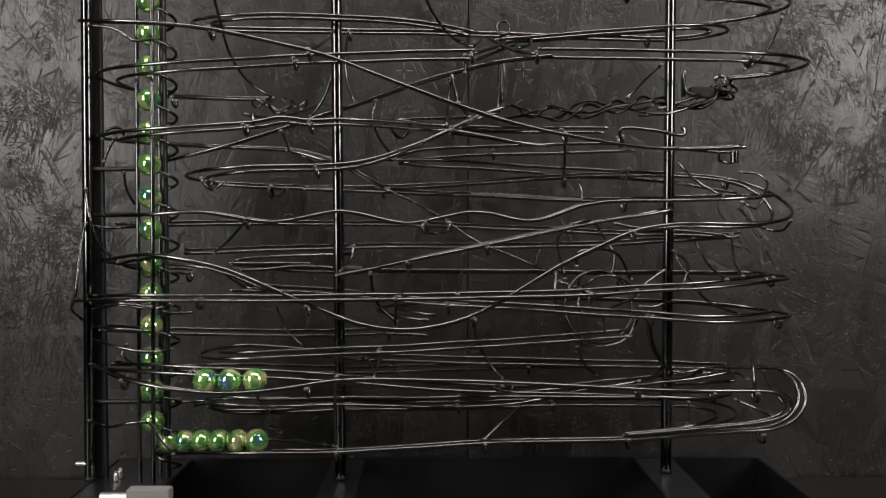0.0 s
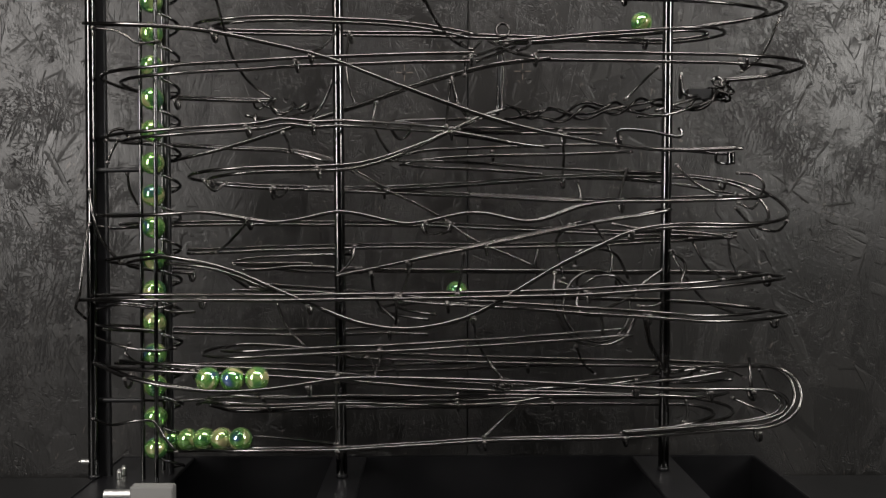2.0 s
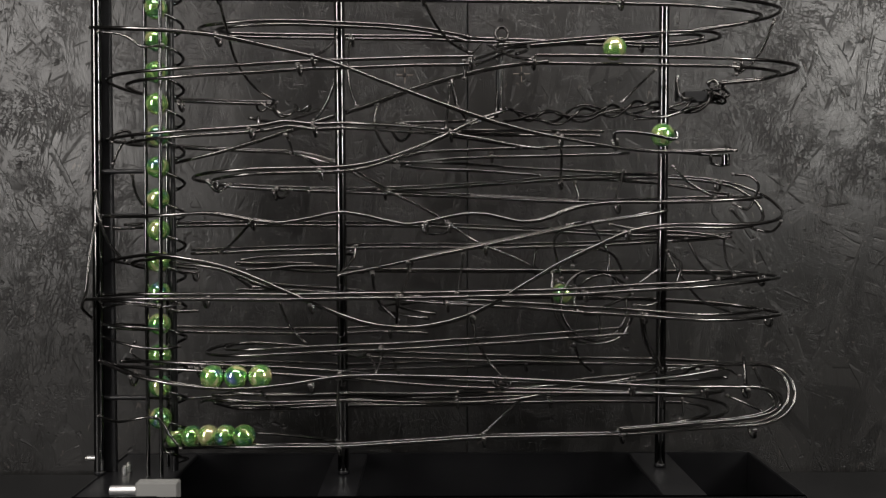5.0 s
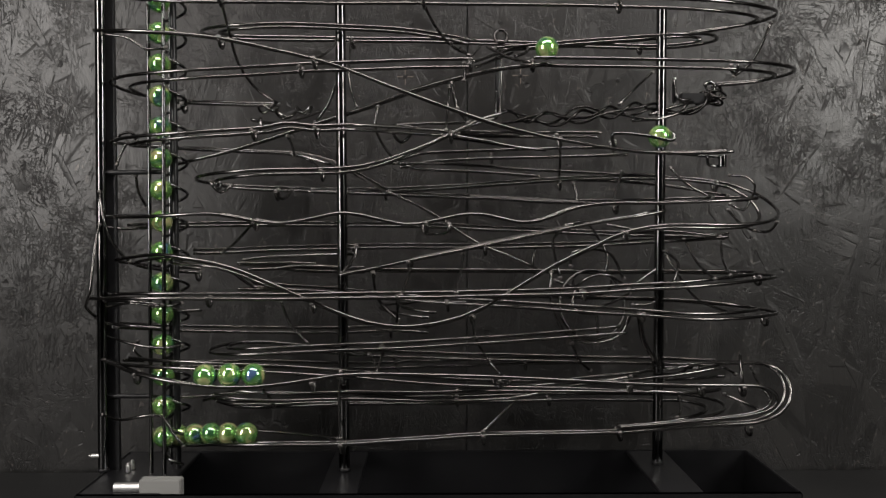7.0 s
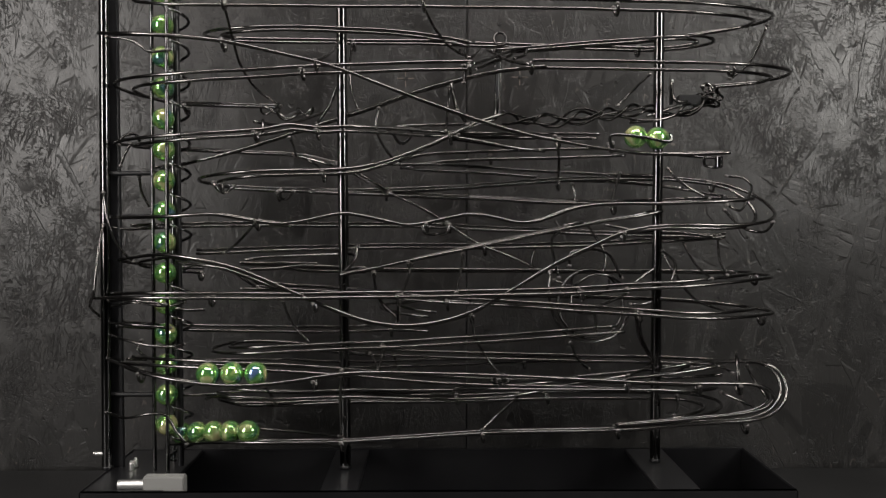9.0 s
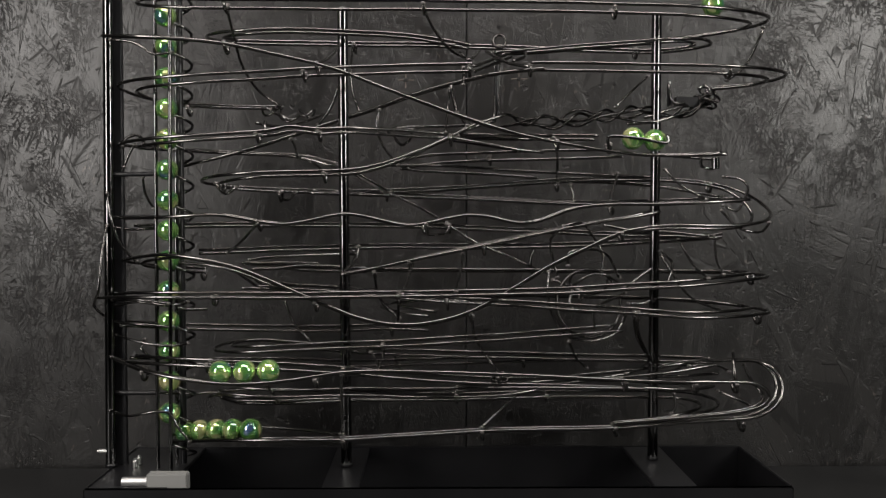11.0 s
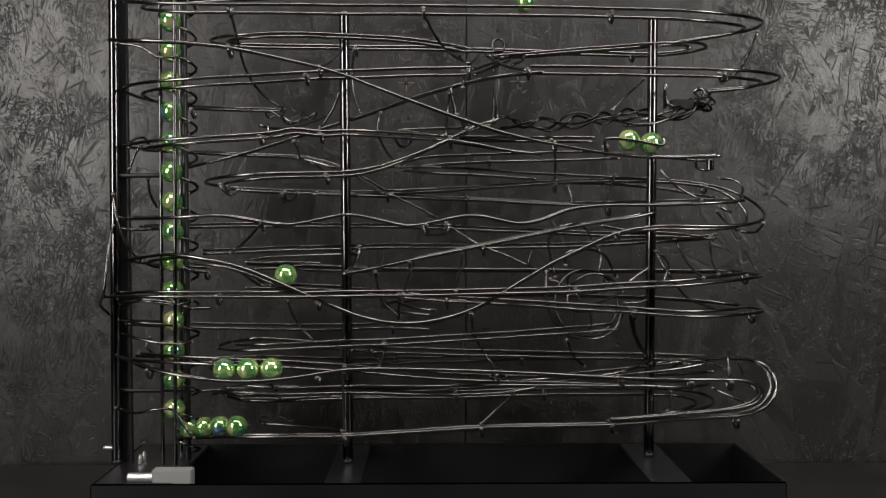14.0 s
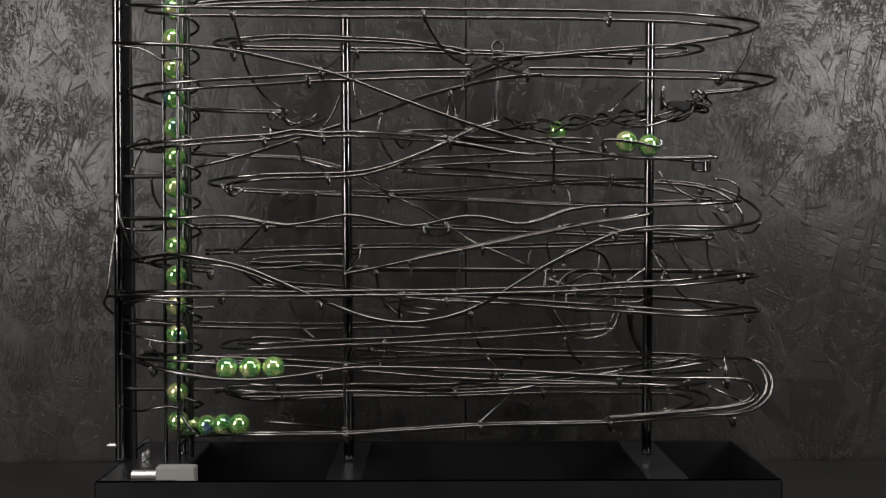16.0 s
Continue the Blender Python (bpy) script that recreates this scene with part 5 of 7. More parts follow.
    roll(MARBLES[4], ((0, -0.1960, 0.0000, 0.1630, 0), (0.6, -0.1960, 0.0000, 0.1635, 1), (1.2, -0.1960, 0.0000, 0.1638, 1), (1.8, -0.1960, 0.0000, 0.1642, 2), (2.1, -0.1960, 0.0000, 0.1651, 4), (2.4, -0.1960, 0.0000, 0.1673, 8), (2.7, -0.1960, 0.0000, 0.1726, 17), (3, -0.1960, 0.0000, 0.1771, 25), (3.3, -0.1960, 0.0000, 0.1808, 32), (3.6, -0.1960, 0.0000, 0.1862, 42), (3.9, -0.1960, 0.0000, 0.1895, 48), (4.2, -0.1960, 0.0000, 0.1937, 55), (6.3, -0.1960, 0.0000, 0.2253, 112), (6.6, -0.1960, 0.0000, 0.2291, 118), (6.9, -0.1960, 0.0000, 0.2329, 125), (7.2, -0.1960, 0.0000, 0.2375, 133), (7.5, -0.1960, 0.0000, 0.2421, 142), (7.8, -0.1960, 0.0000, 0.2467, 150), (8.1, -0.1960, 0.0000, 0.2505, 157), (8.4, -0.1960, 0.0000, 0.2539, 163), (8.7, -0.1960, 0.0000, 0.2590, 172), (9, -0.1960, 0.0000, 0.2629, 179), (9.2, -0.1960, 0.0000, 0.2673, 187), (11.3, -0.1960, 0.0000, 0.2965, 239), (11.6, -0.1960, 0.0000, 0.3004, 246), (11.9, -0.1960, 0.0000, 0.3044, 253), (12.2, -0.1960, 0.0000, 0.3093, 262), (12.5, -0.1960, 0.0000, 0.3140, 271), (12.8, -0.1960, 0.0000, 0.3176, 277), (13.1, -0.1960, 0.0000, 0.3223, 285), (13.4, -0.1960, 0.0000, 0.3259, 292), (13.6, -0.1960, 0.0000, 0.3307, 300), (13.8, -0.1960, 0.0000, 0.3331, 305), (14, -0.1960, 0.0000, 0.3355, 309), (14.2, -0.1960, 0.0000, 0.3374, 312), (14.4, -0.1960, 0.0000, 0.3410, 319), (14.6, -0.1960, 0.0000, 0.3438, 324), (15, -0.1960, 0.0000, 0.3448, 326), (15.5, -0.1960, 0.0000, 0.3458, 327), (16, -0.1960, 0.0000, 0.3465, 329)))
    roll(MARBLES[5], ((0, -0.1960, 0.0000, 0.1846, 0), (0.6, -0.1960, 0.0000, 0.1851, 1), (1.2, -0.1960, 0.0000, 0.1854, 1), (1.8, -0.1960, 0.0000, 0.1858, 2), (2.1, -0.1960, 0.0000, 0.1867, 4), (2.4, -0.1960, 0.0000, 0.1889, 8), (2.7, -0.1960, 0.0000, 0.1942, 17), (3, -0.1960, 0.0000, 0.1987, 25), (3.3, -0.1960, 0.0000, 0.2024, 32), (3.6, -0.1960, 0.0000, 0.2078, 42), (3.9, -0.1960, 0.0000, 0.2111, 48), (4.2, -0.1960, 0.0000, 0.2153, 55), (6.3, -0.1960, 0.0000, 0.2469, 112), (6.6, -0.1960, 0.0000, 0.2507, 118), (6.9, -0.1960, 0.0000, 0.2545, 125), (7.2, -0.1960, 0.0000, 0.2591, 133), (7.5, -0.1960, 0.0000, 0.2637, 142), (7.8, -0.1960, 0.0000, 0.2683, 150), (8.1, -0.1960, 0.0000, 0.2721, 157), (8.4, -0.1960, 0.0000, 0.2755, 163), (8.7, -0.1960, 0.0000, 0.2806, 172), (9, -0.1960, 0.0000, 0.2845, 179), (9.2, -0.1960, 0.0000, 0.2889, 187), (11.3, -0.1960, 0.0000, 0.3181, 239), (11.6, -0.1960, 0.0000, 0.3220, 246), (11.9, -0.1960, 0.0000, 0.3260, 253), (12.2, -0.1960, 0.0000, 0.3309, 262), (12.5, -0.1960, 0.0000, 0.3356, 271), (12.8, -0.1960, 0.0000, 0.3392, 277), (13.1, -0.1960, 0.0000, 0.3439, 285), (13.4, -0.1960, 0.0000, 0.3475, 292), (13.6, -0.1960, 0.0000, 0.3523, 300), (13.8, -0.1960, 0.0000, 0.3547, 305), (14, -0.1960, 0.0000, 0.3571, 309), (14.2, -0.1960, 0.0000, 0.3590, 312), (14.4, -0.1960, 0.0000, 0.3626, 319), (14.6, -0.1960, 0.0000, 0.3654, 324), (15, -0.1960, 0.0000, 0.3664, 326), (15.5, -0.1960, 0.0000, 0.3674, 327), (16, -0.1960, 0.0000, 0.3681, 329)))
    roll(MARBLES[6], ((0, -0.1960, 0.0000, 0.2062, 0), (0.6, -0.1960, 0.0000, 0.2067, 1), (1.2, -0.1960, 0.0000, 0.2070, 1), (1.8, -0.1960, 0.0000, 0.2074, 2), (2.1, -0.1960, 0.0000, 0.2083, 4), (2.4, -0.1960, 0.0000, 0.2105, 8), (2.7, -0.1960, 0.0000, 0.2158, 17), (3, -0.1960, 0.0000, 0.2203, 25), (3.3, -0.1960, 0.0000, 0.2240, 32), (3.6, -0.1960, 0.0000, 0.2294, 42), (3.9, -0.1960, 0.0000, 0.2327, 48), (4.2, -0.1960, 0.0000, 0.2369, 55), (6.3, -0.1960, 0.0000, 0.2685, 112), (6.6, -0.1960, 0.0000, 0.2723, 118), (6.9, -0.1960, 0.0000, 0.2761, 125), (7.2, -0.1960, 0.0000, 0.2807, 133), (7.5, -0.1960, 0.0000, 0.2853, 142), (7.8, -0.1960, 0.0000, 0.2899, 150), (8.1, -0.1960, 0.0000, 0.2937, 157), (8.4, -0.1960, 0.0000, 0.2971, 163), (8.7, -0.1960, 0.0000, 0.3022, 172), (9, -0.1960, 0.0000, 0.3061, 179), (9.2, -0.1960, 0.0000, 0.3105, 187), (11.3, -0.1960, 0.0000, 0.3397, 239), (11.6, -0.1960, 0.0000, 0.3436, 246), (11.9, -0.1960, 0.0000, 0.3476, 253), (12.2, -0.1960, 0.0000, 0.3525, 262), (12.5, -0.1960, 0.0000, 0.3572, 271), (12.8, -0.1960, 0.0000, 0.3608, 277), (13.1, -0.1960, 0.0000, 0.3655, 285), (13.4, -0.1960, 0.0000, 0.3691, 292), (13.6, -0.1960, 0.0000, 0.3739, 300), (13.8, -0.1960, 0.0000, 0.3763, 305), (14, -0.1960, 0.0000, 0.3787, 309), (14.2, -0.1960, 0.0000, 0.3806, 312), (14.4, -0.1960, 0.0000, 0.3842, 319), (14.6, -0.1960, 0.0000, 0.3870, 324), (15, -0.1960, 0.0000, 0.3880, 326), (15.5, -0.1960, 0.0000, 0.3890, 327), (16, -0.1960, 0.0000, 0.3897, 329)))
    roll(MARBLES[7], ((0, -0.1960, 0.0000, 0.2278, 0), (0.6, -0.1960, 0.0000, 0.2283, 1), (1.2, -0.1960, 0.0000, 0.2286, 1), (1.8, -0.1960, 0.0000, 0.2290, 2), (2.1, -0.1960, 0.0000, 0.2299, 4), (2.4, -0.1960, 0.0000, 0.2321, 8), (2.7, -0.1960, 0.0000, 0.2374, 17), (3, -0.1960, 0.0000, 0.2419, 25), (3.3, -0.1960, 0.0000, 0.2456, 32), (3.6, -0.1960, 0.0000, 0.2510, 42), (3.9, -0.1960, 0.0000, 0.2543, 48), (4.2, -0.1960, 0.0000, 0.2585, 55), (6.3, -0.1960, 0.0000, 0.2901, 112), (6.6, -0.1960, 0.0000, 0.2939, 118), (6.9, -0.1960, 0.0000, 0.2977, 125), (7.2, -0.1960, 0.0000, 0.3023, 133), (7.5, -0.1960, 0.0000, 0.3069, 142), (7.8, -0.1960, 0.0000, 0.3115, 150), (8.1, -0.1960, 0.0000, 0.3153, 157), (8.4, -0.1960, 0.0000, 0.3187, 163), (8.7, -0.1960, 0.0000, 0.3238, 172), (9, -0.1960, 0.0000, 0.3277, 179), (9.2, -0.1960, 0.0000, 0.3321, 187), (11.3, -0.1960, 0.0000, 0.3613, 239), (11.6, -0.1960, 0.0000, 0.3652, 246), (11.9, -0.1960, 0.0000, 0.3692, 253), (12.2, -0.1960, 0.0000, 0.3741, 262), (12.5, -0.1960, 0.0000, 0.3788, 271), (12.8, -0.1960, 0.0000, 0.3824, 277), (13.1, -0.1960, 0.0000, 0.3871, 285), (13.4, -0.1960, 0.0000, 0.3907, 292), (13.6, -0.1960, 0.0000, 0.3955, 300), (13.8, -0.1960, 0.0000, 0.3979, 305), (14, -0.1960, 0.0000, 0.4003, 309), (14.2, -0.1960, 0.0000, 0.4022, 312), (14.4, -0.1960, 0.0000, 0.4058, 319), (14.6, -0.1960, 0.0000, 0.4086, 324), (15, -0.1960, 0.0000, 0.4096, 326), (15.5, -0.1960, 0.0000, 0.4106, 327), (16, -0.1960, 0.0000, 0.4113, 329)))
    roll(MARBLES[8], ((0, -0.1886, 0.0120, 0.0594, 0), (1.15, -0.1886, 0.0120, 0.0594, 0), (1.3, -0.1960, 0.0000, 0.0571, -42), (1.8, -0.1960, 0.0000, 0.0571, -42), (2.1, -0.1960, 0.0000, 0.0571, -42), (2.4, -0.1960, 0.0000, 0.0593, -38), (2.7, -0.1960, 0.0000, 0.0646, -28), (3, -0.1960, 0.0000, 0.0691, -20), (3.3, -0.1960, 0.0000, 0.0728, -14), (3.6, -0.1960, 0.0000, 0.0782, -4), (3.9, -0.1960, 0.0000, 0.0815, 2), (4.2, -0.1960, 0.0000, 0.0857, 9), (6.3, -0.1960, 0.0000, 0.1173, 66), (6.6, -0.1960, 0.0000, 0.1211, 73), (6.9, -0.1960, 0.0000, 0.1249, 80), (7.2, -0.1960, 0.0000, 0.1295, 88), (7.5, -0.1960, 0.0000, 0.1341, 96), (7.8, -0.1960, 0.0000, 0.1387, 104), (8.1, -0.1960, 0.0000, 0.1425, 111), (8.4, -0.1960, 0.0000, 0.1459, 117), (8.7, -0.1960, 0.0000, 0.1510, 126), (9, -0.1960, 0.0000, 0.1549, 133), (9.2, -0.1960, 0.0000, 0.1593, 141), (11.3, -0.1960, 0.0000, 0.1885, 194), (11.6, -0.1960, 0.0000, 0.1924, 201), (11.9, -0.1960, 0.0000, 0.1964, 208), (12.2, -0.1960, 0.0000, 0.2013, 216), (12.5, -0.1960, 0.0000, 0.2060, 225), (12.8, -0.1960, 0.0000, 0.2096, 231), (13.1, -0.1960, 0.0000, 0.2143, 240), (13.4, -0.1960, 0.0000, 0.2179, 246), (13.6, -0.1960, 0.0000, 0.2227, 255), (13.8, -0.1960, 0.0000, 0.2251, 259), (14, -0.1960, 0.0000, 0.2275, 263), (14.2, -0.1960, 0.0000, 0.2294, 267), (14.4, -0.1960, 0.0000, 0.2330, 273), (14.6, -0.1960, 0.0000, 0.2358, 278), (15, -0.1960, 0.0000, 0.2368, 280), (15.5, -0.1960, 0.0000, 0.2378, 282), (16, -0.1960, 0.0000, 0.2385, 283)))
    roll(MARBLES[9], ((0, -0.1748, 0.0020, 0.0624, 0), (1.15, -0.1748, 0.0020, 0.0624, 0), (1.27, -0.1886, 0.0120, 0.0594, -80), (3.5, -0.1886, 0.0120, 0.0594, -80), (3.65, -0.1960, 0.0000, 0.0571, -122), (3.9, -0.1960, 0.0000, 0.0599, -117), (4.2, -0.1960, 0.0000, 0.0641, -109), (6.3, -0.1960, 0.0000, 0.0957, -53), (6.6, -0.1960, 0.0000, 0.0995, -46), (6.9, -0.1960, 0.0000, 0.1033, -39), (7.2, -0.1960, 0.0000, 0.1079, -31), (7.5, -0.1960, 0.0000, 0.1125, -23), (7.8, -0.1960, 0.0000, 0.1171, -14), (8.1, -0.1960, 0.0000, 0.1209, -8), (8.4, -0.1960, 0.0000, 0.1243, -1), (8.7, -0.1960, 0.0000, 0.1294, 8), (9, -0.1960, 0.0000, 0.1333, 15), (9.2, -0.1960, 0.0000, 0.1377, 23), (11.3, -0.1960, 0.0000, 0.1669, 75), (11.6, -0.1960, 0.0000, 0.1708, 82), (11.9, -0.1960, 0.0000, 0.1748, 89), (12.2, -0.1960, 0.0000, 0.1797, 98), (12.5, -0.1960, 0.0000, 0.1844, 106), (12.8, -0.1960, 0.0000, 0.1880, 113), (13.1, -0.1960, 0.0000, 0.1927, 121), (13.4, -0.1960, 0.0000, 0.1963, 127), (13.6, -0.1960, 0.0000, 0.2011, 136), (13.8, -0.1960, 0.0000, 0.2035, 140), (14, -0.1960, 0.0000, 0.2059, 145), (14.2, -0.1960, 0.0000, 0.2078, 148), (14.4, -0.1960, 0.0000, 0.2114, 155), (14.6, -0.1960, 0.0000, 0.2142, 160), (15, -0.1960, 0.0000, 0.2152, 161), (15.5, -0.1960, 0.0000, 0.2162, 163), (16, -0.1960, 0.0000, 0.2169, 164)))
    roll(MARBLES[10], ((0, -0.1610, -0.0080, 0.0652, 0), (1.15, -0.1610, -0.0080, 0.0652, 0), (1.27, -0.1748, 0.0020, 0.0624, -80), (3.5, -0.1748, 0.0020, 0.0624, -80), (3.62, -0.1886, 0.0120, 0.0594, -160), (5.05, -0.1886, 0.0120, 0.0594, -160), (5.2, -0.1960, 0.0000, 0.0575, -202), (6.3, -0.1960, 0.0000, 0.0741, -172), (6.6, -0.1960, 0.0000, 0.0779, -165), (6.9, -0.1960, 0.0000, 0.0817, -158), (7.2, -0.1960, 0.0000, 0.0863, -150), (7.5, -0.1960, 0.0000, 0.0909, -142), (7.8, -0.1960, 0.0000, 0.0955, -134), (8.1, -0.1960, 0.0000, 0.0993, -127), (8.4, -0.1960, 0.0000, 0.1027, -121), (8.7, -0.1960, 0.0000, 0.1078, -112), (9, -0.1960, 0.0000, 0.1117, -105), (9.2, -0.1960, 0.0000, 0.1161, -97), (11.3, -0.1960, 0.0000, 0.1453, -45), (11.6, -0.1960, 0.0000, 0.1492, -38), (11.9, -0.1960, 0.0000, 0.1532, -30), (12.2, -0.1960, 0.0000, 0.1581, -22), (12.5, -0.1960, 0.0000, 0.1628, -13), (12.8, -0.1960, 0.0000, 0.1664, -7), (13.1, -0.1960, 0.0000, 0.1711, 2), (13.4, -0.1960, 0.0000, 0.1747, 8), (13.6, -0.1960, 0.0000, 0.1795, 17), (13.8, -0.1960, 0.0000, 0.1819, 21), (14, -0.1960, 0.0000, 0.1843, 25), (14.2, -0.1960, 0.0000, 0.1862, 29), (14.4, -0.1960, 0.0000, 0.1898, 35), (14.6, -0.1960, 0.0000, 0.1926, 40), (15, -0.1960, 0.0000, 0.1936, 42), (15.5, -0.1960, 0.0000, 0.1946, 44), (16, -0.1960, 0.0000, 0.1953, 45)))
    roll(MARBLES[11], ((0, -0.1472, -0.0170, 0.0674, 0), (1.15, -0.1472, -0.0170, 0.0674, 0), (1.27, -0.1610, -0.0080, 0.0652, -80), (3.5, -0.1610, -0.0080, 0.0652, -80), (3.62, -0.1748, 0.0020, 0.0624, -160), (5.05, -0.1748, 0.0020, 0.0624, -160), (5.17, -0.1886, 0.0120, 0.0594, -240), (6.72, -0.1886, 0.0120, 0.0594, -240), (6.87, -0.1960, 0.0000, 0.0597, -282), (6.9, -0.1960, 0.0000, 0.0601, -281), (7.2, -0.1960, 0.0000, 0.0647, -273), (7.5, -0.1960, 0.0000, 0.0693, -264), (7.8, -0.1960, 0.0000, 0.0739, -256), (8.1, -0.1960, 0.0000, 0.0777, -249), (8.4, -0.1960, 0.0000, 0.0811, -243), (8.7, -0.1960, 0.0000, 0.0862, -234), (9, -0.1960, 0.0000, 0.0901, -227), (9.2, -0.1960, 0.0000, 0.0945, -219), (11.3, -0.1960, 0.0000, 0.1237, -167), (11.6, -0.1960, 0.0000, 0.1276, -160), (11.9, -0.1960, 0.0000, 0.1316, -153), (12.2, -0.1960, 0.0000, 0.1365, -144), (12.5, -0.1960, 0.0000, 0.1412, -136), (12.8, -0.1960, 0.0000, 0.1448, -129), (13.1, -0.1960, 0.0000, 0.1495, -121), (13.4, -0.1960, 0.0000, 0.1531, -114), (13.6, -0.1960, 0.0000, 0.1579, -106), (13.8, -0.1960, 0.0000, 0.1603, -102), (14, -0.1960, 0.0000, 0.1627, -97), (14.2, -0.1960, 0.0000, 0.1646, -94), (14.4, -0.1960, 0.0000, 0.1682, -87), (14.6, -0.1960, 0.0000, 0.1710, -82), (15, -0.1960, 0.0000, 0.1720, -81), (15.5, -0.1960, 0.0000, 0.1730, -79), (16, -0.1960, 0.0000, 0.1737, -78)))
    roll(MARBLES[12], ((0, -0.1332, -0.0250, 0.0693, 0), (1.15, -0.1332, -0.0250, 0.0693, 0), (1.27, -0.1472, -0.0170, 0.0674, -80), (3.5, -0.1472, -0.0170, 0.0674, -80), (3.62, -0.1610, -0.0080, 0.0652, -160), (5.05, -0.1610, -0.0080, 0.0652, -160), (5.17, -0.1748, 0.0020, 0.0624, -240), (6.72, -0.1748, 0.0020, 0.0624, -240), (6.84, -0.1886, 0.0120, 0.0594, -320), (8.2, -0.1886, 0.0120, 0.0594, -320), (8.35, -0.1960, 0.0000, 0.0590, -362), (8.4, -0.1960, 0.0000, 0.0595, -361), (8.7, -0.1960, 0.0000, 0.0646, -352), (9, -0.1960, 0.0000, 0.0685, -345), (9.2, -0.1960, 0.0000, 0.0729, -337), (11.3, -0.1960, 0.0000, 0.1021, -284), (11.6, -0.1960, 0.0000, 0.1060, -277), (11.9, -0.1960, 0.0000, 0.1100, -270), (12.2, -0.1960, 0.0000, 0.1149, -262), (12.5, -0.1960, 0.0000, 0.1196, -253), (12.8, -0.1960, 0.0000, 0.1232, -247), (13.1, -0.1960, 0.0000, 0.1279, -238), (13.4, -0.1960, 0.0000, 0.1315, -232), (13.6, -0.1960, 0.0000, 0.1363, -223), (13.8, -0.1960, 0.0000, 0.1387, -219), (14, -0.1960, 0.0000, 0.1411, -215), (14.2, -0.1960, 0.0000, 0.1430, -211), (14.4, -0.1960, 0.0000, 0.1466, -205), (14.6, -0.1960, 0.0000, 0.1494, -200), (15, -0.1960, 0.0000, 0.1504, -198), (15.5, -0.1960, 0.0000, 0.1514, -196), (16, -0.1960, 0.0000, 0.1521, -195)))
    roll(MARBLES[13], ((0, -0.1200, -0.0320, 0.0714, 0), (1.15, -0.1200, -0.0320, 0.0714, 0), (1.27, -0.1332, -0.0250, 0.0693, -80), (3.5, -0.1332, -0.0250, 0.0693, -80), (3.62, -0.1472, -0.0170, 0.0674, -160), (5.05, -0.1472, -0.0170, 0.0674, -160), (5.17, -0.1610, -0.0080, 0.0652, -240), (6.72, -0.1610, -0.0080, 0.0652, -240), (6.84, -0.1748, 0.0020, 0.0624, -320), (8.2, -0.1748, 0.0020, 0.0624, -320), (8.32, -0.1886, 0.0120, 0.0594, -400), (9.55, -0.1886, 0.0120, 0.0594, -400), (9.7, -0.1960, 0.0000, 0.0583, -442), (11.3, -0.1960, 0.0000, 0.0805, -402), (11.6, -0.1960, 0.0000, 0.0844, -395), (11.9, -0.1960, 0.0000, 0.0884, -388), (12.2, -0.1960, 0.0000, 0.0933, -379), (12.5, -0.1960, 0.0000, 0.0980, -371), (12.8, -0.1960, 0.0000, 0.1016, -364), (13.1, -0.1960, 0.0000, 0.1063, -356), (13.4, -0.1960, 0.0000, 0.1099, -349), (13.6, -0.1960, 0.0000, 0.1147, -341), (13.8, -0.1960, 0.0000, 0.1171, -336), (14, -0.1960, 0.0000, 0.1195, -332), (14.2, -0.1960, 0.0000, 0.1214, -329), (14.4, -0.1960, 0.0000, 0.1250, -322), (14.6, -0.1960, 0.0000, 0.1278, -317), (15, -0.1960, 0.0000, 0.1288, -315), (15.5, -0.1960, 0.0000, 0.1298, -314), (16, -0.1960, 0.0000, 0.1305, -312)))
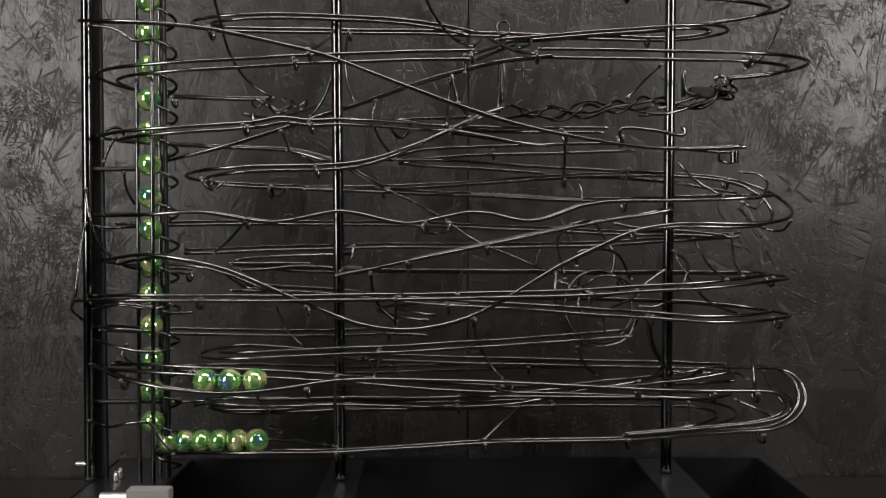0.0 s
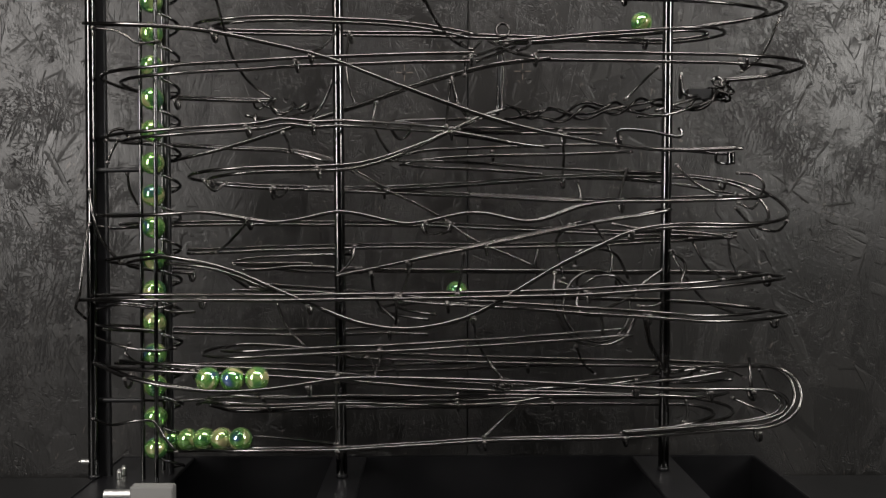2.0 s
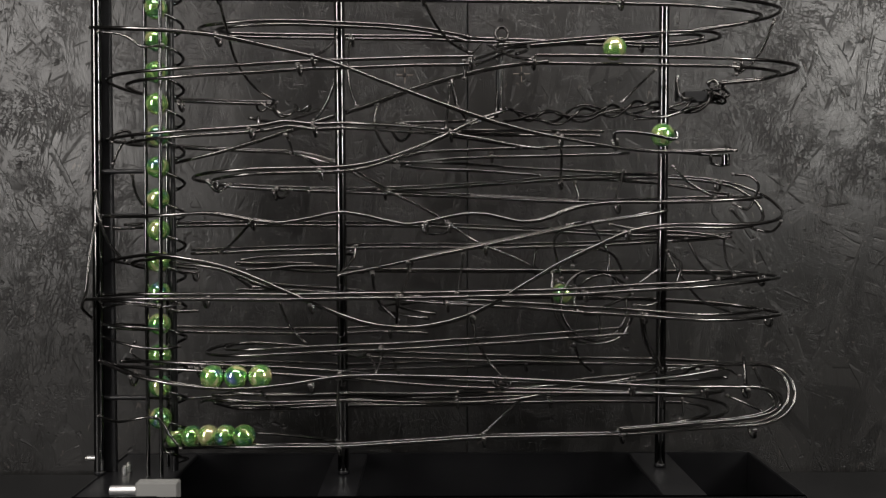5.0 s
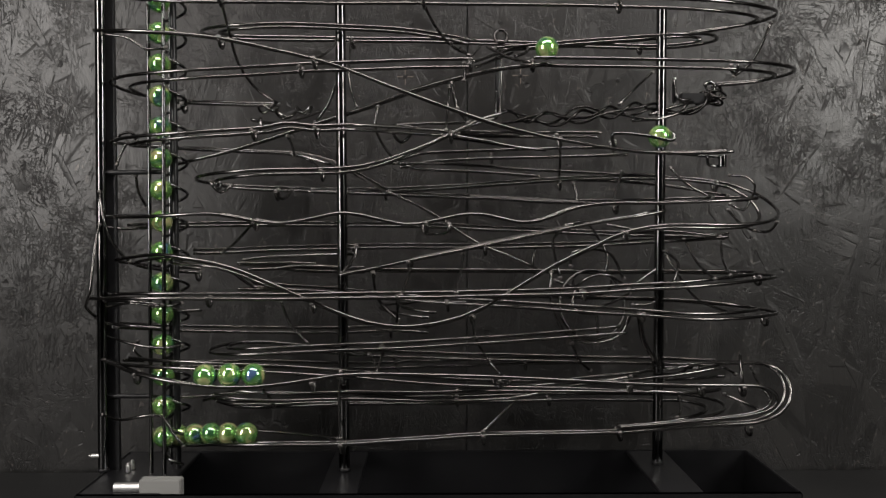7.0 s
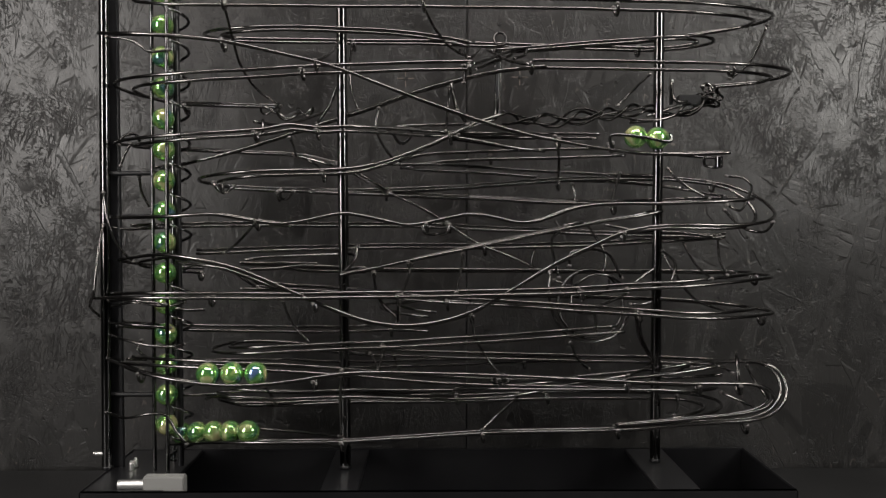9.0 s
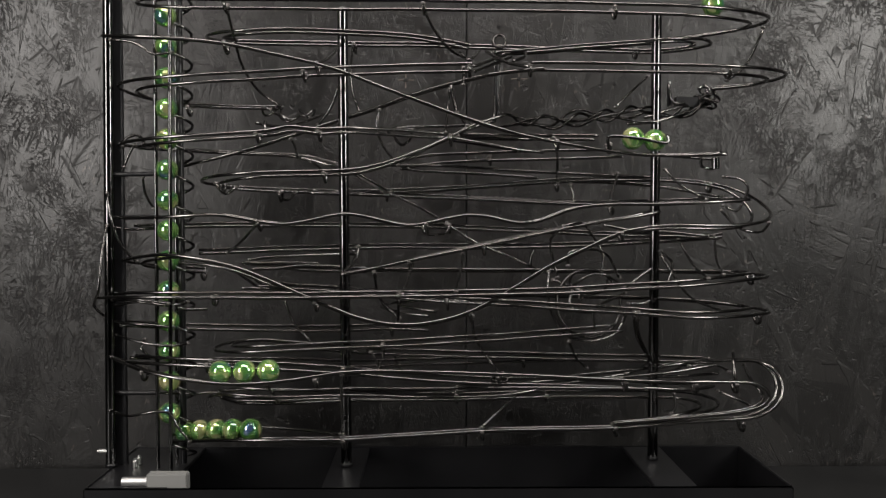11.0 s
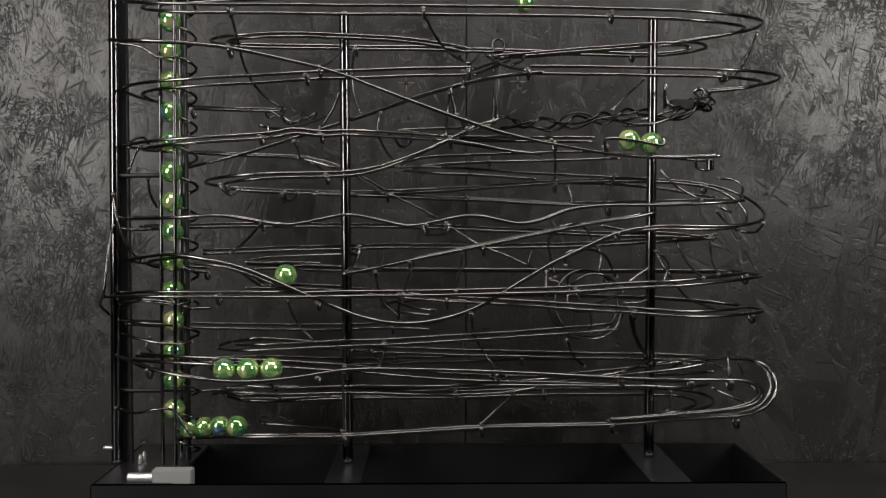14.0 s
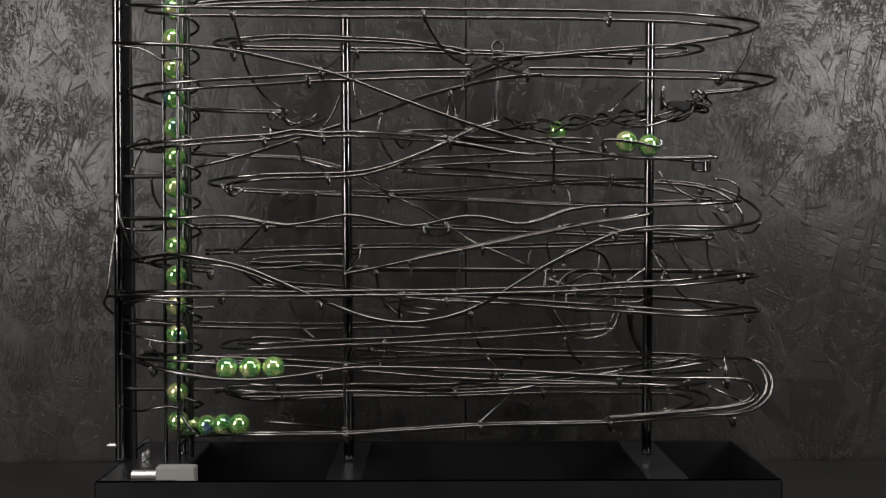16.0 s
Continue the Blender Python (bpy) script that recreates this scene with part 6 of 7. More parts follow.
    roll(MARBLES[14], ((0, -0.2070, 0.0340, 0.1786, 0), (0.1, -0.1088, -0.0300, 0.1752, 80), (0.2, -0.0832, 0.0000, 0.1707, 160), (0.3, -0.0555, 0.0000, 0.1699, 240), (0.4, -0.0309, 0.0000, 0.1672, 320), (0.5, -0.0002, -0.0040, 0.1652, 400), (0.6, 0.0286, -0.0120, 0.1643, 480), (0.7, 0.0596, -0.0200, 0.1627, 560), (0.8, 0.0914, -0.0280, 0.1612, 640), (0.9, 0.1258, -0.0340, 0.1591, 720), (1, 0.1639, -0.0350, 0.1566, 800), (1.1, 0.2002, -0.0240, 0.1554, 880), (1.2, 0.2237, -0.0050, 0.1546, 960), (1.3, 0.2205, 0.0120, 0.1560, 937), (1.4, 0.2118, 0.0240, 0.1573, 874), (1.5, 0.1803, 0.0340, 0.1576, 794), (1.6, 0.1459, 0.0400, 0.1583, 714), (1.7, 0.1128, 0.0400, 0.1587, 634), (1.8, 0.0764, 0.0400, 0.1604, 554), (1.9, 0.0434, 0.0400, 0.1608, 474), (2, 0.0103, 0.0400, 0.1608, 394), (2.1, -0.0211, 0.0380, 0.1602, 314), (2.2, -0.1151, 0.0380, 0.1395, 234), (2.3, -0.0873, 0.0380, 0.1095, 314), (2.4, 0.1449, 0.0380, 0.1142, 394), (2.5, 0.1890, -0.0290, 0.0844, 474), (2.6, -0.0004, -0.0340, 0.0768, 394), (2.72, -0.1200, -0.0320, 0.0714, 314), (3.5, -0.1200, -0.0320, 0.0714, 314), (3.62, -0.1332, -0.0250, 0.0693, 234), (5.05, -0.1332, -0.0250, 0.0693, 234), (5.17, -0.1472, -0.0170, 0.0674, 154), (6.72, -0.1472, -0.0170, 0.0674, 154), (6.84, -0.1610, -0.0080, 0.0652, 74), (8.2, -0.1610, -0.0080, 0.0652, 74), (8.32, -0.1748, 0.0020, 0.0624, -6), (9.55, -0.1748, 0.0020, 0.0624, -6), (9.67, -0.1886, 0.0120, 0.0594, -86), (11.05, -0.1886, 0.0120, 0.0594, -86), (11.2, -0.1960, 0.0000, 0.0575, -127), (11.3, -0.1960, 0.0000, 0.0589, -125), (11.6, -0.1960, 0.0000, 0.0628, -118), (11.9, -0.1960, 0.0000, 0.0668, -111), (12.2, -0.1960, 0.0000, 0.0717, -102), (12.5, -0.1960, 0.0000, 0.0764, -93), (12.8, -0.1960, 0.0000, 0.0800, -87), (13.1, -0.1960, 0.0000, 0.0847, -79), (13.4, -0.1960, 0.0000, 0.0883, -72), (13.6, -0.1960, 0.0000, 0.0931, -64), (13.8, -0.1960, 0.0000, 0.0955, -59), (14, -0.1960, 0.0000, 0.0979, -55), (14.2, -0.1960, 0.0000, 0.0998, -52), (14.4, -0.1960, 0.0000, 0.1034, -45), (14.6, -0.1960, 0.0000, 0.1062, -40), (15, -0.1960, 0.0000, 0.1072, -38), (15.5, -0.1960, 0.0000, 0.1082, -37), (16, -0.1960, 0.0000, 0.1089, -35)))
    roll(MARBLES[15], ((0, -0.1960, 0.0000, 0.4222, 0), (0.6, -0.1960, 0.0000, 0.4227, 1), (1.2, -0.1960, 0.0000, 0.4230, 1), (1.25, 0.0447, -0.0300, 0.3692, 81), (1.5, 0.2222, 0.0000, 0.3565, 161), (1.6, 0.2240, 0.0200, 0.3593, 180), (1.7, 0.2131, 0.0300, 0.3599, 101), (1.8, 0.1950, 0.0340, 0.3584, 21), (1.9, 0.1718, 0.0380, 0.3560, -59), (2, 0.1424, 0.0380, 0.3536, -139), (2.1, 0.1122, 0.0380, 0.3520, -219), (2.2, -0.0852, 0.0440, 0.3552, -299), (2.3, -0.0124, -0.0100, 0.3446, -219), (2.4, 0.1250, 0.0150, 0.3477, -139), (2.5, -0.0440, -0.0400, 0.3207, -219), (2.6, -0.2202, 0.0000, 0.3066, -299), (2.7, -0.0760, -0.0400, 0.2826, -219), (2.8, 0.0606, -0.0400, 0.2749, -139), (2.9, 0.1383, -0.0330, 0.2694, -59), (3, 0.1429, -0.0330, 0.2689, -26), (16, 0.1438, -0.0330, 0.2672, -23)))
    roll(MARBLES[16], ((0, -0.1960, 0.0000, 0.3574, 0), (0.6, -0.1960, 0.0000, 0.3579, 1), (1.2, -0.1960, 0.0000, 0.3582, 1), (1.8, -0.1960, 0.0000, 0.3586, 2), (2.1, -0.1960, 0.0000, 0.3595, 4), (2.4, -0.1960, 0.0000, 0.3617, 8), (2.7, -0.1960, 0.0000, 0.3670, 17), (3, -0.1960, 0.0000, 0.3715, 25), (3.3, -0.1960, 0.0000, 0.3752, 32), (3.6, -0.1960, 0.0000, 0.3806, 42), (3.9, -0.1960, 0.0000, 0.3839, 48), (4.2, -0.1960, 0.0000, 0.3881, 55), (6.3, -0.1960, 0.0000, 0.4197, 112), (6.35, 0.0461, -0.0300, 0.3688, 192), (6.6, 0.2197, 0.0220, 0.3621, 272), (6.7, -0.0401, 0.0440, 0.3545, 192), (6.8, -0.0607, -0.0100, 0.3515, 112), (6.9, 0.1816, 0.0250, 0.3532, 192), (7, 0.0676, -0.0360, 0.3261, 112), (7.1, 0.2321, -0.0050, 0.3223, 192), (7.2, 0.1497, 0.0200, 0.3018, 112), (7.3, 0.0318, 0.0000, 0.2896, 32), (7.4, -0.0114, 0.0380, 0.2433, -48), (7.5, 0.0629, -0.0380, 0.2218, 32), (7.6, 0.2110, 0.0140, 0.2292, 112), (7.7, 0.1747, -0.0340, 0.2128, 32), (7.8, -0.0932, -0.0420, 0.2001, -48), (7.9, -0.1521, 0.0000, 0.1940, -128), (8, -0.0000, -0.0100, 0.1658, -48), (8.1, 0.1683, 0.0380, 0.1565, 32), (8.2, -0.0644, 0.0380, 0.1412, -48), (8.3, -0.1212, 0.0200, 0.1157, -128), (8.4, 0.1087, 0.0380, 0.1169, -48), (8.5, 0.2054, -0.0280, 0.0851, 32), (8.6, 0.0290, -0.0340, 0.0782, -48), (8.68, -0.1332, -0.0250, 0.0693, -128), (9.55, -0.1332, -0.0250, 0.0693, -128), (9.67, -0.1472, -0.0170, 0.0674, -208), (11.05, -0.1472, -0.0170, 0.0674, -208), (11.17, -0.1610, -0.0080, 0.0652, -288), (12.57, -0.1610, -0.0080, 0.0652, -288), (12.69, -0.1748, 0.0020, 0.0624, -368), (14.12, -0.1748, 0.0020, 0.0624, -368), (14.24, -0.1886, 0.0120, 0.0594, -448), (16, -0.1886, 0.0120, 0.0594, -448)))
    roll(MARBLES[17], ((0, -0.1960, 0.0000, 0.4006, 0), (0.6, -0.1960, 0.0000, 0.4011, 1), (1.2, -0.1960, 0.0000, 0.4014, 1), (1.8, -0.1960, 0.0000, 0.4018, 2), (2.1, -0.1960, 0.0000, 0.4027, 4), (2.4, -0.1960, 0.0000, 0.4049, 8), (2.7, -0.1960, 0.0000, 0.4102, 17), (3, -0.1960, 0.0000, 0.4147, 25), (3.3, -0.1960, 0.0000, 0.4184, 32), (3.35, 0.0453, -0.0300, 0.3676, 112), (3.6, 0.2121, 0.0250, 0.3582, 192), (3.7, -0.0353, 0.0440, 0.3534, 112), (3.8, -0.0201, -0.0100, 0.3474, 192), (3.9, 0.1292, 0.0150, 0.3491, 272), (4, 0.1099, -0.0360, 0.3236, 192), (4.1, 0.1873, 0.0200, 0.3176, 272), (4.2, 0.0625, 0.0000, 0.2911, 192), (4.35, -0.0113, 0.0380, 0.2424, 112), (4.45, 0.0617, -0.0380, 0.2213, 192), (4.6, 0.1715, -0.0340, 0.2124, 272), (4.75, -0.0917, -0.0420, 0.2000, 192), (4.95, -0.0001, -0.0100, 0.1662, 272), (5.1, 0.1653, 0.0380, 0.1571, 352), (5.25, -0.1910, 0.0100, 0.1420, 272), (5.4, -0.2261, 0.0000, 0.1233, 192), (5.55, -0.1775, -0.0400, 0.1142, 272), (5.75, -0.1551, -0.0470, 0.1127, 352), (9.75, -0.1551, -0.0470, 0.1127, 352), (9.95, -0.1327, -0.0470, 0.1136, 432), (16, -0.1327, -0.0470, 0.1136, 432)))
    roll(MARBLES[18], ((0, -0.1486, -0.0470, 0.1129, 0), (5.7, -0.1486, -0.0470, 0.1129, 0), (5.9, -0.1393, -0.0470, 0.1133, 66), (9.7, -0.1393, -0.0470, 0.1133, 66), (9.95, -0.1168, -0.0470, 0.1139, 146), (16, -0.1168, -0.0470, 0.1139, 146)))
    roll(MARBLES[19], ((0, -0.1334, -0.0470, 0.1129, 0), (5.7, -0.1334, -0.0470, 0.1129, 0), (5.9, -0.1236, -0.0470, 0.1131, 71), (9.7, -0.1236, -0.0470, 0.1131, 71), (10, -0.0517, -0.0480, 0.1173, 151), (10.3, 0.1230, -0.0460, 0.1146, 231), (10.45, 0.2204, -0.0320, 0.0981, 311), (10.6, 0.1854, -0.0320, 0.0843, 231), (10.8, -0.0064, -0.0340, 0.0744, 151), (10.95, -0.1332, -0.0250, 0.0693, 71), (11.05, -0.1332, -0.0250, 0.0693, 71), (11.17, -0.1472, -0.0170, 0.0674, -9), (12.57, -0.1472, -0.0170, 0.0674, -9), (12.69, -0.1610, -0.0080, 0.0652, -89), (14.12, -0.1610, -0.0080, 0.0652, -89), (14.24, -0.1748, 0.0020, 0.0624, -169), (16, -0.1748, 0.0020, 0.0624, -169)))
    roll(MARBLES[20], ((0, -0.1179, -0.0470, 0.1133, 0), (5.7, -0.1179, -0.0470, 0.1133, 0), (5.95, -0.0801, -0.0480, 0.1135, 80), (6.3, 0.0721, -0.0480, 0.1149, 160), (6.42, 0.1596, -0.0100, 0.1033, 240), (6.5, 0.1856, 0.0200, 0.0881, 320), (6.57, 0.0850, -0.0340, 0.0797, 240), (6.66, -0.1200, -0.0320, 0.0714, 160), (6.72, -0.1200, -0.0320, 0.0714, 160), (6.84, -0.1332, -0.0250, 0.0693, 80), (8.2, -0.1332, -0.0250, 0.0693, 80), (8.32, -0.1472, -0.0170, 0.0674, 0), (9.55, -0.1472, -0.0170, 0.0674, 0), (9.67, -0.1610, -0.0080, 0.0652, -80), (11.05, -0.1610, -0.0080, 0.0652, -80), (11.17, -0.1748, 0.0020, 0.0624, -160), (12.57, -0.1748, 0.0020, 0.0624, -160), (12.69, -0.1886, 0.0120, 0.0594, -240), (14.12, -0.1886, 0.0120, 0.0594, -240), (14.27, -0.1960, 0.0000, 0.0579, -282), (14.4, -0.1960, 0.0000, 0.0602, -277), (14.6, -0.1960, 0.0000, 0.0630, -272), (15, -0.1960, 0.0000, 0.0640, -271), (15.5, -0.1960, 0.0000, 0.0650, -269), (16, -0.1960, 0.0000, 0.0657, -268)))
    roll(MARBLES[21], ((0, -0.1960, 0.0000, 0.3790, 0), (0.6, -0.1960, 0.0000, 0.3795, 1), (1.2, -0.1960, 0.0000, 0.3798, 1), (1.8, -0.1960, 0.0000, 0.3802, 2), (2.1, -0.1960, 0.0000, 0.3811, 4), (2.4, -0.1960, 0.0000, 0.3833, 8), (2.7, -0.1960, 0.0000, 0.3886, 17), (3, -0.1960, 0.0000, 0.3931, 25), (3.3, -0.1960, 0.0000, 0.3968, 32), (3.6, -0.1960, 0.0000, 0.4022, 42), (3.9, -0.1960, 0.0000, 0.4055, 48), (4.2, -0.1960, 0.0000, 0.4097, 55), (4.55, -0.1960, 0.0000, 0.4149, 64), (4.6, 0.0456, -0.0300, 0.3689, 144), (4.75, 0.2166, 0.0220, 0.3595, 224), (4.9, 0.1729, 0.0250, 0.3513, 144), (5, 0.1106, -0.0360, 0.3244, 64), (5.1, 0.1884, 0.0200, 0.3183, 144), (5.2, 0.0629, 0.0000, 0.2916, 64), (5.3, -0.0113, 0.0380, 0.2427, -16), (5.4, 0.1723, -0.0340, 0.2125, 64), (5.5, -0.0920, -0.0420, 0.2000, -16), (5.6, -0.0001, -0.0100, 0.1661, 64), (5.7, 0.1659, 0.0380, 0.1570, 144), (5.8, 0.1070, 0.0380, 0.1179, 64), (5.9, 0.2023, -0.0280, 0.0867, 144), (6, 0.0285, -0.0340, 0.0791, 64), (6.1, -0.1332, -0.0250, 0.0693, -16), (6.72, -0.1332, -0.0250, 0.0693, -16), (6.84, -0.1472, -0.0170, 0.0674, -96), (8.2, -0.1472, -0.0170, 0.0674, -96), (8.32, -0.1610, -0.0080, 0.0652, -176), (9.55, -0.1610, -0.0080, 0.0652, -176), (9.67, -0.1748, 0.0020, 0.0624, -256), (11.05, -0.1748, 0.0020, 0.0624, -256), (11.17, -0.1886, 0.0120, 0.0594, -336), (12.57, -0.1886, 0.0120, 0.0594, -336), (12.72, -0.1960, 0.0000, 0.0574, -377), (12.8, -0.1960, 0.0000, 0.0584, -376), (13.1, -0.1960, 0.0000, 0.0631, -367), (13.4, -0.1960, 0.0000, 0.0667, -361), (13.6, -0.1960, 0.0000, 0.0715, -352), (13.8, -0.1960, 0.0000, 0.0739, -348), (14, -0.1960, 0.0000, 0.0763, -344), (14.2, -0.1960, 0.0000, 0.0782, -340), (14.4, -0.1960, 0.0000, 0.0818, -334), (14.6, -0.1960, 0.0000, 0.0846, -329), (15, -0.1960, 0.0000, 0.0856, -327), (15.5, -0.1960, 0.0000, 0.0866, -325), (16, -0.1960, 0.0000, 0.0873, -324)))
    roll(MARBLES[22], ((0, -0.1960, 0.0000, 0.3358, 0), (0.6, -0.1960, 0.0000, 0.3363, 1), (1.2, -0.1960, 0.0000, 0.3366, 1), (1.8, -0.1960, 0.0000, 0.3370, 2), (2.1, -0.1960, 0.0000, 0.3379, 4), (2.4, -0.1960, 0.0000, 0.3401, 8), (2.7, -0.1960, 0.0000, 0.3454, 17), (3, -0.1960, 0.0000, 0.3499, 25), (3.3, -0.1960, 0.0000, 0.3536, 32), (3.6, -0.1960, 0.0000, 0.3590, 42), (3.9, -0.1960, 0.0000, 0.3623, 48), (4.2, -0.1960, 0.0000, 0.3665, 55), (6.3, -0.1960, 0.0000, 0.3981, 112), (6.6, -0.1960, 0.0000, 0.4019, 118), (6.9, -0.1960, 0.0000, 0.4057, 125), (7.2, -0.1960, 0.0000, 0.4103, 133), (7.5, -0.1960, 0.0000, 0.4149, 142), (7.8, -0.1960, 0.0000, 0.4195, 150), (7.85, -0.1960, 0.0000, 0.4201, 151), (7.9, 0.0466, -0.0300, 0.3703, 231), (8.1, 0.2266, 0.0220, 0.3620, 311), (8.2, -0.0370, 0.0440, 0.3551, 231), (8.3, -0.0565, -0.0100, 0.3521, 151), (8.4, 0.1798, 0.0250, 0.3529, 231), (8.5, 0.0011, -0.0400, 0.3216, 151), (8.6, -0.2104, -0.0050, 0.3154, 71), (8.7, -0.1048, -0.0250, 0.2928, 151), (8.8, 0.0177, -0.0400, 0.2781, 231), (8.9, 0.1260, -0.0350, 0.2686, 311), (9, 0.1281, -0.0350, 0.2693, 327), (16, 0.1274, -0.0350, 0.2694, 322)))
    roll(MARBLES[23], ((0, -0.1960, 0.0000, 0.3142, 0), (0.6, -0.1960, 0.0000, 0.3147, 1), (1.2, -0.1960, 0.0000, 0.3150, 1), (1.8, -0.1960, 0.0000, 0.3154, 2), (2.1, -0.1960, 0.0000, 0.3163, 4), (2.4, -0.1960, 0.0000, 0.3185, 8), (2.7, -0.1960, 0.0000, 0.3238, 17), (3, -0.1960, 0.0000, 0.3283, 25), (3.3, -0.1960, 0.0000, 0.3320, 32), (3.6, -0.1960, 0.0000, 0.3374, 42), (3.9, -0.1960, 0.0000, 0.3407, 48), (4.2, -0.1960, 0.0000, 0.3449, 55), (6.3, -0.1960, 0.0000, 0.3765, 112), (6.6, -0.1960, 0.0000, 0.3803, 118), (6.9, -0.1960, 0.0000, 0.3841, 125), (7.2, -0.1960, 0.0000, 0.3887, 133), (7.5, -0.1960, 0.0000, 0.3933, 142), (7.8, -0.1960, 0.0000, 0.3979, 150), (8.1, -0.1960, 0.0000, 0.4017, 157), (8.4, -0.1960, 0.0000, 0.4051, 163), (8.7, -0.1960, 0.0000, 0.4102, 172), (9, -0.1960, 0.0000, 0.4141, 179), (9.05, -0.1960, 0.0000, 0.4152, 181), (9.1, 0.0469, -0.0300, 0.3697, 261), (9.2, 0.2279, 0.0220, 0.3754, 341), (9.3, -0.0568, -0.0100, 0.3523, 261), (9.4, 0.0011, -0.0400, 0.3215, 341), (9.48, 0.1933, 0.0200, 0.3191, 421), (9.55, 0.0646, 0.0000, 0.2934, 341), (9.62, -0.1542, 0.0100, 0.1904, 261), (9.7, -0.1834, -0.0340, 0.1144, 181), (9.85, -0.1486, -0.0470, 0.1132, 261), (16, -0.1486, -0.0470, 0.1132, 261)))
    roll(MARBLES[24], ((0, -0.1960, 0.0000, 0.2926, 0), (0.6, -0.1960, 0.0000, 0.2931, 1), (1.2, -0.1960, 0.0000, 0.2934, 1), (1.8, -0.1960, 0.0000, 0.2938, 2), (2.1, -0.1960, 0.0000, 0.2947, 4), (2.4, -0.1960, 0.0000, 0.2969, 8), (2.7, -0.1960, 0.0000, 0.3022, 17), (3, -0.1960, 0.0000, 0.3067, 25), (3.3, -0.1960, 0.0000, 0.3104, 32), (3.6, -0.1960, 0.0000, 0.3158, 42), (3.9, -0.1960, 0.0000, 0.3191, 48), (4.2, -0.1960, 0.0000, 0.3233, 55), (6.3, -0.1960, 0.0000, 0.3549, 112), (6.6, -0.1960, 0.0000, 0.3587, 118), (6.9, -0.1960, 0.0000, 0.3625, 125), (7.2, -0.1960, 0.0000, 0.3671, 133), (7.5, -0.1960, 0.0000, 0.3717, 142), (7.8, -0.1960, 0.0000, 0.3763, 150), (8.1, -0.1960, 0.0000, 0.3801, 157), (8.4, -0.1960, 0.0000, 0.3835, 163), (8.7, -0.1960, 0.0000, 0.3886, 172), (9, -0.1960, 0.0000, 0.3925, 179), (9.2, -0.1960, 0.0000, 0.3969, 187), (10.9, -0.1960, 0.0000, 0.4206, 229), (10.95, 0.0475, -0.0300, 0.3697, 309), (11.1, 0.2248, 0.0220, 0.3608, 389), (11.2, -0.0668, 0.0420, 0.3576, 309), (11.3, -0.0383, -0.0100, 0.3487, 389), (11.4, 0.1598, 0.0200, 0.3522, 469), (11.5, -0.0217, -0.0400, 0.3215, 389), (11.6, -0.2222, 0.0000, 0.3095, 309), (11.7, -0.1050, -0.0250, 0.2922, 389), (11.8, 0.0283, 0.0360, 0.2369, 469), (11.9, 0.0705, 0.0100, 0.1803, 549), (12, -0.0639, -0.0200, 0.1341, 469), (12.1, -0.1456, 0.0000, 0.1305, 389), (12.2, 0.0174, -0.0250, 0.1282, 469), (12.3, 0.1436, 0.0100, 0.1110, 549), (12.4, -0.1123, -0.0100, 0.1048, 469), (12.5, 0.1358, 0.0340, 0.0861, 549), (12.6, -0.0553, -0.0330, 0.0730, 469), (12.7, -0.1472, -0.0170, 0.0674, 389), (14.12, -0.1472, -0.0170, 0.0674, 389), (14.24, -0.1610, -0.0080, 0.0652, 309), (16, -0.1610, -0.0080, 0.0652, 309)))
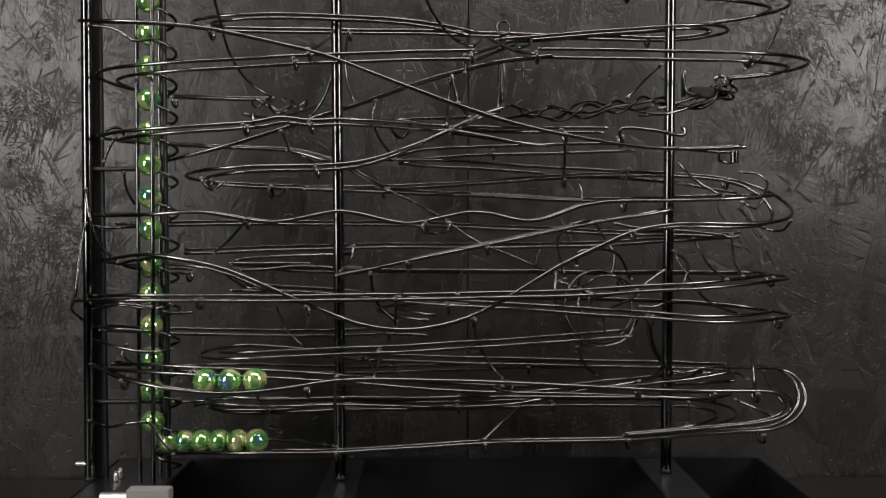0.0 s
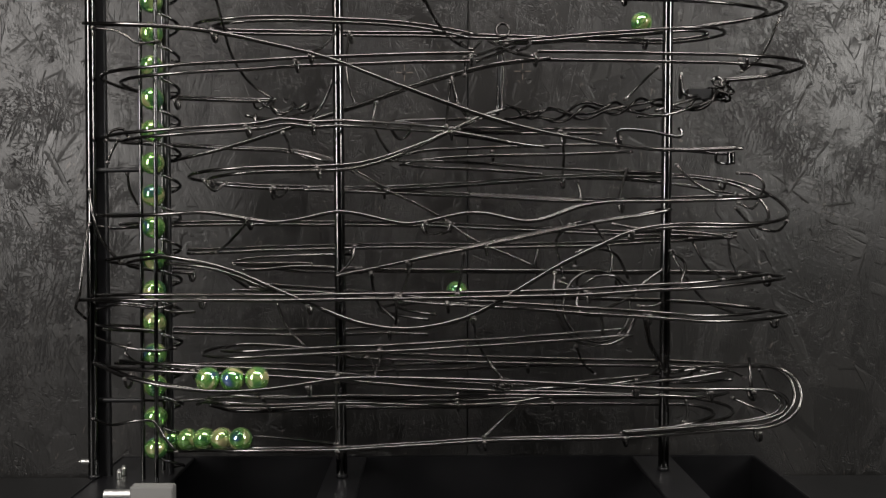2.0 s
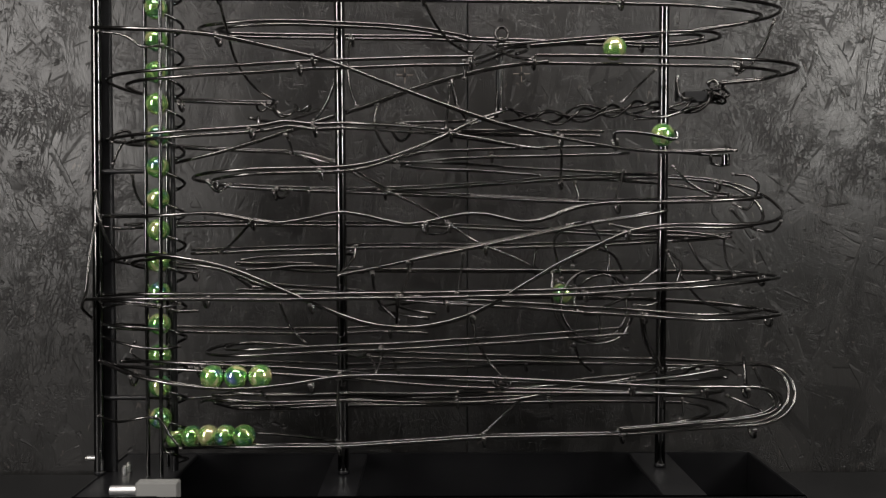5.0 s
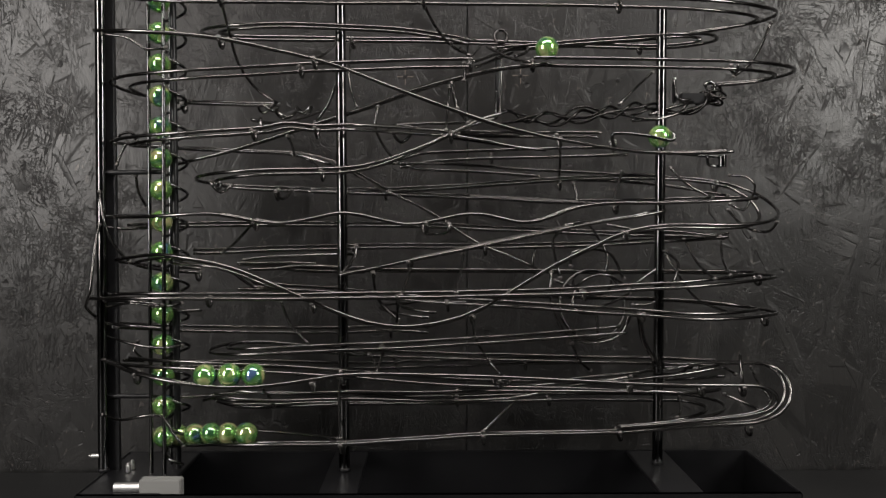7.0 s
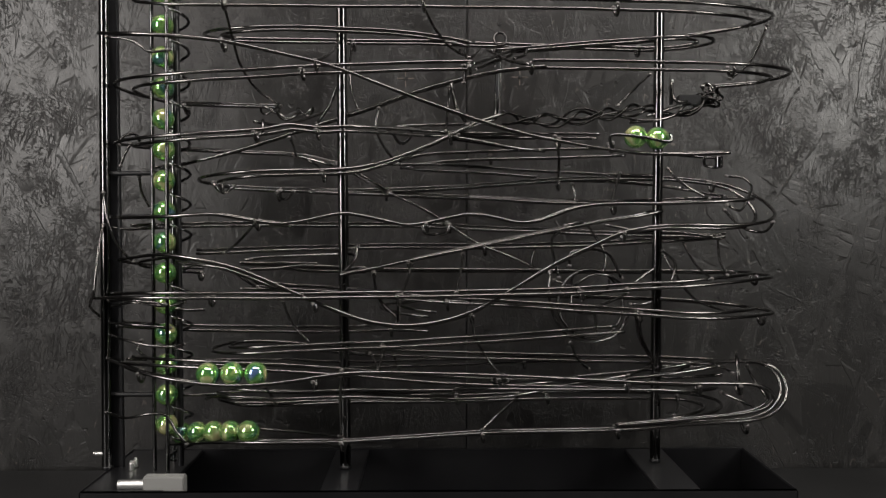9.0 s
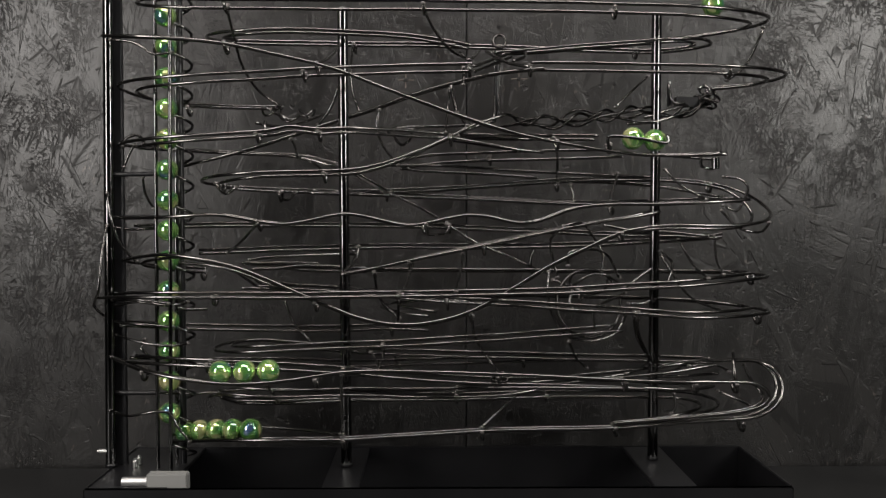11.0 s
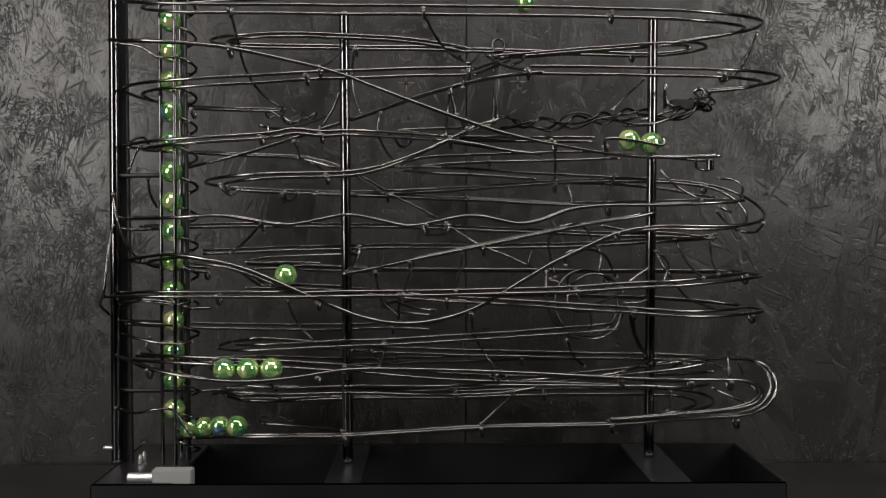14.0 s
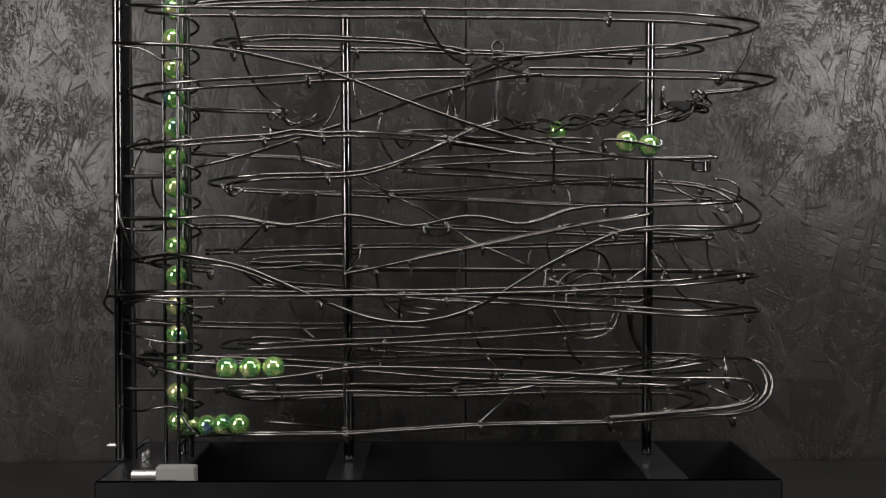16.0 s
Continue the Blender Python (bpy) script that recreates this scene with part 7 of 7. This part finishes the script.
    roll(MARBLES[25], ((0, -0.1960, 0.0000, 0.2710, 0), (0.6, -0.1960, 0.0000, 0.2715, 1), (1.2, -0.1960, 0.0000, 0.2718, 1), (1.8, -0.1960, 0.0000, 0.2722, 2), (2.1, -0.1960, 0.0000, 0.2731, 4), (2.4, -0.1960, 0.0000, 0.2753, 8), (2.7, -0.1960, 0.0000, 0.2806, 17), (3, -0.1960, 0.0000, 0.2851, 25), (3.3, -0.1960, 0.0000, 0.2888, 32), (3.6, -0.1960, 0.0000, 0.2942, 42), (3.9, -0.1960, 0.0000, 0.2975, 48), (4.2, -0.1960, 0.0000, 0.3017, 55), (6.3, -0.1960, 0.0000, 0.3333, 112), (6.6, -0.1960, 0.0000, 0.3371, 118), (6.9, -0.1960, 0.0000, 0.3409, 125), (7.2, -0.1960, 0.0000, 0.3455, 133), (7.5, -0.1960, 0.0000, 0.3501, 142), (7.8, -0.1960, 0.0000, 0.3547, 150), (8.1, -0.1960, 0.0000, 0.3585, 157), (8.4, -0.1960, 0.0000, 0.3619, 163), (8.7, -0.1960, 0.0000, 0.3670, 172), (9, -0.1960, 0.0000, 0.3709, 179), (9.2, -0.1960, 0.0000, 0.3753, 187), (11.3, -0.1960, 0.0000, 0.4045, 239), (11.6, -0.1960, 0.0000, 0.4084, 246), (11.9, -0.1960, 0.0000, 0.4124, 253), (12.2, -0.1960, 0.0000, 0.4173, 262), (12.25, -0.1960, 0.0000, 0.4181, 263), (12.3, 0.0851, -0.0400, 0.3876, 343), (12.4, 0.1815, 0.0000, 0.3864, 423), (12.5, 0.0417, 0.0400, 0.3798, 343), (12.6, 0.2251, 0.0100, 0.3622, 423), (12.7, 0.0111, 0.0440, 0.3536, 343), (12.8, -0.1347, 0.0050, 0.3546, 263), (12.9, 0.1011, 0.0150, 0.3450, 343), (13, 0.0411, 0.0000, 0.3396, 263), (13.1, 0.1679, -0.0400, 0.3232, 343), (13.2, 0.1856, 0.0250, 0.3065, 423), (13.3, 0.0859, 0.0000, 0.2933, 343), (13.4, -0.1481, 0.0000, 0.2519, 263), (13.5, 0.2149, 0.0260, 0.2347, 343), (13.6, -0.1443, -0.0400, 0.2251, 263), (13.7, 0.0137, -0.0420, 0.2159, 343), (13.8, 0.0502, 0.0200, 0.2002, 423), (13.9, -0.0878, 0.0000, 0.1941, 343), (14, -0.1078, -0.0400, 0.1769, 263), (14.1, 0.1979, -0.0300, 0.1561, 343), (14.2, -0.0311, 0.0380, 0.1608, 263), (14.3, -0.1923, -0.0200, 0.1269, 183), (14.4, 0.0244, -0.0200, 0.1233, 263), (14.5, 0.2034, -0.0400, 0.1053, 343), (14.6, 0.0845, -0.0340, 0.0788, 263), (14.75, -0.1472, -0.0170, 0.0674, 183), (16, -0.1472, -0.0170, 0.0674, 183)))
    roll(MARBLES[26], ((0, -0.1960, 0.0000, 0.2494, 0), (0.6, -0.1960, 0.0000, 0.2499, 1), (1.2, -0.1960, 0.0000, 0.2502, 1), (1.8, -0.1960, 0.0000, 0.2506, 2), (2.1, -0.1960, 0.0000, 0.2515, 4), (2.4, -0.1960, 0.0000, 0.2537, 8), (2.7, -0.1960, 0.0000, 0.2590, 17), (3, -0.1960, 0.0000, 0.2635, 25), (3.3, -0.1960, 0.0000, 0.2672, 32), (3.6, -0.1960, 0.0000, 0.2726, 42), (3.9, -0.1960, 0.0000, 0.2759, 48), (4.2, -0.1960, 0.0000, 0.2801, 55), (6.3, -0.1960, 0.0000, 0.3117, 112), (6.6, -0.1960, 0.0000, 0.3155, 118), (6.9, -0.1960, 0.0000, 0.3193, 125), (7.2, -0.1960, 0.0000, 0.3239, 133), (7.5, -0.1960, 0.0000, 0.3285, 142), (7.8, -0.1960, 0.0000, 0.3331, 150), (8.1, -0.1960, 0.0000, 0.3369, 157), (8.4, -0.1960, 0.0000, 0.3403, 163), (8.7, -0.1960, 0.0000, 0.3454, 172), (9, -0.1960, 0.0000, 0.3493, 179), (9.2, -0.1960, 0.0000, 0.3537, 187), (11.3, -0.1960, 0.0000, 0.3829, 239), (11.6, -0.1960, 0.0000, 0.3868, 246), (11.9, -0.1960, 0.0000, 0.3908, 253), (12.2, -0.1960, 0.0000, 0.3957, 262), (12.5, -0.1960, 0.0000, 0.4004, 271), (12.8, -0.1960, 0.0000, 0.4040, 277), (13.1, -0.1960, 0.0000, 0.4087, 285), (13.4, -0.1960, 0.0000, 0.4123, 292), (13.6, -0.1960, 0.0000, 0.4171, 300), (13.75, -0.1960, 0.0000, 0.4189, 304), (13.8, 0.0859, -0.0400, 0.3878, 384), (13.9, 0.1831, 0.0000, 0.3865, 464), (14, 0.0636, 0.0400, 0.3803, 384), (14.1, 0.2171, 0.0200, 0.3609, 464), (14.2, -0.0522, 0.0440, 0.3540, 384), (14.3, -0.0406, -0.0100, 0.3507, 464), (14.4, 0.1610, 0.0200, 0.3526, 544), (14.5, -0.0184, -0.0400, 0.3212, 464), (14.6, -0.2211, 0.0000, 0.3133, 384), (14.7, -0.1036, -0.0250, 0.2932, 464), (14.8, -0.0942, -0.0360, 0.2873, 531), (14.9, -0.0781, -0.0400, 0.2830, 611), (15, -0.0626, -0.0400, 0.2804, 691), (15.1, -0.0471, -0.0400, 0.2797, 771), (15.2, -0.0355, -0.0200, 0.2810, 851), (15.3, -0.0276, -0.0150, 0.2812, 908), (15.4, -0.0196, -0.0100, 0.2813, 965), (15.5, -0.0031, -0.0020, 0.2818, 1045), (15.75, 0.0403, 0.0100, 0.2811, 1125), (16, 0.0855, 0.0130, 0.2810, 1205)))


motions()
